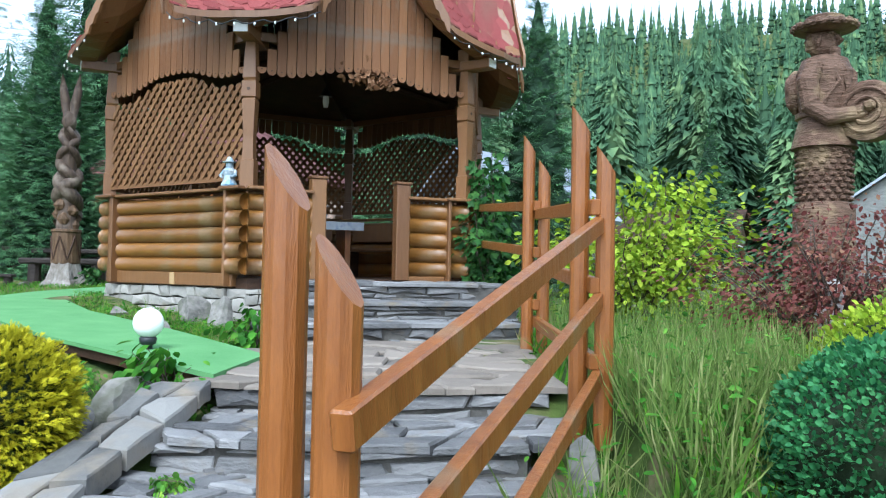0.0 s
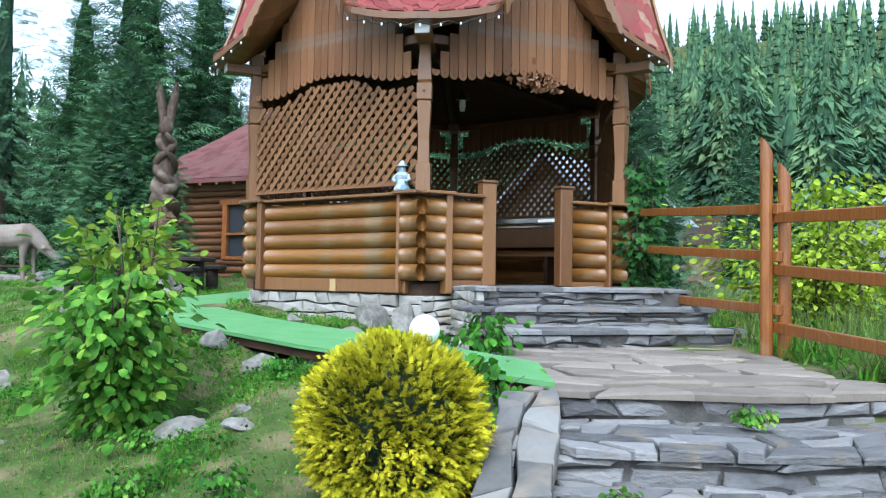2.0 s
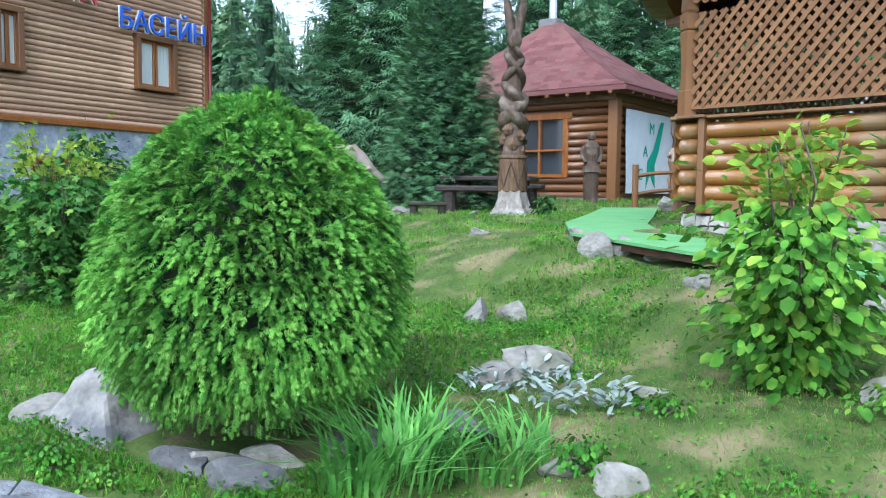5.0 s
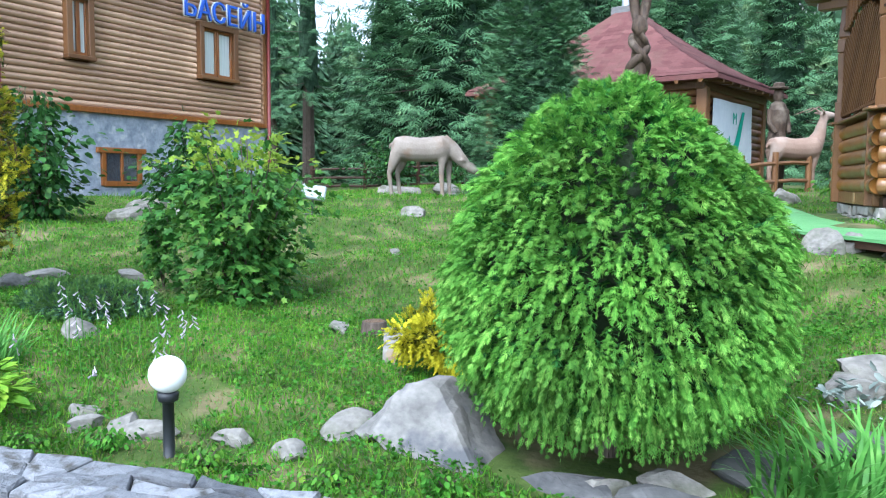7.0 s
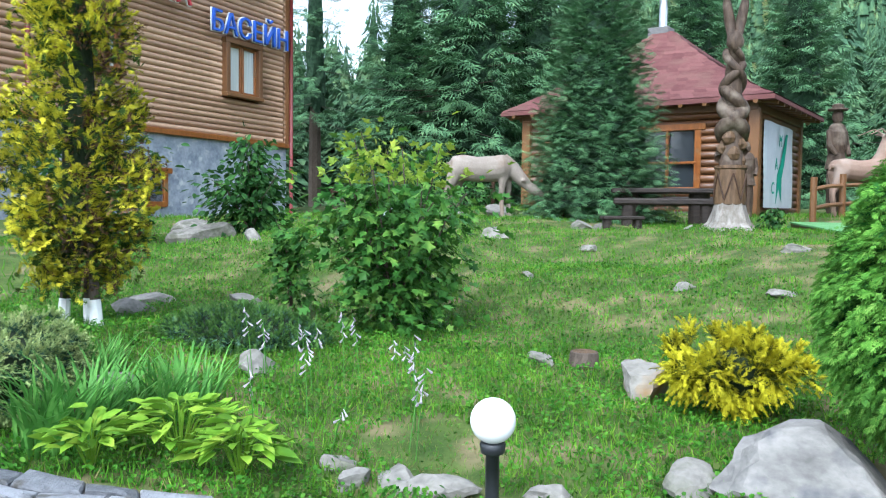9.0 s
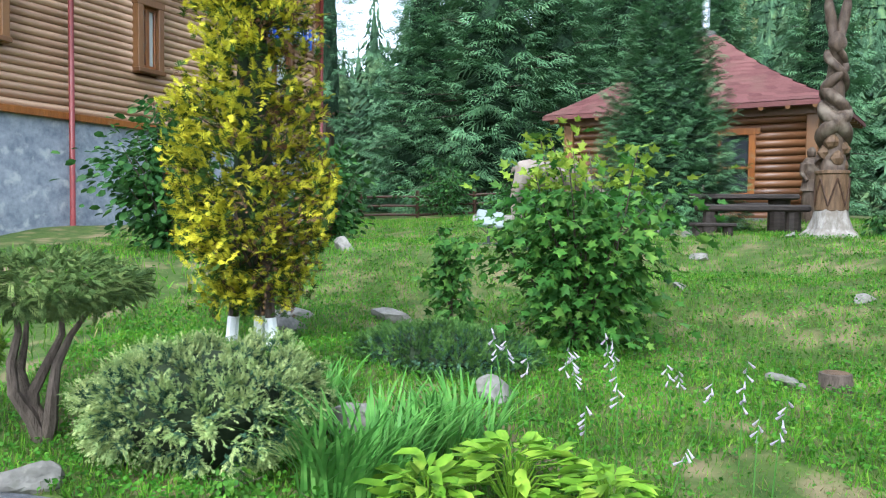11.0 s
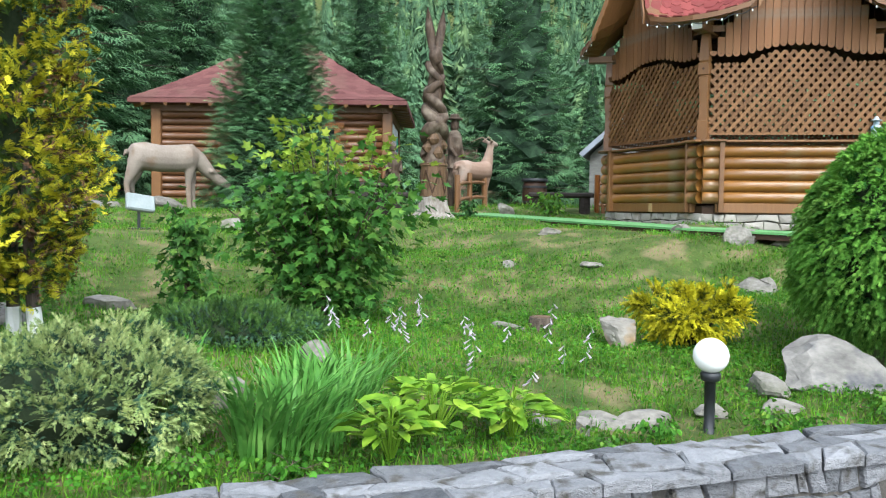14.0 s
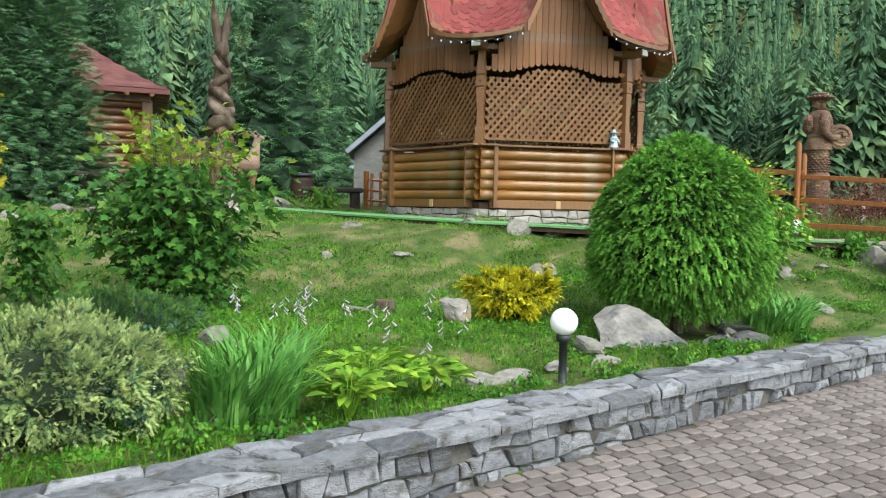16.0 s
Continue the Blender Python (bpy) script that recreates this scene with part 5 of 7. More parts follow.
def dense_bush(name, x, y, z, rx, ry, h, mt, n, size, droop, seed, label, category, core_mt, lump=0.07, low=-0.55, egg=0.0, shape=SPRAY):
    """A clipped or naturally dense conifer: short trunk, a solid core in shade-dark colour and a skin of sprays."""
    rg = np.random.default_rng(seed)
    t = thing(name, pose(x, y, z), label, category)
    d = unit(rg, n * 2)
    d = d[d[:, 2] > low][:n]
    k = len(d)
    bump = np.array([1 + lump * noise.noise(Vector(q) * 3.0 + Vector((seed, 0, 0))) + lump * 0.6 * noise.noise(Vector(q) * 8.0 + Vector((0, seed, 0))) for q in d])
    depth = bump * (1 - 0.24 * rg.random(k) ** 1.5)
    cz = h * (0.5 if low < -0.8 else -low / (1 - low) * 0.98 + 0.02)
    rad = np.stack([np.full(k, rx), np.full(k, ry), np.where(d[:, 2] > 0, h - cz, cz / max(0.2, -low if low < 0 else 0.5))], 1)
    wide = 1 - egg * np.clip(d[:, 2], 0, 1)
    p = d * rad * depth[:, None]
    p[:, :2] *= wide[:, None]
    p[:, 2] += cz
    out = d.copy()
    out[:, 2] = out[:, 2] * 0.6 - droop
    out += 0.35 * rg.normal(size=(k, 3))
    nor = d + 0.35 * rg.normal(size=(k, 3))
    scatter("foliage", shape, p, out, nor, size * rg.uniform(0.65, 1.25, k), 1.0, mt, t)
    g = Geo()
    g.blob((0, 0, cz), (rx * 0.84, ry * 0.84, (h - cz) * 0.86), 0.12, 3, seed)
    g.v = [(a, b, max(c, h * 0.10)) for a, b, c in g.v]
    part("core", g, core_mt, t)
    part("trunk", Geo().tube([(0, 0, -0.15), (0.02, 0, h * 0.4)], [0.06, 0.04], 8), M_BARK, t)
    return t


# Near-black core colour: the shade between twigs is painted into it.
M_CORE = material("inner_shade_core", (0.012, 0.022, 0.010), (0.03, 0.045, 0.018), 0.95, 9, bump=0.9, bscale=40)
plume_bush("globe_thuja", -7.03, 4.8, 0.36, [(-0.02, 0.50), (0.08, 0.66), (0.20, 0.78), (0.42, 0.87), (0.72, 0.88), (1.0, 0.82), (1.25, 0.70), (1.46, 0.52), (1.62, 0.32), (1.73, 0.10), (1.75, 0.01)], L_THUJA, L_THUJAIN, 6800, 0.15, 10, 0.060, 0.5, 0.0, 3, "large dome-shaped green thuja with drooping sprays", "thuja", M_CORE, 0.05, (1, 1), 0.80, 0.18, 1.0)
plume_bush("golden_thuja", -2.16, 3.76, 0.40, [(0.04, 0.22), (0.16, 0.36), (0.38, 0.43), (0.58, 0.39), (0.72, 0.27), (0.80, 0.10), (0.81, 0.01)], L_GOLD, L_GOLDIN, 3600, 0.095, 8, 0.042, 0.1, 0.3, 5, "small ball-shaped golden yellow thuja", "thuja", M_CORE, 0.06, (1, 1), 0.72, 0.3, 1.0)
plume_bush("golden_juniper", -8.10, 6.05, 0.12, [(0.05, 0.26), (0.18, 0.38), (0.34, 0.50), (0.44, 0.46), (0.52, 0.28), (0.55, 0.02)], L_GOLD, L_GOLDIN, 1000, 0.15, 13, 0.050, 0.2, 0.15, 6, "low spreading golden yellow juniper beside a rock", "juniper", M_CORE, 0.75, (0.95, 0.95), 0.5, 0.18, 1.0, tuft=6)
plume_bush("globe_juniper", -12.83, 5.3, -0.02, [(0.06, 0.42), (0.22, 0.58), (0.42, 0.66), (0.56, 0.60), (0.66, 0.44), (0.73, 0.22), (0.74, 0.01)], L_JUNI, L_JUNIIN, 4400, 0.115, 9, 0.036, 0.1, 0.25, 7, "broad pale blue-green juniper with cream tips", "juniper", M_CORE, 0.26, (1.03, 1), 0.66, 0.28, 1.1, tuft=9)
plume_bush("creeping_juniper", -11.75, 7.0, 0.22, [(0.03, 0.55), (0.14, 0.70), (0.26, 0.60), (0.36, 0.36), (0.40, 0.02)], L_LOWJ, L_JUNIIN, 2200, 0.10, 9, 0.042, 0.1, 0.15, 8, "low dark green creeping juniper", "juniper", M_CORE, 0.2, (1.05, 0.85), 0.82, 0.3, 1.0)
dense_bush("clipped_hedge", 1.85, 3.15, 0.42, 0.52, 0.62, 0.86, L_BOX, 14000, 0.03, -0.2, 9, "rounded dark green clipped shrub", "shrub", M_CORE, 0.06, -0.6, 0.0, LEAF)
dense_bush("yellow_shrub", 2.75, 4.5, 0.55, 0.66, 0.6, 0.86, L_YELLOWG, 5200, 0.045, -0.3, 10, "low yellow-green clipped shrub", "shrub", M_CORE, 0.1, -0.5, 0.0, LEAF)


def column_thuja(x, y, z, h, seed):
    rg = np.random.default_rng(seed)
    t = thing("column_thuja", pose(x, y, z), "tall column thuja with yellow tips and three whitewashed trunks", "thuja")
    prof = [(0.28, 0.10), (0.36, 0.36), (0.75, 0.56), (1.25, 0.64), (1.9, 0.54), (2.6, 0.42), (3.3, 0.27), (h, 0.04)]
    p, nrm = dome_points(rg, 3200, prof, seed, 0.30)
    thin = np.array([noise.noise(Vector((a * 3.2, b * 3.2, c * 2.6))) for a, b, c in p])
    keep = thin > -0.32
    p, nrm, thin = p[keep], nrm[keep], thin[keep]
    n = len(p)
    L = 0.20 * rg.uniform(0.5, 1.5, n)
    d = nrm * [0.7, 0.7, 0.4] + rg.normal(size=(n, 3)) * 0.4 + [0, 0, 0.45]
    d /= np.linalg.norm(d, axis=1)[:, None]
    root = p - d * L[:, None] - nrm * (rg.random(n) ** 1.5 * 0.22)[:, None]
    dry = ((p[:, 0] > 0.12) & (rg.random(n) < 0.32)) | (rg.random(n) < 0.07)
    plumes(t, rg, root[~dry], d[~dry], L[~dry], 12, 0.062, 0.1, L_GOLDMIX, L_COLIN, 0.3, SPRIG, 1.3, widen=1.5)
    plumes(t, rg, root[dry], d[dry], L[dry] * 1.15, 8, 0.05, 0.3, L_DRYTH, L_DRYTH, 0.5, SPRIG, 1.0, ("dry_foliage", "dry_inner_foliage"))
    # Slim core, coloured as the shade deep in the column.
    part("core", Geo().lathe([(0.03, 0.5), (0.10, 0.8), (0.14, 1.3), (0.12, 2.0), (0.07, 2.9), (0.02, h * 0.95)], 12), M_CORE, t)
    for k in range(26):
        a, zz = rg.uniform(0, 6.28), rg.uniform(0.4, 2.8)
        part("branch", Geo().tube([(0, 0, zz - 0.2), (math.cos(a) * 0.25, math.sin(a) * 0.25, zz), (math.cos(a) * 0.5, math.sin(a) * 0.5, zz + 0.14)], [0.014, 0.009, 0.003], 5), M_BARK, t)
    for k, (dx, dy) in enumerate(((-0.15, 0.0), (0.03, 0.06), (0.15, -0.04))):
        tr = part("trunk", Geo().tube([(dx * 1.3, dy, -0.25), (dx, dy, 0.25), (dx * 0.7, dy, 1.2)], [0.05, 0.042, 0.03], 8), M_BARK, t)
        part("whitewash", Geo().tube([(dx * 1.28, dy, -0.22), (dx * 1.02, dy, 0.20)], [0.054, 0.047], 8), M_WHITE, tr, "whitewashed trunk foot")


L_DRYTH = leaf_material("dry_thuja", (0.10, 0.05, 0.02), (0.18, 0.10, 0.05), (0.26, 0.16, 0.08), 0.8, 0.1)
column_thuja(-13.2, 6.98, 0.42, 3.9, 12)


def leafy_shrub(name, x, y, z, r, h, n, size, mt, shape, seed, label, stems=14, low=0.05, category="shrub", shoots=6, tips=None):
    """Many upright stems from one foot, each with leaves along it."""
    rg = np.random.default_rng(seed)
    t = thing(name, pose(x, y, z), label, category)
    P, D, S = [], [], []
    for k in range(stems):
        a = rg.uniform(0, 2 * math.pi)
        lean = rg.random() ** 0.6
        hh = h * (1.0 - 0.42 * lean) * rg.uniform(0.8, 1.0) if k >= shoots else h * rg.uniform(0.86, 1.0)
        rr = r * lean * (0.55 if k < shoots else 1.0)
        pts = []
        for q in range(6):
            w = q / 5
            pts.append(np.array([math.cos(a) * rr * w ** 1.2 + 0.04 * rg.normal() * w, math.sin(a) * rr * w ** 1.2 + 0.04 * rg.normal() * w, hh * w]))
        part("stem", Geo().tube(pts, [0.014 * (1 - 0.7 * q / 5) * (h / 1.5) ** 0.5 for q in range(6)], 5), M_BARK, t)
        m = n // stems
        for _ in range(m):
            w = low + (1 - low) * rg.random() ** 0.75
            i = min(4, int(w * 5))
            b = pts[i] + (pts[i + 1] - pts[i]) * (w * 5 - i)
            sp = 0.28 * r * (1.15 - 0.8 * w if k < shoots else 1.0)
            off = rg.normal(size=3) * sp * np.array([1, 1, 0.6])
            P.append(b + off)
            D.append(off + np.array([math.cos(a), math.sin(a), -0.5]) * 0.15)
            S.append(size * rg.uniform(0.55, 1.25))
    P, D = np.array(P), np.array(D)
    ok = P[:, 2] > 0.03
    P, D, S = P[ok], D[ok], np.array(S)[ok]
    nor = np.array([0, 0, 1.0]) + 0.55 * rg.normal(size=P.shape) + D * 0.8
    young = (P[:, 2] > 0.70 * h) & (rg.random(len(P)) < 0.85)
    scatter("leaves", shape, P[~young], (D + [0, 0, -0.1])[~young], nor[~young], S[~young], 1.0, mt, t)
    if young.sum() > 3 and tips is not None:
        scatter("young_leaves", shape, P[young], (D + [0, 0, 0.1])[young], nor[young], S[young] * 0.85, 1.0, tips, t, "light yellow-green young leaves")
    elif young.sum() > 3:
        scatter("top_leaves", shape, P[young], (D + [0, 0, -0.1])[young], nor[young], S[young], 1.0, mt, t)
    return t


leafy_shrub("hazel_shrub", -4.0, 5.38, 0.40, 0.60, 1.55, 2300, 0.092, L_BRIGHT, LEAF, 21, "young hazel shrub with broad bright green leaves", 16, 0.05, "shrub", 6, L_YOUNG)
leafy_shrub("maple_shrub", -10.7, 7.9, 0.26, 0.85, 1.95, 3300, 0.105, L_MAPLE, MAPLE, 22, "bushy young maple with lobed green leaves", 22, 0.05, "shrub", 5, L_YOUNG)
leafy_shrub("maple_sapling", -11.85, 8.35, 0.36, 0.42, 0.95, 420, 0.09, L_MAPLE, MAPLE, 23, "small maple sapling beside a larger one", 6)
leafy_shrub("lilac_shrub", -16.4, 12.1, 0.75, 1.0, 2.3, 2200, 0.14, L_DARK, LEAF, 24, "tall dark green lilac shrub by the lodge", 20)
leafy_shrub("lilac_shrub", -14.6, 13.7, 0.92, 0.85, 1.7, 1600, 0.13, L_DARK, LEAF, 25, "dense dark green shrub in front of the stone base", 18)
leafy_shrub("round_shrub", -14.3, 25.5, 1.4, 1.1, 1.5, 1400, 0.13, L_DARK, LEAF, 26, "round green shrub in front of the spruces", 18)
leafy_shrub("round_shrub", -12.3, 25.5, 1.4, 0.7, 1.1, 700, 0.12, L_DARK, LEAF, 27, "round green shrub in front of the spruces", 14)
leafy_shrub("barberry", 3.0, 6.0, 0.85, 0.95, 1.28, 5200, 0.045, L_RED, LEAF, 28, "spreading red-leaved barberry shrub", 40, 0.12)
leafy_shrub("yellow_green_shrub", 2.2, 8.7, 0.95, 1.1, 1.75, 4200, 0.085, L_YELLOWG, LEAF, 29, "large yellow-green leafy shrub behind the fence", 24)
leafy_shrub("ivy", 0.65, 9.9, 0.95, 0.38, 1.85, 700, 0.12, L_DARK, LEAF, 30, "dark green climber on the gazebo corner", 12, 0.1, "climber")
leafy_shrub("small_shrub", -6.1, 13.8, 1.1, 0.25, 0.4, 160, 0.09, L_DARK, LEAF, 31, "small green shrub at the totem foot", 7)
leafy_shrub("small_shrub", -3.0, 15.9, 1.2, 0.45, 0.55, 300, 0.1, L_BRIGHT, LEAF, 32, "small leafy shrub by the green walkway", 10)
leafy_shrub("climbing_vine", 0.52, 9.5, 1.0, 0.32, 2.0, 420, 0.13, L_DARK, MAPLE, 35, "dark green vine climbing beside the gazebo post", 9)
leafy_shrub("weed_clump", -1.62, 4.75, 0.62, 0.35, 0.42, 340, 0.09, L_WEED, LEAF, 33, "leafy weeds beside the stone steps", 14)
leafy_shrub("weed_clump", -1.55, 6.6, 0.85, 0.3, 0.35, 220, 0.08, L_WEED, LEAF, 34, "leafy weeds beside the stone steps", 12)


def bonsai(x, y, z):
    t = thing("trained_juniper", pose(x, y, z), "trained juniper with bare twisted stems and flat crown", "juniper")
    for k, (a, w, hh) in enumerate(((0.2, 0.3, 0.8), (2.6, 0.22, 0.72), (4.2, 0.18, 0.85), (1.2, 0.12, 0.8))):
        pts = [(math.cos(a) * w * q ** 1.5 + 0.05 * math.sin(q * 6 + k), math.sin(a) * w * q + 0.04 * math.cos(q * 7), hh * q - 0.08 * (q == 0)) for q in (0, 0.2, 0.4, 0.6, 0.8, 1.0)]
        part("stem", Geo().tube(pts, [0.05, 0.042, 0.034, 0.028, 0.02, 0.012], 7), M_BARK, t)
    rg = np.random.default_rng(41)
    n = 2600
    d = unit(rg, n)
    p = d * [0.52, 0.48, 0.17] * (0.75 + 0.3 * rg.random((n, 1))) + [0.1, 0, 0.95]
    scatter("foliage", SPRAY, p, d * [1, 1, 0.4] + 0.4 * rg.normal(size=(n, 3)), d + [0, 0, 0.8], 0.075 * rg.uniform(0.6, 1.3, n), 1.0, L_LOWJ2, t)
    p2 = unit(rg, 500) * [0.16, 0.16, 0.14] + [-0.34, -0.1, 0.55]
    scatter("foliage", SPRAY, p2, unit(rg, 500), unit(rg, 500), 0.07 * rg.uniform(0.6, 1.3, 500), 1.0, L_HOSTA, t)


L_LOWJ2 = leaf_material("trained_juniper_leaf", (0.05, 0.10, 0.03), (0.12, 0.19, 0.05), (0.24, 0.30, 0.09))
bonsai(-13.85, 5.35, 0.05)


def blade_clump(name, x, y, z, r, h, n, width, mt, seed, label, arch_by=0.6, category="plant"):
    rg = np.random.default_rng(seed)
    t = thing(name, pose(x, y, z), label, category)
    for k in range(n):
        a, rr = rg.uniform(0, 6.28), r * 0.6 * rg.random() ** 0.5
        b = rg.uniform(0, 6.28) * 0.3 + a
        bx, by = math.cos(a) * rr, math.sin(a) * rr
        hh, ln = h * rg.uniform(0.55, 1.0), arch_by * r * rg.uniform(0.2, 1.6)
        w = width * rg.uniform(0.7, 1.2)
        px, py = -math.sin(b), math.cos(b)
        vs = []
        for q in (0, 0.3, 0.6, 0.85, 1.0):
            cx, cy, cz = bx + math.cos(b) * ln * q * q, by + math.sin(b) * ln * q * q, hh * (q - 0.18 * q * q * q)
            ww = w * (1 - 0.15 * q) if q < 0.8 else w * (0.5 if q < 0.95 else 0.03)
            vs += [(cx + px * ww, cy + py * ww, cz), (cx - px * ww, cy - py * ww, cz)]
        part("blade", Geo().add(vs, [(2 * i, 2 * i + 1, 2 * i + 3, 2 * i + 2) for i in range(4)]), mt, t)
    return t


blade_clump("iris_clump", -6.05, 4.2, 0.10, 0.55, 0.52, 190, 0.011, L_IRIS, 51, "clump of sword-shaped iris leaves")
blade_clump("iris_clump", -11.85, 4.95, 0.05, 0.50, 0.64, 250, 0.011, L_IRIS, 52, "dense clump of sword-shaped iris leaves by the wall")
blade_clump("iris_clump", -11.45, 5.35, 0.08, 0.40, 0.58, 150, 0.010, L_IRIS, 53, "dense clump of sword-shaped iris leaves by the wall")
blade_clump("iris_clump", -12.35, 5.9, 0.15, 0.3, 0.5, 70, 0.010, L_IRIS, 54, "clump of sword-shaped iris leaves")
blade_clump("iris_clump", -5.5, 4.3, 0.15, 0.4, 0.4, 90, 0.010, L_IRIS, 57, "clump of sword-shaped iris leaves")


def hosta(x, y, z, r, n, seed):
    rg = np.random.default_rng(seed)
    t = thing("hosta", pose(x, y, z), "yellow-green hosta with broad leaves", "hosta", "hostas by the wall")
    a = rg.uniform(0, 6.28, n)
    rr = r * rg.random(n) ** 0.6 * 0.7
    p = np.stack([np.cos(a) * rr, np.sin(a) * rr, 0.08 + 0.24 * (1 - rr / r) * rg.uniform(0.6, 1.1, n)], 1)
    d = np.stack([np.cos(a), np.sin(a), rg.uniform(-0.3, 0.5, n)], 1)
    scatter("leaves", LEAF, p, d, np.array([0, 0, 1]) + 0.3 * rg.normal(size=(n, 3)), rg.uniform(0.08, 0.17, n), 0.6, L_HOSTA, t)
    for k in range(n // 3):
        part("stalk", Geo().tube([(0, 0, -0.03), tuple(p[k] * [0.5, 0.5, 0.9]), tuple(p[k])], 0.004, 4), L_HOSTA, t)
    return t


for k, (x, y, r) in enumerate(((-11.1, 4.75, 0.42), (-10.7, 4.6, 0.26), (-11.45, 4.5, 0.24))):
    hosta(x, y, ground_z(x, y + 0.15), r, int(260 * r), 60 + k)


def flower_stalk(x, y, z, h, seed):
    r = random.Random(seed)
    t = thing("hosta_flower", pose(x, y, z, r.uniform(-8, 8), r.uniform(-8, 8), r.uniform(0, 360)), "pale lilac hosta flower stalk", "flower", "hosta flowers")
    part("stalk", Geo().tube([(0, 0, -0.05), (0.02, 0, h * 0.5), (0.06, 0, h)], [0.004, 0.0035, 0.002], 4), L_IRIS, t)
    for k in range(r.randint(4, 8)):
        w = 0.6 + 0.4 * k / 7
        a = r.uniform(0, 6.28)
        b = Vector((0.06 * w * w, 0, h * w))
        d = Vector((math.cos(a), math.sin(a), -0.9)) * 0.036
        part("bloom", Geo().tube([b, b + d * 0.5, b + d], [0.002, 0.0045, 0.008], 6), L_PETAL, t)


for k, (x, y, r) in enumerate(((-10.2, 4.35, 0.2), (-9.8, 4.5, 0.18), (-9.1, 4.3, 0.2), (-8.85, 4.2, 0.16), (-8.3, 4.1, 0.2), (-7.75, 4.0, 0.22), (-7.45, 3.95, 0.15), (-12.0, 4.45, 0.22), (-12.4, 4.6, 0.2), (-6.5, 3.75, 0.2), (-3.4, 3.9, 0.2), (-2.9, 3.6, 0.2), (-2.6, 4.6, 0.22), (-3.0, 5.6, 0.2), (-0.35, 4.25, 0.13), (-0.1, 3.2, 0.1), (-1.2, 3.5, 0.1), (-3.9, 3.45, 0.22), (-4.6, 3.9, 0.25), (-1.75, 4.75, 0.25), (-2.3, 5.0, 0.28), (-4.7, 4.8, 0.24), (-3.6, 4.75, 0.2), (-5.1, 4.2, 0.2))):
    leafy_shrub("weed_clump", x, y, (0.72 if x > -0.5 and y > 4 else 0.5) if x > -1.3 else ground_z(x, y), r, 0.1 if x > -1.3 else 0.09 + 0.04 * (k % 3), 260, 0.034, L_WEED if k % 2 else L_BRIGHT, LEAF, 200 + k, "low leafy weeds along the stones", 9)

rr_ = random.Random(17)
for k in range(17):
    x, y = rr_.uniform(-11.3, -9.9), rr_.uniform(4.9, 6.2)
    flower_stalk(x, y, ground_z(x, y), rr_.uniform(0.35, 0.6), k)

# silver plant by the rocks
for k, (x, y) in enumerate(((-5.35, 5.3), (-5.0, 4.95), (-5.75, 5.2), (-5.3, 4.85))):
    rg = np.random.default_rng(70 + k)
    n = 46
    a = rg.uniform(0, 6.28, n)
    t = thing("silver_leaf_plant", pose(x, y, ground_z(x, y)), "low plant with woolly silver leaves", "plant", "silver plants")
    scatter("leaves", LEAF, np.stack([np.cos(a) * 0.05, np.sin(a) * 0.05, 0.04 + 0.1 * rg.random(n)], 1) + rg.normal(size=(n, 3)) * [0.1, 0.1, 0.02], np.stack([np.cos(a), np.sin(a), 0.5 + 0 * a], 1), np.array([0, 0, 1]) + 0.4 * rg.normal(size=(n, 3)), rg.uniform(0.06, 0.105, n), 0.55, L_SILVER, t)


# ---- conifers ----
# Shade among the boughs, painted as a dark shell colour inside each crown.
M_SPRUCEIN = material("spruce_inner_shade", (0.010, 0.024, 0.014), (0.05, 0.10, 0.05), 0.95, 9, bump=1.0, bscale=40)


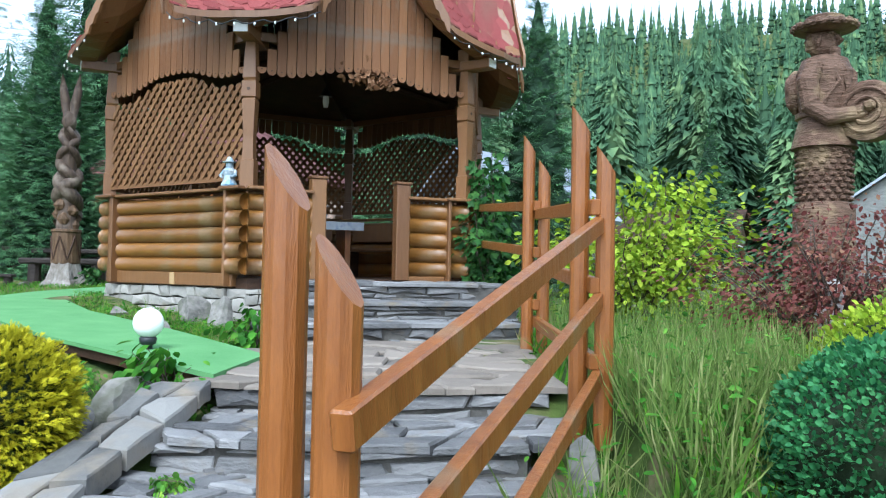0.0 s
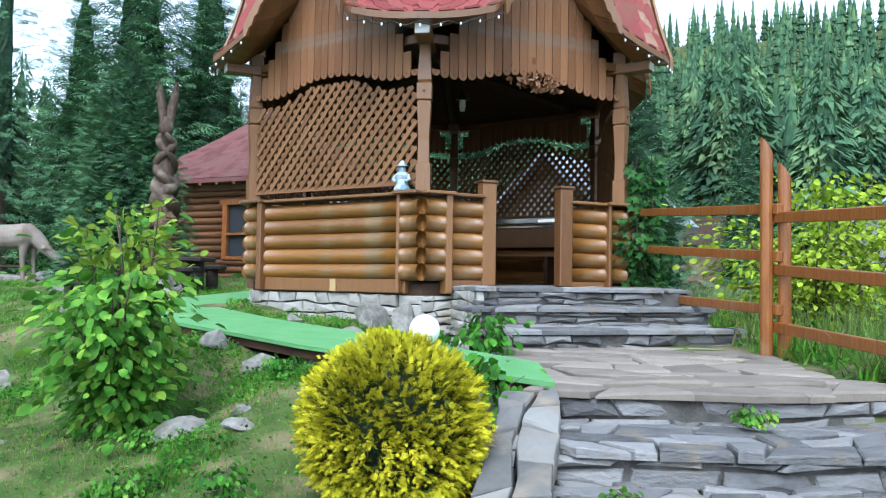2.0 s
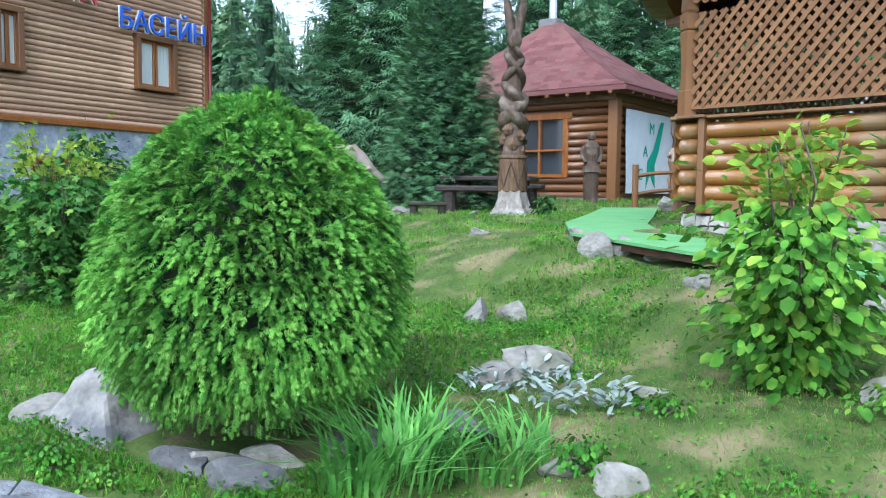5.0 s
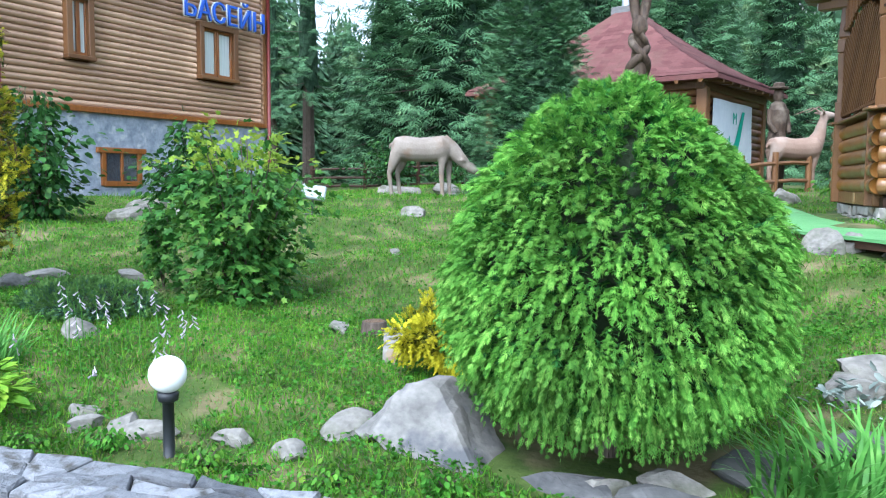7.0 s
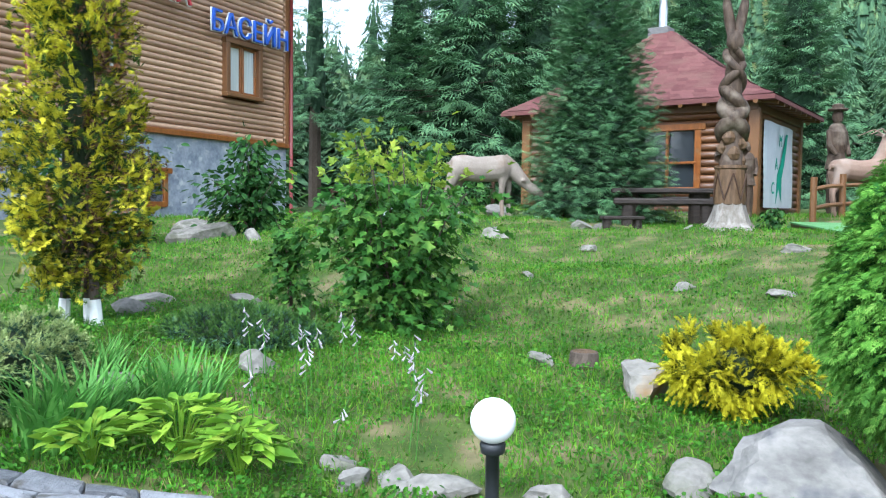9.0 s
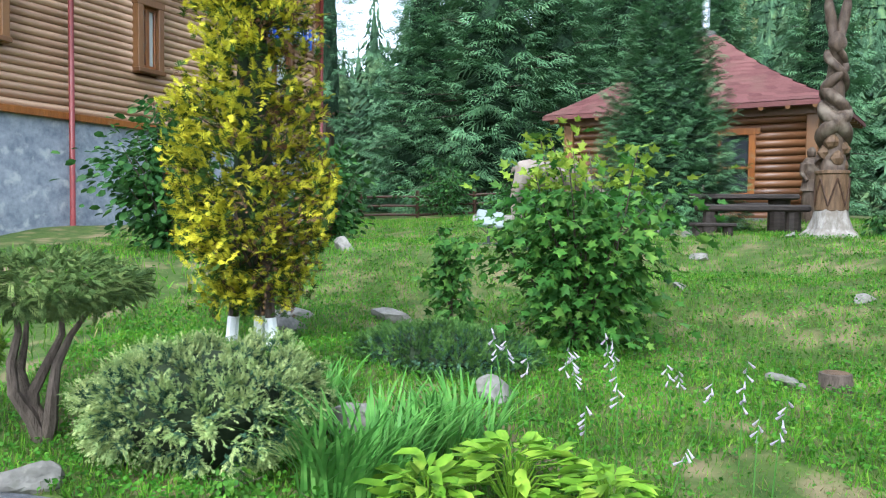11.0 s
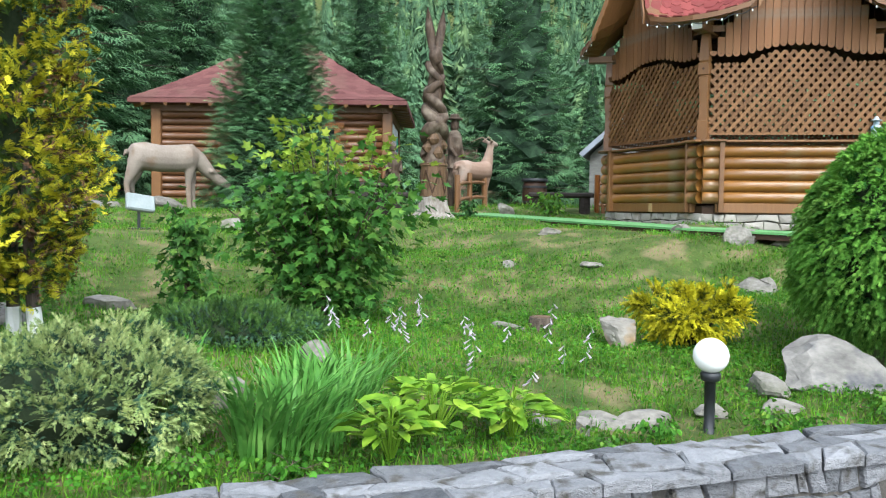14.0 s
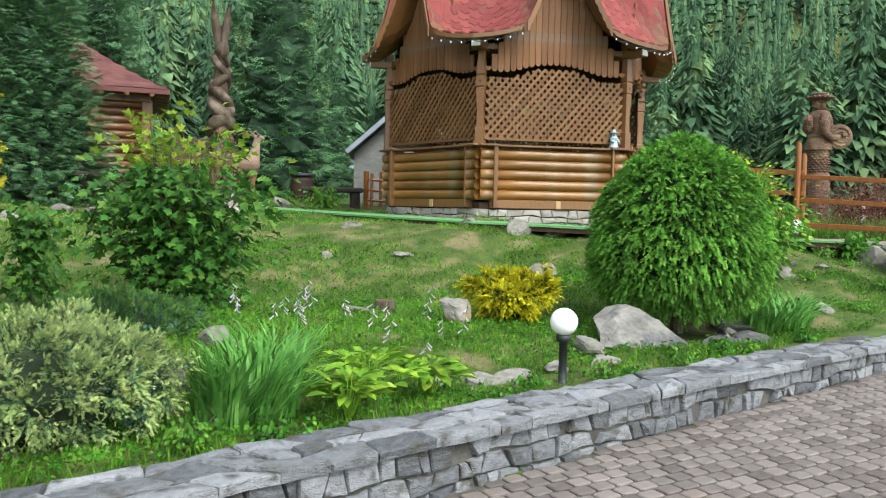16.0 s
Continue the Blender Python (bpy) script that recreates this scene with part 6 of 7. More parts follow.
def spruce_meshes(h, r0, whorls, per, seed, mt, skirt=0.12, droop=0.25, twig=1.0, ragged=0.25, shape_pow=0.85, fill=0.6):
    rg = np.random.default_rng(seed)
    P, D, N, S = [], [], [], []
    bg = Geo()
    bg.tube([(0, 0, -0.3), (0, 0, h * 0.5), (0, 0, h)], [h * 0.016 + 0.03, h * 0.010 + 0.015, 0.012], 8)
    for k in range(whorls):
        w = k / (whorls - 1)
        z0 = h * (skirt + (1 - skirt) * w * 0.985)
        ln0 = r0 * (1 - w) ** shape_pow + 0.10
        m = max(4, int(per * (0.4 + 0.6 * (1 - w))))
        for q in range(m):
            a = 2 * math.pi * (q + rg.random()) / m + k
            ln = ln0 * rg.uniform(1 - ragged, 1.05)
            z = z0 + rg.uniform(-0.9, 0.9) * h / whorls
            rise = 0.55 * w - droop * (1 - w)
            tip = np.array([math.cos(a) * ln, math.sin(a) * ln, z + ln * rise])
            base = np.array([0, 0, z])
            cnt = max(3, int(ln / (0.165 * twig)))
            for j in range(cnt):
                s = (j + 0.7 + 0.3 * rg.random()) / cnt
                if s < 0.25 and cnt > 5:
                    continue
                p = base + (tip - base) * s + np.array([0, 0, -0.15 * ln * math.sin(s * 3.1)])
                d = tip - base
                d = d / np.linalg.norm(d)
                for side in ((-1, 1) if s < 0.95 else (0,)):
                    dd = d + side * 0.75 * np.array([-math.sin(a), math.cos(a), 0]) + np.array([0, 0, rg.uniform(-0.6, 0.45)])
                    P.append(p)
                    D.append(dd)
                    N.append([rg.normal() * 0.45, rg.normal() * 0.45, 1])
                    S.append((0.34 * twig * (0.6 + 0.55 * (1 - s * 0.5)) * rg.uniform(0.8, 1.25)) * min(1, 0.45 + ln0 / r0))
            if k % 2 == 0 and q % 2 == 0:
                bg.tube([base, tuple((base + tip) / 2), tuple(tip)], [0.012 * twig, 0.008 * twig, 0.003], 4, False)
    ob = scatter("crown", TWIG, P, D, N, S, 1.0, mt)
    crown = ob.data
    bpy.data.objects.remove(ob)
    trunk = bg.mesh("trunk")
    trunk.materials.append(M_BARK)
    # Ragged dark shell added to stand for shade deep in the crown.
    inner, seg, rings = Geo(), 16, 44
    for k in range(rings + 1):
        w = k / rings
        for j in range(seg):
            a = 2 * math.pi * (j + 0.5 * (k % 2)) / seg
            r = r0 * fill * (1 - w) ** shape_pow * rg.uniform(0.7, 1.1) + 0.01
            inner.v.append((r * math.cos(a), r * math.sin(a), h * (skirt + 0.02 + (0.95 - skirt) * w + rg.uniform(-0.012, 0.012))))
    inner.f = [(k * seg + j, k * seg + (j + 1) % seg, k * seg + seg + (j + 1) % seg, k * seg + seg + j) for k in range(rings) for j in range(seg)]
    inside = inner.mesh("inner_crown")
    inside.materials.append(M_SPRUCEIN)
    return trunk, crown, inside


SPRUCE_KINDS = {
    "near": spruce_meshes(5.4, 1.55, 68, 24, 1, L_SPRUCEB, 0.02, 0.10, 0.70, 0.16, 0.64, 0.74),
    "mid": spruce_meshes(8.0, 2.0, 42, 12, 2, L_SPRUCEB, 0.04, 0.16, 1.1, 0.3, 0.85),
    "tall": spruce_meshes(16.0, 3.3, 50, 11, 3, L_SPRUCE, 0.05, 0.3, 2.3, 0.35, 0.8, 0.42),
    "dark": spruce_meshes(14.0, 3.6, 50, 11, 4, L_SPRUCE, 0.04, 0.35, 2.3, 0.35, 0.75, 0.42),
    "bare": spruce_meshes(17.0, 2.8, 30, 7, 5, L_SPRUCE, 0.22, 0.3, 1.3, 0.45, 0.75, 0.16),
}


def spruce(kind, x, y, s, yaw, label, z=None):
    t = thing("spruce", pose(x, y, ground_z(x, y) if z is None else z, 0, 0, yaw) @ Matrix.Diagonal((s, s, s, 1)), label, "spruce", "spruces")
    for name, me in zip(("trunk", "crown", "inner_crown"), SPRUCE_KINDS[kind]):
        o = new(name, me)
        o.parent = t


spruce("near", -8.75, 17.6, 1.0, 0, "dense blue-green young spruce beside the log cabin", 1.2)
spruce("mid", -0.15, 22.0, 1.28, 40, "tall light green spruce behind the carved totem")
spruce("mid", 1.7, 14.6, 0.72, 70, "green spruce behind the gazebo")
rt = random.Random(77)
for x, y, k, s in ((-13.2, 30, "dark", 1.0), (-11.0, 32, "tall", 0.9), (-15.8, 31, "dark", 0.85), (-20.5, 34, "bare", 1.0), (-8.0, 34, "tall", 1.0), (-4.5, 36, "dark", 0.9), (-1.0, 33, "tall", 0.85),
                   (3.5, 27, "mid", 1.0), (11.5, 34, "mid", 0.9), (24, 34, "mid", 1.0), (29, 26, "mid", 0.9),
                   (-24, 38, "bare", 0.8), (-28, 36, "mid", 0.9), (-18, 40, "bare", 0.75), (-14, 41, "tall", 1.1), (-9, 43, "dark", 1.1), (-3, 44, "tall", 1.0), (-34, 42, "mid", 1.1)):
    spruce(k, x, y, s * rt.uniform(0.95, 1.08), rt.uniform(0, 360), "tall dark spruce at the edge of the garden" if k != "bare" else "tall spruce with thin open branches")


# ---- wooded hillside ----
def conifer_shape(rg, tiers, n):
    """Ragged tiers of short drooping boughs on a unit-high cone."""
    tv, tf = [], []
    for k in range(tiers):
        w = k / tiers
        m = max(4, int(n * (1 - 0.6 * w)))
        for j in range(m):
            a = 2 * math.pi * (j + rg.random()) / m
            rr = (0.19 * (1 - w) ** 0.85 + 0.010) * rg.uniform(0.6, 1.12)
            z = 0.03 + 0.95 * w + rg.uniform(-0.6, 0.6) / tiers
            sl, r0, o = rg.uniform(0.10, 0.26), rg.uniform(0.45, 0.75), len(tv)
            tv += [(rr * math.cos(a), rr * math.sin(a), z - 0.035 * (1 - w)), (rr * r0 * math.cos(a - sl), rr * r0 * math.sin(a - sl), z + rg.uniform(0.0, 0.035)), (rr * r0 * math.cos(a + sl), rr * r0 * math.sin(a + sl), z + rg.uniform(0.0, 0.035))]
            tf.append((o, o + 1, o + 2))
    for k in range(6):
        w = k / 6
        for j in range(7):
            a0, a1, r, o = 2 * math.pi * j / 7 + k, 2 * math.pi * (j + 1) / 7 + k, 0.10 * (1 - w) ** 0.85, len(tv)
            tv += [(r * math.cos(a0), r * math.sin(a0), w * 0.95), (r * math.cos(a1), r * math.sin(a1), w * 0.95), (0, 0, min(0.93, w * 0.95 + 0.26))]
            tf.append((o, o + 1, o + 2))
    o = len(tv)
    tv += [(0.010, 0, 0.92), (-0.007, 0.010, 0.92), (0, 0, 1.0)]
    tf.append((o, o + 1, o + 2))
    return np.array(tv), tf


def broadleaf_shape(rg, n):
    """A rounded, uneven crown of leaf clumps on a unit-high tree."""
    d = unit(rg, n)
    lump = np.array([1 + 0.35 * noise.noise(Vector(q) * 2.4) for q in d])
    c = d * [0.27, 0.27, 0.40] * (lump * rg.uniform(0.72, 1.05, n))[:, None] + [0, 0, 0.56]
    tv = (c[:, None, :] + rg.normal(size=(n, 3, 3)) * 0.024).reshape(-1, 3)
    return tv, [(3 * i, 3 * i + 1, 3 * i + 2) for i in range(n)]


def far_forest():
    rg = np.random.default_rng(9)
    near = [conifer_shape(rg, 46, 28) for _ in range(3)]
    middle = [conifer_shape(rg, 24, 14) for _ in range(3)]
    far = [conifer_shape(rg, 11, 9) for _ in range(3)]
    broad = [broadleaf_shape(rg, 1000) for _ in range(2)]
    woods = ("far_woods", "far_broadleaf_woods")
    V, F = {k: [] for k in woods}, {k: [] for k in woods}
    count = {k: 0 for k in woods}
    for k in range(5600):
        ang, dd = radians(rg.uniform(-52, 98)), 50 + 290 * rg.random() ** 1.05
        x, y = -6 + dd * math.sin(ang), 2 + dd * math.cos(ang)
        leafy = 80 < dd < 200 and noise.noise(Vector((x * 0.03, y * 0.03, 4))) > 0.18 and rg.random() < 0.30
        kind = "far_broadleaf_woods" if leafy else "far_woods"
        tv, tf = (broad[k % 2] if leafy else (near if dd < 68 else middle if dd < 150 else far)[k % 3])
        h = rg.uniform(7, 12) if leafy else rg.uniform(8, 19)
        a = rg.uniform(0, 6.28)
        c, s = math.cos(a), math.sin(a)
        w = h * rg.uniform(0.9, 1.35)
        V[kind].append(np.stack([(tv[:, 0] * c - tv[:, 1] * s) * w + x, (tv[:, 0] * s + tv[:, 1] * c) * w + y, tv[:, 2] * h + ground_z(x, y) - 0.5], 1))
        F[kind].append(np.array(tf) + count[kind])
        count[kind] += len(tv)
    for kind, mt, label in (("far_woods", L_FAR, "wooded hillside of dark conifers beyond the garden"), ("far_broadleaf_woods", L_FARLEAF, "pale green broadleaf trees among the hillside conifers")):
        v, f = np.concatenate(V[kind]), np.concatenate(F[kind])
        me = bpy.data.meshes.new(kind)
        me.vertices.add(len(v))
        me.vertices.foreach_set("co", v.astype(np.float32).ravel())
        me.loops.add(f.size)
        me.loops.foreach_set("vertex_index", f.astype(np.int32).ravel())
        me.polygons.add(len(f))
        me.polygons.foreach_set("loop_start", np.arange(0, f.size, 3, dtype=np.int32))
        me.update(calc_edges=True)
        tagged(part(kind, me, mt), label, "woods", "", "stuff")


L_FARLEAF = leaf_material("far_broadleaf", (0.07, 0.16, 0.05), (0.14, 0.27, 0.08), (0.24, 0.38, 0.12), 0.8, 0.2, 0.08)
far_forest()


# ---- lawn ----
def free_spot(x, y):
    if y < wall_y(x) + (0.52 if x < -4.3 else 0.24) and x < -1.3:
        return False
    if math.hypot(x - GC[0], y - GC[1]) < GR + 0.05 or (-1.72 < x < right_edge(y) + 0.08 and y < 9 and y > 1.9):
        return False
    if math.hypot(x + 7.03, y - 4.8) < 0.72:
        return False
    for (xa, ya, _), (xb, yb, _) in zip(CARPET[:-1], CARPET[1:]):
        t = max(0, min(1, ((x - xa) * (xb - xa) + (y - ya) * (yb - ya)) / ((xb - xa) ** 2 + (yb - ya) ** 2)))
        if math.hypot(x - xa - t * (xb - xa), y - ya - t * (yb - ya)) < 0.55:
            return False
    return True


def lawn():
    rg = np.random.default_rng(15)
    sets = {"grass": [], "dry": [], "weed": []}
    for (x0, x1, y0, y1, dens, hh) in ((-6.5, -1.3, 2.6, 3.8, 3600, 0.045), (-14.5, -6.0, 3.8, 7.5, 2700, 0.055), (-6.0, -1.3, 3.8, 8.0, 3600, 0.045), (-15, -2, 7.5, 11, 1500, 0.055), (-19, -2.5, 11, 17, 620, 0.065), (-19, 2, 17, 26, 170, 0.10), (0.5, 7, 2, 10, 260, 0.16), (-19, -14.5, 5, 11, 90, 0.12)):
        n = int((x1 - x0) * (y1 - y0) * dens)
        for x, y in zip(rg.uniform(x0, x1, n), rg.uniform(y0, y1, n)):
            if not free_spot(x, y):
                continue
            q = noise.noise(Vector((x * 0.55, y * 0.55, 7))) + 0.5 * noise.noise(Vector((x * 1.7, y * 1.7, 3)))
            bare = q > (0.24 if x > -6 or y > 8 else 0.42) or (x > -6 and y < 7 and x < -1.4 and q > -0.05)
            if bare and rg.random() < 0.2:
                continue
            z = ground_z(x, y)
            kind = "dry" if (bare and rg.random() < 0.5) or rg.random() < (0.08 if y < 7.5 else 0.14) else ("weed" if rg.random() < (0.34 if q < 0.05 else 0.2) else "grass")
            sets[kind].append((x, y, z, hh * rg.uniform(0.5, 1.4) * (0.6 if bare else 1)))
    for kind, mt, shape, wid in (("grass", L_GRASS, BLADE, 0.11), ("dry", L_DRY, BLADE, 0.09), ("weed", L_WEED, CLOVER, 1.0)):
        a = np.array(sets[kind])
        n = len(a)
        lean = rg.normal(size=(n, 3)) * (0.45 if kind == "grass" else 0.8)
        d = np.array([0, 0, 1.0]) + lean
        if kind == "weed":
            d = rg.normal(size=(n, 3)) * [1, 1, 0.3]
            p = a[:, :3] + np.stack([0 * a[:, 0], 0 * a[:, 0], 0.015 + 0.05 * rg.random(n)], 1)
            ob = scatter("clover", shape, p, d, np.array([0, 0, 1]) + 0.45 * rg.normal(size=(n, 3)), 0.014 + 0.22 * a[:, 3], wid, mt)
        else:
            d[:, 2] = np.abs(d[:, 2]) + 0.2
            ob = scatter("grass" if kind == "grass" else "dry_grass", shape, a[:, :3] - [0, 0, 0.005], d, rg.normal(size=(n, 3)), a[:, 3] * 1.15, wid, mt)
        tagged(ob, {"grass": "short green lawn grass", "dry": "dry yellowish grass in worn patches", "weed": "clover and small broad-leaved weeds in the lawn"}[kind], "grass", "", "stuff")


lawn()


def meadow():
    rg = np.random.default_rng(16)
    P = []
    for (x0, x1, y0, y1, n) in ((0.95, 6.5, 2.3, 9.5, 9000), (0.9, 3.0, 1.7, 5.5, 7000), (0.9, 4.0, 1.7, 2.6, 2200), (0.2, 1.3, 1.75, 5.0, 1500), (2, 12, 9, 16, 2500), (-5, -2.2, 8.3, 9.6, 500)):
        for x, y in zip(rg.uniform(x0, x1, n), rg.uniform(y0, y1, n)):
            if free_spot(x, y) and noise.noise(Vector((x * 0.9, y * 0.9, 1))) > -0.25:
                P.append((x, y, ground_z(x, y), rg.uniform(0.15, 0.55) * (0.4 if x < -2 else 1)))
    a = np.array(P)
    n = len(a)
    d = np.array([0, 0, 1.0]) + 0.3 * rg.normal(size=(n, 3))
    tagged(scatter("tall_grass", BLADE, a[:, :3], d, rg.normal(size=(n, 3)), a[:, 3], 0.022, L_MEADOW), "tall wild grass behind the fence", "grass", "", "stuff")
    m = rg.choice(n, n // 2)
    b = a[m]
    p = b[:, :3] + rg.normal(size=(len(m), 3)) * [0.06, 0.06, 0] + np.stack([0 * b[:, 0], 0 * b[:, 0], b[:, 3] * rg.random(len(m)) * 0.8], 1)
    tagged(scatter("wild_herbs", LEAF, p, rg.normal(size=(len(m), 3)) * [1, 1, 0.4], np.array([0, 0, 1]) + 0.4 * rg.normal(size=(len(m), 3)), rg.uniform(0.03, 0.075, len(m)), 0.7, L_WEED), "leafy wild herbs among tall grass", "herbs", "", "stuff")


L_MEADOW = leaf_material("meadow_grass", (0.08, 0.14, 0.03), (0.19, 0.28, 0.06), (0.42, 0.41, 0.18), 0.6, 0.3)
meadow()

# ---- rocks ----
M_SLATE = material("dark_slate_rock", (0.06, 0.06, 0.063), (0.16, 0.157, 0.153), 0.8, 3, (1, 1, 2), 0.8, 22)


def rock(x, y, sx, sy, sz, seed, label="pale grey garden rock half sunk in the grass", mt=None):
    g = Geo().chisel((0, 0, 0), (sx * 0.86, sy * 0.86, sz * 0.8), seed, 3, 9)
    z = ground_z(x, y) + sz * 0.10
    return solo("rock", g, mt or M_ROCK, pose(x, y, z, 0, 0, seed * 47), label, "rock", "garden rocks")


bo = Geo().chisel((0, 0, 0), (0.57, 0.35, 0.29), 12, 4, 13, 0.09)
bo.v = [(x, y, z * (0.82 + 0.45 * max(-0.6, min(0.5, x + 0.1))) - (0.05 if z > 0 and x < -0.25 else 0)) for x, y, z in bo.v]
solo("boulder", bo, M_BOULDER, pose(-7.98, 4.70, 0.11, 0, 4, -42), "large pale limestone boulder beside the globe thuja", "boulder")
rb = Geo().chisel((0, 0, 0), (0.20, 0.15, 0.16), 5, 4, 14)
solo("rock", rb, M_ROCKB, pose(-8.58, 6.35, 0.28, 0, 0, 20), "pale rock with a rusty orange face", "rock", "garden rocks")
for k, (x, y, a, b, c) in enumerate(((-13.2, 7.85, .32, .16, .12), (-10.36, 13.6, .42, .25, .14), (-12.45, 8.7, .26, .16, .13), (-13.5, 8.4, .3, .2, .1), (-6.13, 7.25, .26, .16, .17), (-5.85, 7.3, .16, .14, .16), (-5.5, 5.75, .24, .17, .15), (-5.6, 5.45, .2, .2, .14),
                                     (-2.55, 6.5, .16, .1, .1), (-3.07, 4.75, .12, .09, .07), (-5.16, 8.35, .17, .14, .18), (-4.9, 8.4, .14, .11, .14), (-4.55, 8.15, .22, .14, .1), (-5.35, 9.1, .16, .12, .12), (-10.29, 4.93, .12, .09, .08), (-10.15, 4.72, .13, .08, .07), (-9.93, 4.85, .16, .1, .08), (-9.68, 4.72, .2, .1, .07),
                                     (-9.15, 4.75, .13, .1, .07), (-8.5, 4.9, .2, .12, .1), (-8.75, 4.55, .16, .1, .07), (-5.2, 4.25, .10, .08, .07), (-4.95, 4.1, .14, .1, .09), (-2.5, 6.0, .13, .1, .1), (-2.85, 6.1, .12, .1, .09), (-2.2, 5.75, .15, .1, .1), (-3.5, 5.05, .22, .14, .1), (-3.15, 5.1, .1, .08, .06), (-4.8, 5.3, .16, .1, .06),
                                     (-6.74, 4.4, .2, .15, .08), (-7.05, 4.3, .14, .1, .08), (-2.62, 8.3, .28, .2, .2), (-2.25, 8.1, .2, .16, .26), (-2.7, 7.6, .18, .14, .12), (-3.4, 8.35, .15, .12, .1), (-1.78, 4.55, .22, .2, .26), (-1.95, 4.2, .16, .14, .16), (-1.6, 5.3, .18, .14, .14), (-9.5, 19, .35, .25, .2), (-10.9, 18.6, .5, .3, .25), (-12.2, 19.3, .6, .3, .25), (-9.2, 17.3, .3, .2, .15),
                                     (-11.3, 6.2, .2, .12, .12), (-9.3, 7.0, .15, .1, .08), (-12.0, 5.65, .26, .16, .14), (-8.0, 9.2, .14, .1, .06), (-9.6, 9.8, .16, .1, .06), (-7.2, 8.6, .14, .1, .06), (-6.6, 10.4, .2, .12, .08), (-13.4, 4.6, .16, .12, .14), (-13.85, 4.62, .2, .12, .13), (-14.2, 4.9, .2, .15, .14), (-14.0, 4.3, .16, .12, .12), (-15.1, 13.0, .5, .35, .3), (-13.9, 12.2, .35, .2, .16), (-8.9, 12.6, .2, .14, .07), (0.72, 3.85, .1, .1, .2), (-16.2, 15.2, .6, .3, .25),
                                     (-9.0, 15.2, .35, .16, .14), (-8.6, 14.8, .2, .14, .1), (-3.9, 16.2, .3, .2, .25), (-7.35, 13.9, .14, .1, .1), (-4.35, 6.7, .14, .1, .08), (-3.3, 6.2, .16, .1, .1), (-3.7, 6.6, .13, .1, .1))):
    rock(x, y, a, b, c, k + 1.7)
for k, (x, y, a, b) in enumerate(((-7.2, 4.28, .26, .18), (-6.75, 4.12, .24, .2), (-6.3, 4.55, .3, .2), (-5.75, 4.75, .32, .2))):
    rock(x, y, a, b, 0.10, 80 + k, "flat dark slate rock under the thuja", M_SLATE)
st = Geo().lathe([(0.125, -0.08), (0.115, 0.03), (0.105, 0.11), (0.09, 0.115)], 14)
stump = thing("tree_stump", pose(-9.0, 6.95, ground_z(-9.0, 6.95)), "small sawn grey tree stump in the lawn", "stump")
part("bark", st, M_BARK, stump)
part("cut_face", Geo().lathe([(0.09, 0.112), (0.085, 0.119)], 14), M_CARVEDL, stump)

# ---- carved totem ----
totem = thing("totem", pose(-6.72, 14.08, 1.10), "tall dark carved wooden totem with entwined snakes and two ears", "totem")
g = Geo()
n = 20
for k, (z, r, fl) in enumerate(((-0.15, 0.50, 0.42), (0.04, 0.40, 0.36), (0.15, 0.31, 0.22), (0.32, 0.26, 0.1), (0.45, 0.235, 0.04))):
    for j in range(n):
        a = 2 * math.pi * j / n
        q = r * (1 + fl * math.sin(a * 5 + 0.6) * 0.6 + 0.05 * math.sin(a * 11))
        g.v.append((q * math.cos(a), q * math.sin(a), z))
g.f = [(k * n + j, k * n + (j + 1) % n, k * n + n + (j + 1) % n, k * n + n + j) for k in range(4) for j in range(n)]
part("root_foot", g, material("whitewashed_root", (0.16, 0.135, 0.11), (0.40, 0.37, 0.33), 0.85, 5, (3, 3, 1), 0.8, 25, spots=(0.2, 0.17, 0.14), spot_scale=5), totem, "whitewashed flared root foot")
band = part("carved_band", Geo().lathe([(0.225, 0.42), (0.245, 0.44), (0.235, 0.98), (0.255, 1.0), (0.25, 1.04), (0.2, 1.05)], 18), M_CARVEDL, totem, "zigzag-carved band")
for j in range(6):
    for s in (-1, 1):
        a0 = 2 * math.pi * j / 6
        a1 = a0 + s * 2 * math.pi / 12
        part("groove", Geo().tube([(0.242 * math.cos(a0 + (a1 - a0) * q), 0.242 * math.sin(a0 + (a1 - a0) * q), 0.5 + 0.42 * q) for q in (0, 0.25, 0.5, 0.75, 1)], 0.014, 5), M_DARKW, band)
core = Geo()
rc = random.Random(2)
core.tube([(0, 0, 1.0), (0.01, 0, 1.6), (-0.01, 0, 2.3), (0, 0, 2.95)], [0.185, 0.15, 0.14, 0.08], 14)
part("trunk", core, M_CARVED, totem, smooth=True)
for ph, z0, turns, rr, th in ((0.0, 1.25, 2.3, 0.16, 0.115), (3.14, 1.15, -2.1, 0.165, 0.11), (1.6, 1.7, -1.5, 0.15, 0.09)):
    pts, rad = [], []
    m = 44
    for q in range(m + 1):
        w = q / m
        a = ph + turns * 2 * math.pi * w
        z = z0 + (2.85 - z0) * w
        pts.append((math.cos(a) * rr * (1 - 0.3 * w), math.sin(a) * rr * (1 - 0.3 * w), z))
        rad.append(th * (0.6 + 0.5 * math.sin(math.pi * min(1, w * 1.1 + 0.15))))
    part("snake", Geo().tube(pts, rad, 9), M_CARVED, totem, "carved entwined snake", True)
for k in range(10):
    a = k * 2.4
    part("carved_facet", Geo().blob((math.cos(a) * 0.13, math.sin(a) * 0.13, 1.12 + 0.05 * k), (0.1, 0.1, 0.13), 0.25, 2, k, 1.5, 0.6), M_CARVEDL, totem)
part("head", Geo().blob((0, -0.02, 2.98), (0.12, 0.13, 0.17), 0.2, 3, 4, 1.8), M_CARVED, totem, smooth=True)
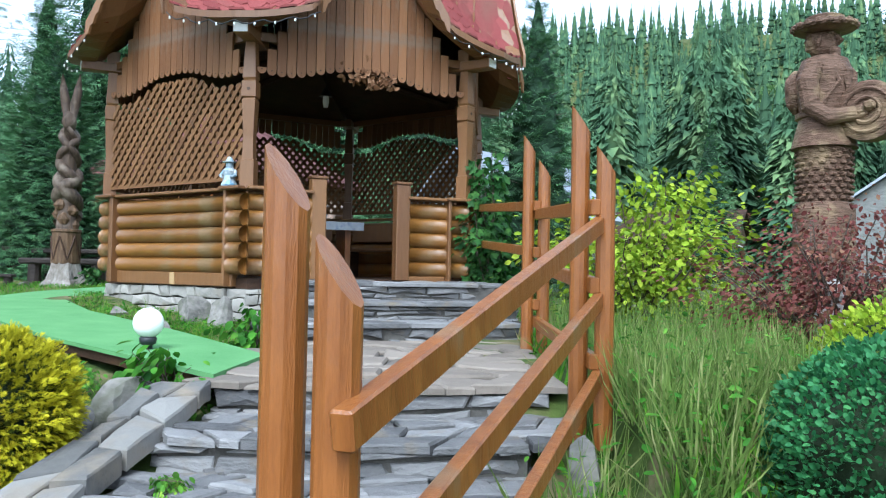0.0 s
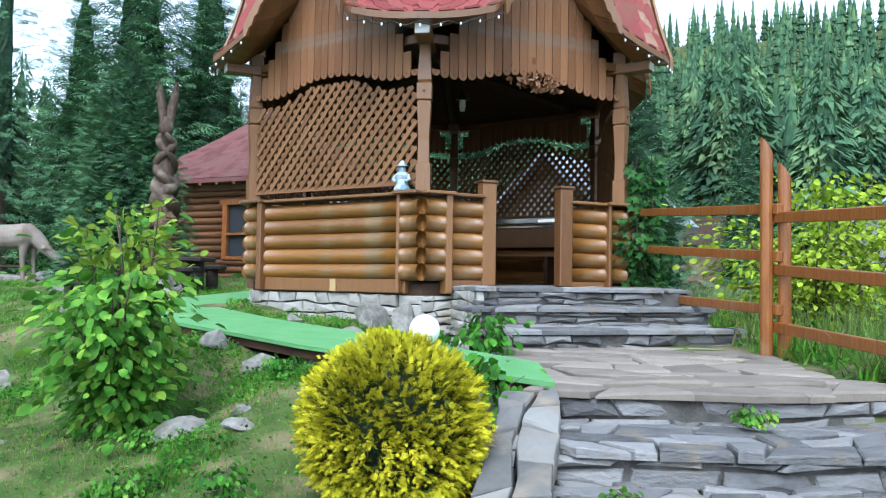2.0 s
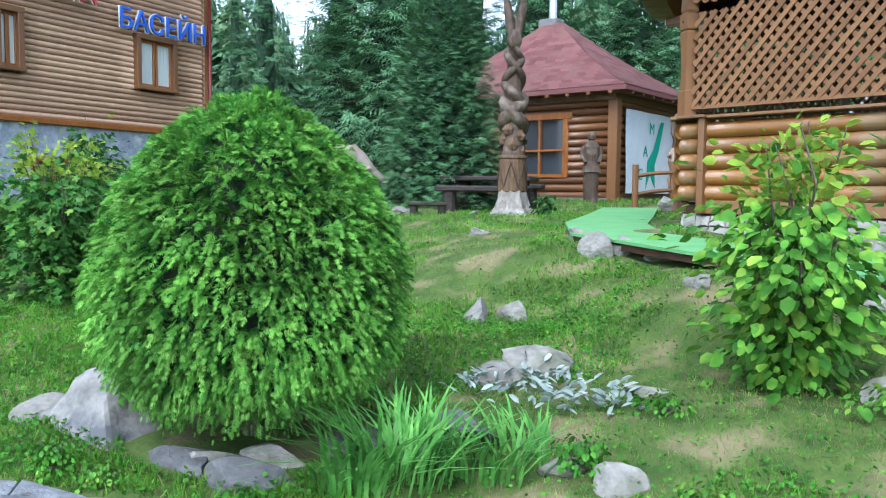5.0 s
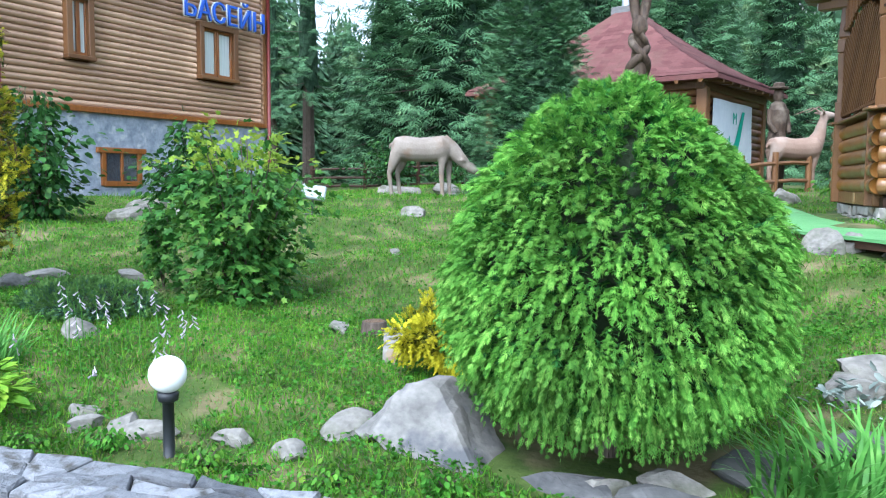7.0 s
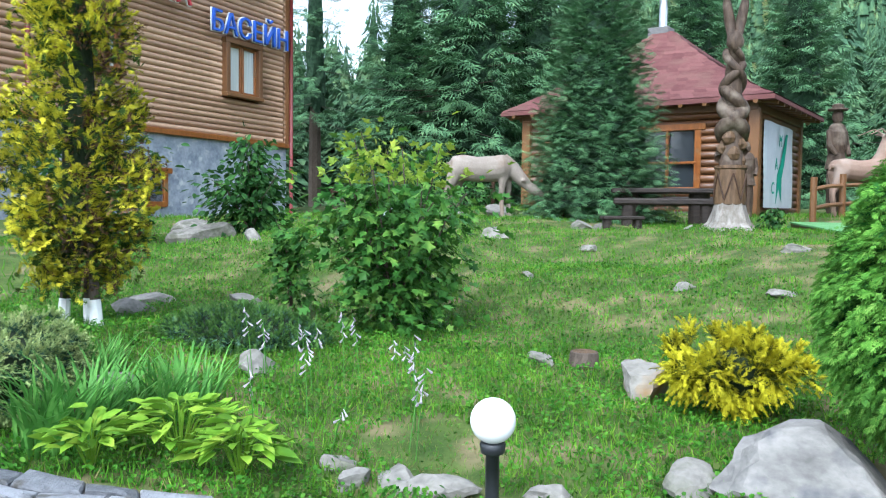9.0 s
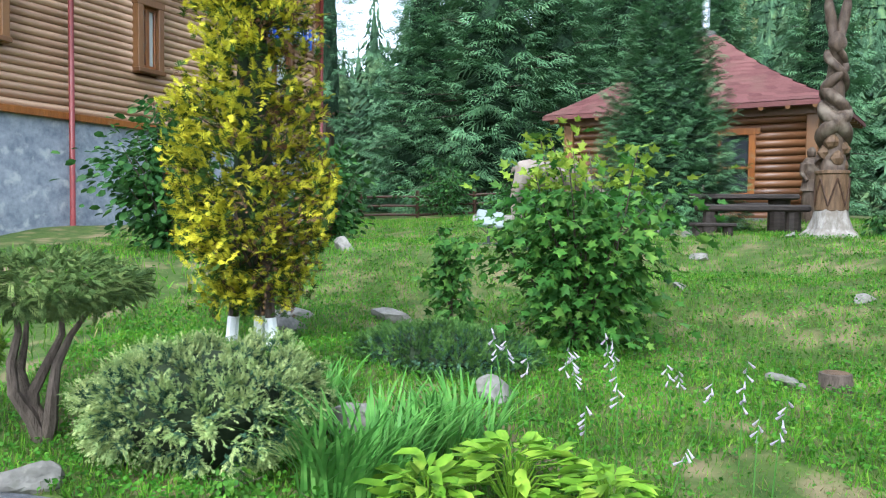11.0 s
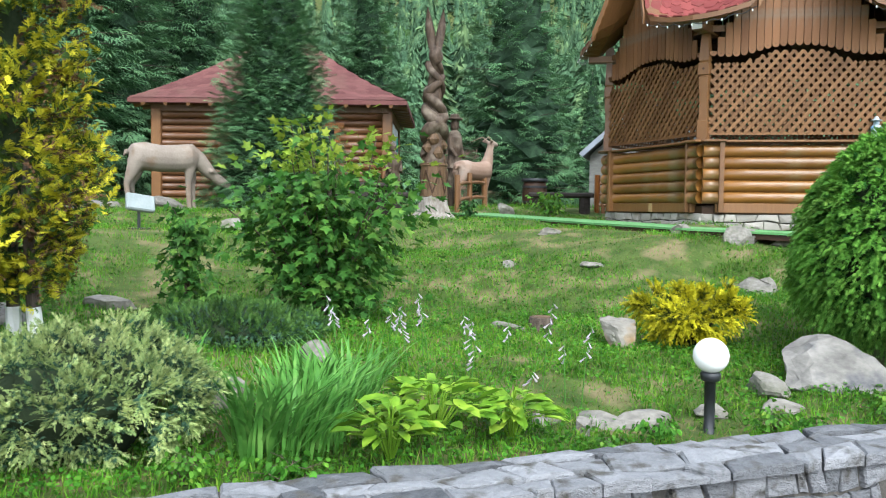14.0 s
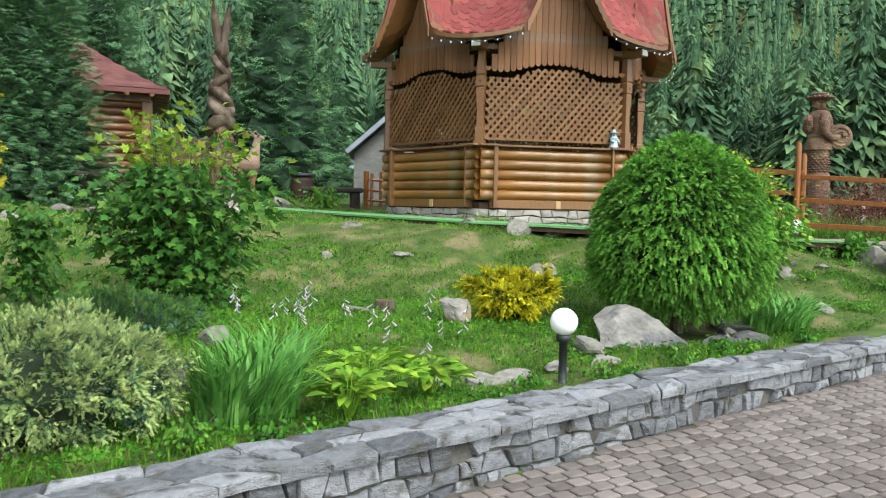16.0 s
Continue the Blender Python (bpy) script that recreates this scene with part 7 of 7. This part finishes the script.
for s in (-1, 1):
    part("ear", Geo().tube([(0.05 * s, 0, 3.05), (0.085 * s, 0, 3.3), (0.13 * s, 0, 3.55), (0.16 * s, 0, 3.84)], [0.06, 0.085, 0.07, 0.008], 9), M_CARVED, totem, smooth=True)

# ---- deer figures ----
M_FAWN = material("pale_fawn_paint", (0.19, 0.155, 0.125), (0.33, 0.28, 0.235), 0.75, 3, (1, 1, 1), 0.5, 40, spots=(0.24, 0.17, 0.12), spot_scale=2.4)
M_TAN = material("red_tan_paint", (0.24, 0.15, 0.105), (0.36, 0.25, 0.19), 0.75, 3, (1, 1, 1), 0.5, 40, spots=(0.34, 0.27, 0.22), spot_scale=1.6, spot_at=0.6)


def deer_figure(m, grazing, antlers, mt, label):
    g = Geo()
    for y0 in (-0.06, 0.06):
        g.tube([(-0.62, y0, 0.90), (-0.58, y0, 0.92), (-0.42, y0, 0.90), (-0.1, y0, 0.87), (0.2, y0, 0.88), (0.40, y0, 0.91), (0.52, y0, 0.92)], [0.08, 0.18, 0.235, 0.225, 0.235, 0.23, 0.12], 14)
    if grazing:
        g.tube([(0.34, 0, 0.98), (0.56, 0, 0.86), (0.74, 0, 0.68), (0.86, 0, 0.57)], [0.20, 0.155, 0.115, 0.085], 12)
        g.tube([(0.82, 0, 0.60), (0.92, 0, 0.535), (1.04, 0, 0.47), (1.14, 0, 0.405)], [0.085, 0.098, 0.072, 0.045], 12)
        for s in (-1, 1):
            g.tube([(0.84, 0.05 * s, 0.64), (0.77, 0.13 * s, 0.68), (0.71, 0.17 * s, 0.66)], [0.025, 0.04, 0.012], 6)
    else:
        g.tube([(0.42, 0, 0.95), (0.55, 0, 1.2), (0.60, 0, 1.42), (0.64, 0, 1.52)], [0.20, 0.14, 0.1, 0.09], 12)
        g.tube([(0.58, 0, 1.52), (0.68, 0, 1.58), (0.82, 0, 1.58), (0.92, 0, 1.56)], [0.07, 0.095, 0.065, 0.04], 12)
        for s in (-1, 1):
            g.tube([(0.60, 0.06 * s, 1.6), (0.54, 0.15 * s, 1.64), (0.50, 0.2 * s, 1.64)], [0.025, 0.038, 0.012], 6)
    for s in (-1, 1):
        o = 0.06 * s
        g.tube([(-0.50, 0.12 * s, 0.86), (-0.55 + o, 0.12 * s, 0.60), (-0.63 + o, 0.11 * s, 0.42), (-0.58 + o, 0.11 * s, 0.06), (-0.55 + o, 0.11 * s, -0.06)], [0.16, 0.10, 0.052, 0.042, 0.055], 9)
        g.tube([(0.40, 0.11 * s, 0.84), (0.42 + o, 0.11 * s, 0.55), (0.41 + o, 0.10 * s, 0.42), (0.43 + o, 0.10 * s, 0.06), (0.47 + o, 0.10 * s, -0.06)], [0.13, 0.068, 0.055, 0.042, 0.052], 9)
        if antlers:
            g.tube([(0.60, 0.05 * s, 1.64), (0.43, 0.12 * s, 1.74), (0.13, 0.2 * s, 1.62), (-0.15, 0.22 * s, 1.56)], [0.026, 0.022, 0.018, 0.010], 6)
    g.tube([(-0.66, 0, 1.0), (-0.72, 0, 0.88)], [0.045, 0.02], 6)
    me = g.mesh("deer_figure", True)
    ob = solo("deer_figure", me, mt, m, label, "deer figure")
    rm = ob.modifiers.new("blend", "REMESH")
    rm.mode, rm.voxel_size, rm.use_smooth_shade = "VOXEL", 0.022, True
    sm = ob.modifiers.new("smooth", "SMOOTH")
    sm.iterations, sm.factor = 4, 0.5


deer_figure(pose(-11.02, 17.0, 1.22, 0, 0, 4) @ Matrix.Diagonal((1.08, 1.05, 1.14, 1)), True, False, M_FAWN, "pale life-size deer figure grazing on the lawn")
deer_figure(pose(-3.25, 19.0, 1.38, 0, 0, 18) @ Matrix.Diagonal((0.95, 1, 1.05, 1)), False, True, M_TAN, "standing stag figure with long swept-back antlers")


# ---- carved figures ----
def drummer_figure(m, label, mt):
    """One piece: a figure in a brimmed hat and coat who holds a round drum at the belt."""
    g = Geo()
    g.lathe([(0.27, -0.2), (0.27, 1.18), (0.25, 1.24), (0.21, 1.25), (0.215, 1.5), (0.24, 1.74), (0.29, 1.735), (0.275, 1.80), (0.225, 1.98), (0.215, 2.03), (0.235, 2.2), (0.245, 2.42), (0.20, 2.54), (0.10, 2.58)], 24)
    g.v = [(x * 0.95, y * 1.05, z) for x, y, z in g.v]
    for k in range(9):
        for q in range(15):
            a = 2 * math.pi * (q + 0.5 * (k % 2)) / 15
            g.blob((0.218 * math.cos(a), 0.23 * math.sin(a), 1.28 + 0.052 * k), (0.035, 0.035, 0.022), 0.1, 1, k + q)
    g.blob((0.0, 0, 2.70), (0.115, 0.11, 0.15), 0.1, 3, 2, 2)
    g.blob((-0.05, 0, 2.72), (0.12, 0.125, 0.13), 0.18, 3, 5, 3)
    g.tube([(0.09, 0, 2.76), (0.14, 0, 2.70), (0.11, 0, 2.67)], [0.02, 0.028, 0.018], 7)
    g.blob((0.08, 0, 2.60), (0.06, 0.075, 0.075), 0.2, 2, 7, 3)
    for sy in (-1, 1):
        g.blob((0.10, 0.05 * sy, 2.765), (0.02, 0.035, 0.014), 0.1, 1, 3)
        g.blob((-0.01, 0.125 * sy, 2.70), (0.03, 0.02, 0.05), 0.1, 1, 3)
        g.tube([(0.0, 0.22 * sy, 2.47), (-0.03, 0.30 * sy, 2.30), (0.0, 0.30 * sy, 2.08), (0.14, 0.27 * sy, 1.97), (0.32, 0.16 * sy, 2.0)], [0.09, 0.095, 0.085, 0.075, 0.06], 12)
        g.blob((0.35, 0.14 * sy, 2.01), (0.07, 0.05, 0.06), 0.2, 2, 4)
        g.tube([(0.10, 0.06 * sy, 2.56), (0.21, 0.09 * sy, 2.40), (0.24, 0.05 * sy, 2.15)], [0.035, 0.04, 0.025], 7)
        g.tube([(-0.10, 0.13 * sy, 2.54), (0.10, 0.16 * sy, 2.50), (0.19, 0.16 * sy, 2.30), (0.05, 0.24 * sy, 2.08)], 0.022, 6)
    g.blob((-0.24, 0, 2.28), (0.10, 0.17, 0.22), 0.15, 3, 9, 2)
    g.lathe([(0.222, 2.0), (0.245, 2.01), (0.245, 2.06), (0.222, 2.07)], 20)
    g.lathe([(0.13, 2.79), (0.26, 2.815), (0.275, 2.84), (0.255, 2.865), (0.16, 2.86), (0.165, 2.93), (0.12, 2.95), (0.02, 2.955)], 24)
    for q in range(18):
        a = 2 * math.pi * q / 18
        g.blob((0.255 * math.cos(a), 0.255 * math.sin(a), 2.845), (0.04, 0.04, 0.035), 0.2, 1, q)
    c = Vector((0.40, -0.04, 2.02))
    g.tube([c + Vector((0, -0.10, 0)), c + Vector((0, -0.085, 0)), c + Vector((0, 0.085, 0)), c + Vector((0, 0.10, 0))], [0.225, 0.26, 0.26, 0.225], 28)
    for rr, dy in ((0.19, 0.105), (0.11, 0.11)):
        for sy in (-1, 1):
            g.tube([c + Vector((math.cos(2 * math.pi * q / 24) * rr, dy * sy, math.sin(2 * math.pi * q / 24) * rr)) for q in range(25)], 0.018, 6, False)
    g.blob((0.44, -0.17, 2.05), (0.05, 0.06, 0.05), 0.2, 2, 6)
    solo("carved_figure", g, mt, m, label, "statue")


def carved_figure(m, h, w, hat, label, mt):
    g = Geo()
    g.lathe([(0.42 * w, 0), (0.46 * w, 0.06 * h), (0.50 * w, 0.30 * h), (0.46 * w, 0.40 * h), (0.62 * w, 0.405 * h), (0.50 * w, 0.50 * h), (0.46 * w, 0.55 * h), (0.54 * w, 0.62 * h), (0.55 * w, 0.74 * h), (0.40 * w, 0.80 * h), (0.22 * w, 0.825 * h)], 16)
    g.v = [(x, y * 0.8, z) for x, y, z in g.v]
    g.blob((0, 0, 0.88 * h), (0.25 * w, 0.27 * w, 0.075 * h), 0.12, 3, 2, 2)
    for s in (-1, 1):
        g.tube([(0.50 * w * s, 0, 0.75 * h), (0.60 * w * s, -0.1 * w, 0.62 * h), (0.42 * w * s, -0.42 * w, 0.53 * h)], [0.16 * w, 0.14 * w, 0.11 * w], 10)
    if hat:
        g.lathe([(0.46 * w, 0.935 * h), (0.50 * w, 0.945 * h), (0.48 * w, 0.955 * h), (0.30 * w, 0.958 * h), (0.29 * w, 0.99 * h), (0.15 * w, h)], 18)
    solo("carved_figure", g, mt, m, label, "statue")


drummer_figure(pose(3.43, 7.1, 0.95, 0, 0, -47), "large carved wooden figure in a brimmed hat holding a round disc", material("chip_carved_wood", (0.07, 0.04, 0.022), (0.21, 0.125, 0.085), 0.6, 5, (2, 2, 12), 1.0, 14, spots=(0.30, 0.21, 0.12), spot_scale=3))
carved_figure(pose(-3.55, 19.55, 1.4, 0, 0, 30), 2.4, 0.42, True, "dark carved wooden figure in a hat by the stag", M_CARVED)
carved_figure(pose(-5.55, 18.95, 1.3, 0, 0, 10), 1.7, 0.36, False, "dark carved wooden figure at the cabin corner", M_CARVED)

# small figurine on the gazebo rail
g = Geo().lathe([(0.085, 0), (0.09, 0.02), (0.07, 0.06), (0.06, 0.12), (0.075, 0.17), (0.045, 0.205), (0.02, 0.21)], 14)
g.blob((0, 0, 0.235), (0.045, 0.045, 0.048), 0.08, 2, 1)
g.lathe([(0.075, 0.262), (0.078, 0.27), (0.045, 0.28), (0.02, 0.325)], 12)
for s in (-1, 1):
    g.tube([(0.065 * s, 0, 0.17), (0.09 * s, -0.03, 0.12), (0.05 * s, -0.07, 0.10)], [0.022, 0.02, 0.016], 7)
solo("figurine", g, material("glazed_white_blue", (0.20, 0.32, 0.42), (0.66, 0.66, 0.64), 0.3, 14, (1, 1, 1), 0.1, 30, spots=(0.12, 0.25, 0.36), spot_scale=9, spot_at=0.55), pose(-2.33, 8.53, GZ + 0.98, 0, 0, -15), "small glazed white and blue figurine on the rail", "figurine")
g = Geo().lathe([(0.16, 0), (0.17, 0.05), (0.13, 0.2), (0.09, 0.26), (0.02, 0.27)], 14)
g.blob((0.02, 0, 0.33), (0.08, 0.08, 0.08), 0.08, 2, 3)
g.lathe([(0.09, 0.37), (0.07, 0.42), (0.03, 0.47)], 12)
solo("figurine", g, material("pale_plaster_figure", (0.55, 0.50, 0.48), (0.74, 0.72, 0.70), 0.6, 6, spots=(0.60, 0.2, 0.2), spot_scale=2.5, spot_at=0.62), pose(3.0, 6.05, ground_z(3.0, 6.05) + 0.15), "pale plaster figurine in the flower bed", "figurine")

# ---- gazebo furniture ----
GM = Matrix.Translation((GC[0], GC[1], GZ))
table = thing("table", GM @ pose(-0.15, 0.3, 0, 0, 0, 20), "wooden table with a pale oilcloth top in the gazebo", "table")
part("tabletop", Geo().box((0, 0, 0.75), (1.5, 0.85, 0.04), cham=0.01), M_TRIM, table)
part("tablecloth", Geo().box((0, 0, 0.776), (1.58, 0.93, 0.008)).box((0, -0.465, 0.72), (1.58, 0.006, 0.11)), material("pale_oilcloth", (0.42, 0.46, 0.52), (0.62, 0.64, 0.66), 0.3, 7, spots=(0.35, 0.4, 0.5), spot_scale=12), table, "pale patterned oilcloth")
for x in (-0.6, 0.6):
    part("leg_frame", Geo().box((x, 0, 0.37), (0.08, 0.6, 0.74)), M_FENCE, table)
part("stretcher", Geo().box((0, 0, 0.25), (1.2, 0.06, 0.1)), M_FENCE, table)
for a in (30, 90, 150):
    fm = GM @ face_matrix(a)
    b = thing("bench", fm @ pose(0, 0.5, 0), "dark red-brown plank bench along the gazebo wall", "bench", "gazebo benches")
    part("seat", Geo().box((0, 0, 0.43), (1.9, 0.4, 0.05), cham=0.01), M_TRIM, b)
    part("backrest", Geo().box((0, -0.25, 0.72), (1.9, 0.04, 0.3), cham=0.01), M_TRIM, b)
    for x in (-0.8, 0.8):
        part("leg", Geo().box((x, 0, 0.2), (0.06, 0.36, 0.42)), M_DARKW, b)
lan = thing("lantern", GM @ pose(0.25, -0.4, 2.25), "small black hanging lantern", "lantern")
part("cable", Geo().tube([(0, 0, 0.3), (0, 0, 0.75)], 0.006, 5), M_BLACK, lan)
part("hood", Geo().lathe([(0.09, 0.2), (0.05, 0.27), (0.012, 0.33)], 10), M_BLACK, lan)
part("glass", Geo().lathe([(0.03, 0.05), (0.045, 0.12), (0.04, 0.2)], 10), M_GLOBE, lan)
rg = np.random.default_rng(5)
dry = thing("dried_bunch", GM @ face_matrix(270) @ pose(0.05, -0.08, 2.30), "bunch of dried brown leaves hanging from the valance", "dried flowers")
n = 130
p = rg.normal(size=(n, 3)) * [0.14, 0.035, 0.06]
scatter("dry_leaves", LEAF, p, rg.normal(size=(n, 3)) + [0, 0, -0.8], rg.normal(size=(n, 3)), rg.uniform(0.05, 0.1, n), 1.0, leaf_material("dried_leaf", (0.16, 0.07, 0.03), (0.32, 0.17, 0.09), (0.48, 0.30, 0.18), 0.8, 0.15), dry)

# ---- banner on the cabin ----
CM = pose(-6.8, 23.93, 1.35, 0, 0, CU)
ban = thing("banner", CM @ pose(CX + 0.16, -0.35, 1.22, 0, 0, 90), "white banner with a green figure and the letters CAM", "banner")
bg_ = Geo()
for i in range(9):
    for j in range(7):
        x, z = -1.5 + 3.0 * i / 8, -1.05 + 2.1 * j / 6
        bg_.v.append((x, 0.02 * math.sin(x * 4 + z * 2), z))
bg_.f = [(j + 7 * i, j + 7 * i + 7, j + 7 * i + 8, j + 7 * i + 1) for i in range(8) for j in range(6)]
part("cloth", bg_, material("white_banner_cloth", (0.66, 0.70, 0.74), (0.80, 0.83, 0.85), 0.7, 2, bump=0.3, bscale=10), ban)
M_BGREEN = material("banner_green", (0.03, 0.35, 0.22), (0.05, 0.42, 0.28), 0.7, 3, bump=0)
part("green_shape", Geo().prism([(0.55, 0.85), (0.75, 0.85), (0.45, 0.1), (0.2, -0.3), (0.25, -0.9), (-0.1, -0.55), (-0.35, -0.95), (-0.25, -0.2), (0.1, 0.1)], 0.006, Matrix.Translation((0, -0.03, 0))), M_BGREEN, ban, "green figure shape")
for ch, x, z in (("C", -0.85, -0.7), ("A", -0.55, -0.1), ("M", -0.2, 0.5)):
    cu = bpy.data.curves.new("letter", "FONT")
    cu.body, cu.size, cu.extrude = ch, 0.42, 0.004
    ob = bpy.data.objects.new("tmp", cu)
    scene.collection.objects.link(ob)
    me = bpy.data.meshes.new_from_object(ob.evaluated_get(bpy.context.evaluated_depsgraph_get()))
    bpy.data.objects.remove(ob)
    me.materials.clear()
    part("letter", me, M_BGREEN, ban, m=Matrix.Translation((x, -0.04, z)) @ Matrix.Rotation(radians(90), 4, "X"))

# ---- log table and benches beside the totem ----
M_CHAR = material("blackened_log", (0.018, 0.014, 0.012), (0.06, 0.046, 0.038), 0.6, 5, (1, 1, 4), 0.5, 40)


def log_bench(m, ln, label):
    t = thing("log_bench", m, label, "bench", "log benches")
    part("seat", Geo().box((0, 0, 0.42), (ln, 0.34, 0.12), cham=0.03), M_CHAR, t)
    for x in (-ln * 0.36, ln * 0.36):
        part("leg", Geo().tube([(x, 0, -0.05), (x, 0, 0.37)], 0.13, 10), M_CHAR, t)


lt = thing("log_table", pose(-7.5, 16.5, 1.2, 0, 0, -8) @ Matrix.Diagonal((1, 1, 0.82, 1)), "heavy dark split-log table beside the totem", "table")
part("tabletop", Geo().box((0, 0, 0.72), (1.9, 0.75, 0.12), cham=0.03), M_CHAR, lt)
for x in (-0.65, 0.65):
    part("leg", Geo().tube([(x, 0, -0.05), (x, 0, 0.68)], 0.19, 12), M_CHAR, lt)
log_bench(pose(-7.5, 15.75, 1.16, 0, 0, -8), 1.9, "low dark split-log bench beside the totem")
log_bench(pose(-7.4, 17.3, 1.22, 0, 0, -8), 1.9, "low dark split-log bench beside the totem")
xt = thing("log_trestle", pose(-8.75, 16.9, 1.2, 0, 0, 0), "rustic log trestle with crossed legs", "trestle")
part("beam", Geo().tube([(-0.65, 0, 0.66), (0, 0.02, 0.70), (0.65, 0, 0.75)], [0.075, 0.09, 0.08], 10), material("grey_barkless_log", (0.20, 0.17, 0.14), (0.36, 0.32, 0.27), 0.8, 4, (1, 6, 6)), xt)
for x in (-0.5, 0.4):
    for s in (-1, 1):
        part("leg", Geo().tube([(x - 0.22 * s, 0.25 * s, -0.05), (x + 0.1 * s, -0.1 * s, 0.95)], 0.05, 8), M_DARKW, xt)

# ---- smaller fixtures ----
fl = thing("floodlight", pose(-11.88, 12.8, ground_z(-11.88, 12.8)), "grey garden floodlight tilted on a short stake", "floodlight")
part("stake", Geo().tube([(0, 0, -0.1), (0, 0, 0.26)], 0.022, 8), M_BLACK, fl)
part("foot", Geo().box((0, 0, 0.02), (0.3, 0.14, 0.025), cham=0.006), M_BLACK, fl)
part("housing", Geo().box((0, 0, 0), (0.40, 0.09, 0.25), cham=0.02), material("pale_grey_plastic", (0.22, 0.26, 0.26), (0.34, 0.38, 0.38), 0.4, 4), fl, m=pose(0.02, 0, 0.38, -25, 8, 15))
ba = thing("barrel", pose(-1.92, 18.2, 1.38), "dark barrel with two black hoops and a lid", "barrel")
part("barrel_body", Geo().lathe([(0.27, -0.05), (0.31, 0.2), (0.32, 0.35), (0.30, 0.55), (0.28, 0.66)], 20), M_DARKW, ba, smooth=True)
for z, r in ((0.12, 0.305), (0.5, 0.313)):
    part("hoop", Geo().lathe([(r, z), (r + 0.012, z), (r + 0.012, z + 0.05), (r, z + 0.05)], 20), M_BLACK, ba)
part("lid", Geo().lathe([(0.33, 0.66), (0.34, 0.69), (0.33, 0.74), (0.1, 0.75)], 20), M_BLACK, ba)
log_bench(pose(-2.4, 16.3, 1.25, 0, 0, -40), 1.5, "low dark plank bench beside the green walkway")
log_bench(pose(-8.35, 14.7, 1.08, 0, 0, 12) @ Matrix.Diagonal((0.6, 0.8, 0.5, 1)), 1.2, "low dark log seat beside the totem")


def rail_fence(name, pts, h, rails, mt, label):
    t = thing(name, pose(pts[0][0], pts[0][1], 0), label, "fence")
    o = Vector((pts[0][0], pts[0][1], 0))
    for a, b in zip(pts[:-1], pts[1:]):
        a, b = Vector((*a, ground_z(*a))), Vector((*b, ground_z(*b)))
        for k in range(rails):
            z = Vector((0, 0, h * (k + 0.7) / rails))
            p, q = a + z - o, b + z - o
            part("rail", Geo().tube([p, (p + q) / 2 + Vector((0, 0, 0.02)), q], 0.045, 6), mt, t)
    for p in pts:
        z = ground_z(*p)
        part("post", Geo().tube([(p[0] - o.x, p[1] - o.y, z - 0.1), (p[0] - o.x, p[1] - o.y, z + h + 0.12)], 0.065, 8), mt, t)


rail_fence("rail_fence", [(-17.0, 25.6), (-15.2, 25.8), (-13.4, 25.9), (-11.8, 26.0)], 0.85, 3, M_DARKW, "dark wooden rail fence in front of the spruces")
rail_fence("rail_fence", [(-1.6, 16.0), (-0.5, 15.2), (0.4, 14.6)], 0.75, 3, M_FENCE, "red-brown rail fence behind the gazebo")
rail_fence("rail_fence", [(-4.6, 17.3), (-3.8, 18.2), (-3.0, 18.9)], 0.75, 2, M_TRIM, "brown rail beside the totem")
for k in range(10):
    x, y = -1.5 + 0.19 * k, 15.9 - 0.12 * k
    part("picket", Geo().box((0, 0, 0.4), (0.09, 0.03, 0.9 + 0.1 * (k % 2)), cham=0.004), M_FENCE, bpy.data.objects["rail_fence.001"], m=Matrix.Translation((x + 1.6, y - 16.0, 1.25)))


# ---- houses beyond the garden ----
def far_house(m, w, d, h, roof_h, wall_mt, label):
    t = thing("house", m, label, "house")
    part("wall", Geo().prism([(-w / 2, -1), (w / 2, -1), (w / 2, h), (0, h + roof_h), (-w / 2, h)], d, Matrix()), wall_mt, t)
    for s in (-1, 1):
        a = math.atan2(roof_h, w / 2)
        ln = math.hypot(w / 2, roof_h) + 0.07 * w
        part("roof", Geo().box((0, 0, 0.06), (ln, d + 0.8, 0.12)), M_DARKW if wall_mt is not M_GREYW else M_METALR, t, m=Matrix.Translation((s * (w / 4 + 0.08), 0, h + roof_h / 2)) @ Matrix.Rotation(a * s, 4, "Y"))
    wi = part("window", Geo().box((0.3, -d / 2 - 0.02, h * 0.55), (1.0, 0.04, 1.1)), M_GLASS, t, "dark window")
    part("window_frame", Geo().box((0.3, -d / 2 - 0.03, h * 0.55 + 0.6), (1.2, 0.06, 0.1)), M_WHITE, wi)
    part("window_frame", Geo().box((0.3, -d / 2 - 0.03, h * 0.55 - 0.6), (1.2, 0.06, 0.1)), M_WHITE, wi)


M_GREYW = material("grey_block_wall", (0.17, 0.17, 0.16), (0.28, 0.28, 0.26), 0.9, 3, (1, 1, 3), 0.5, 12)
M_METALR = material("grey_sheet_roof", (0.30, 0.33, 0.38), (0.42, 0.46, 0.52), 0.5, 3, metal=0.3)
far_house(pose(24.0, 42.2, 1.4, 0, 0, -28), 8.4, 8, 2.4, 3.0, M_GREYW, "grey masonry house with a pale gable roof")
far_house(pose(1.65, 18.1, 1.35, 0, 0, -42), 2.8, 3.4, 1.4, 1.25, M_GREYW, "grey house with a pale metal roof beyond the gazebo")
far_house(pose(13.5, 47, 1.6, 0, 0, 60), 6.0, 8, 2.0, 1.6, material("brown_shed_wall", (0.14, 0.09, 0.06), (0.25, 0.17, 0.12), 0.9, 3), "low brown shed beyond the meadow")

lay_wall()
lay_pavers()
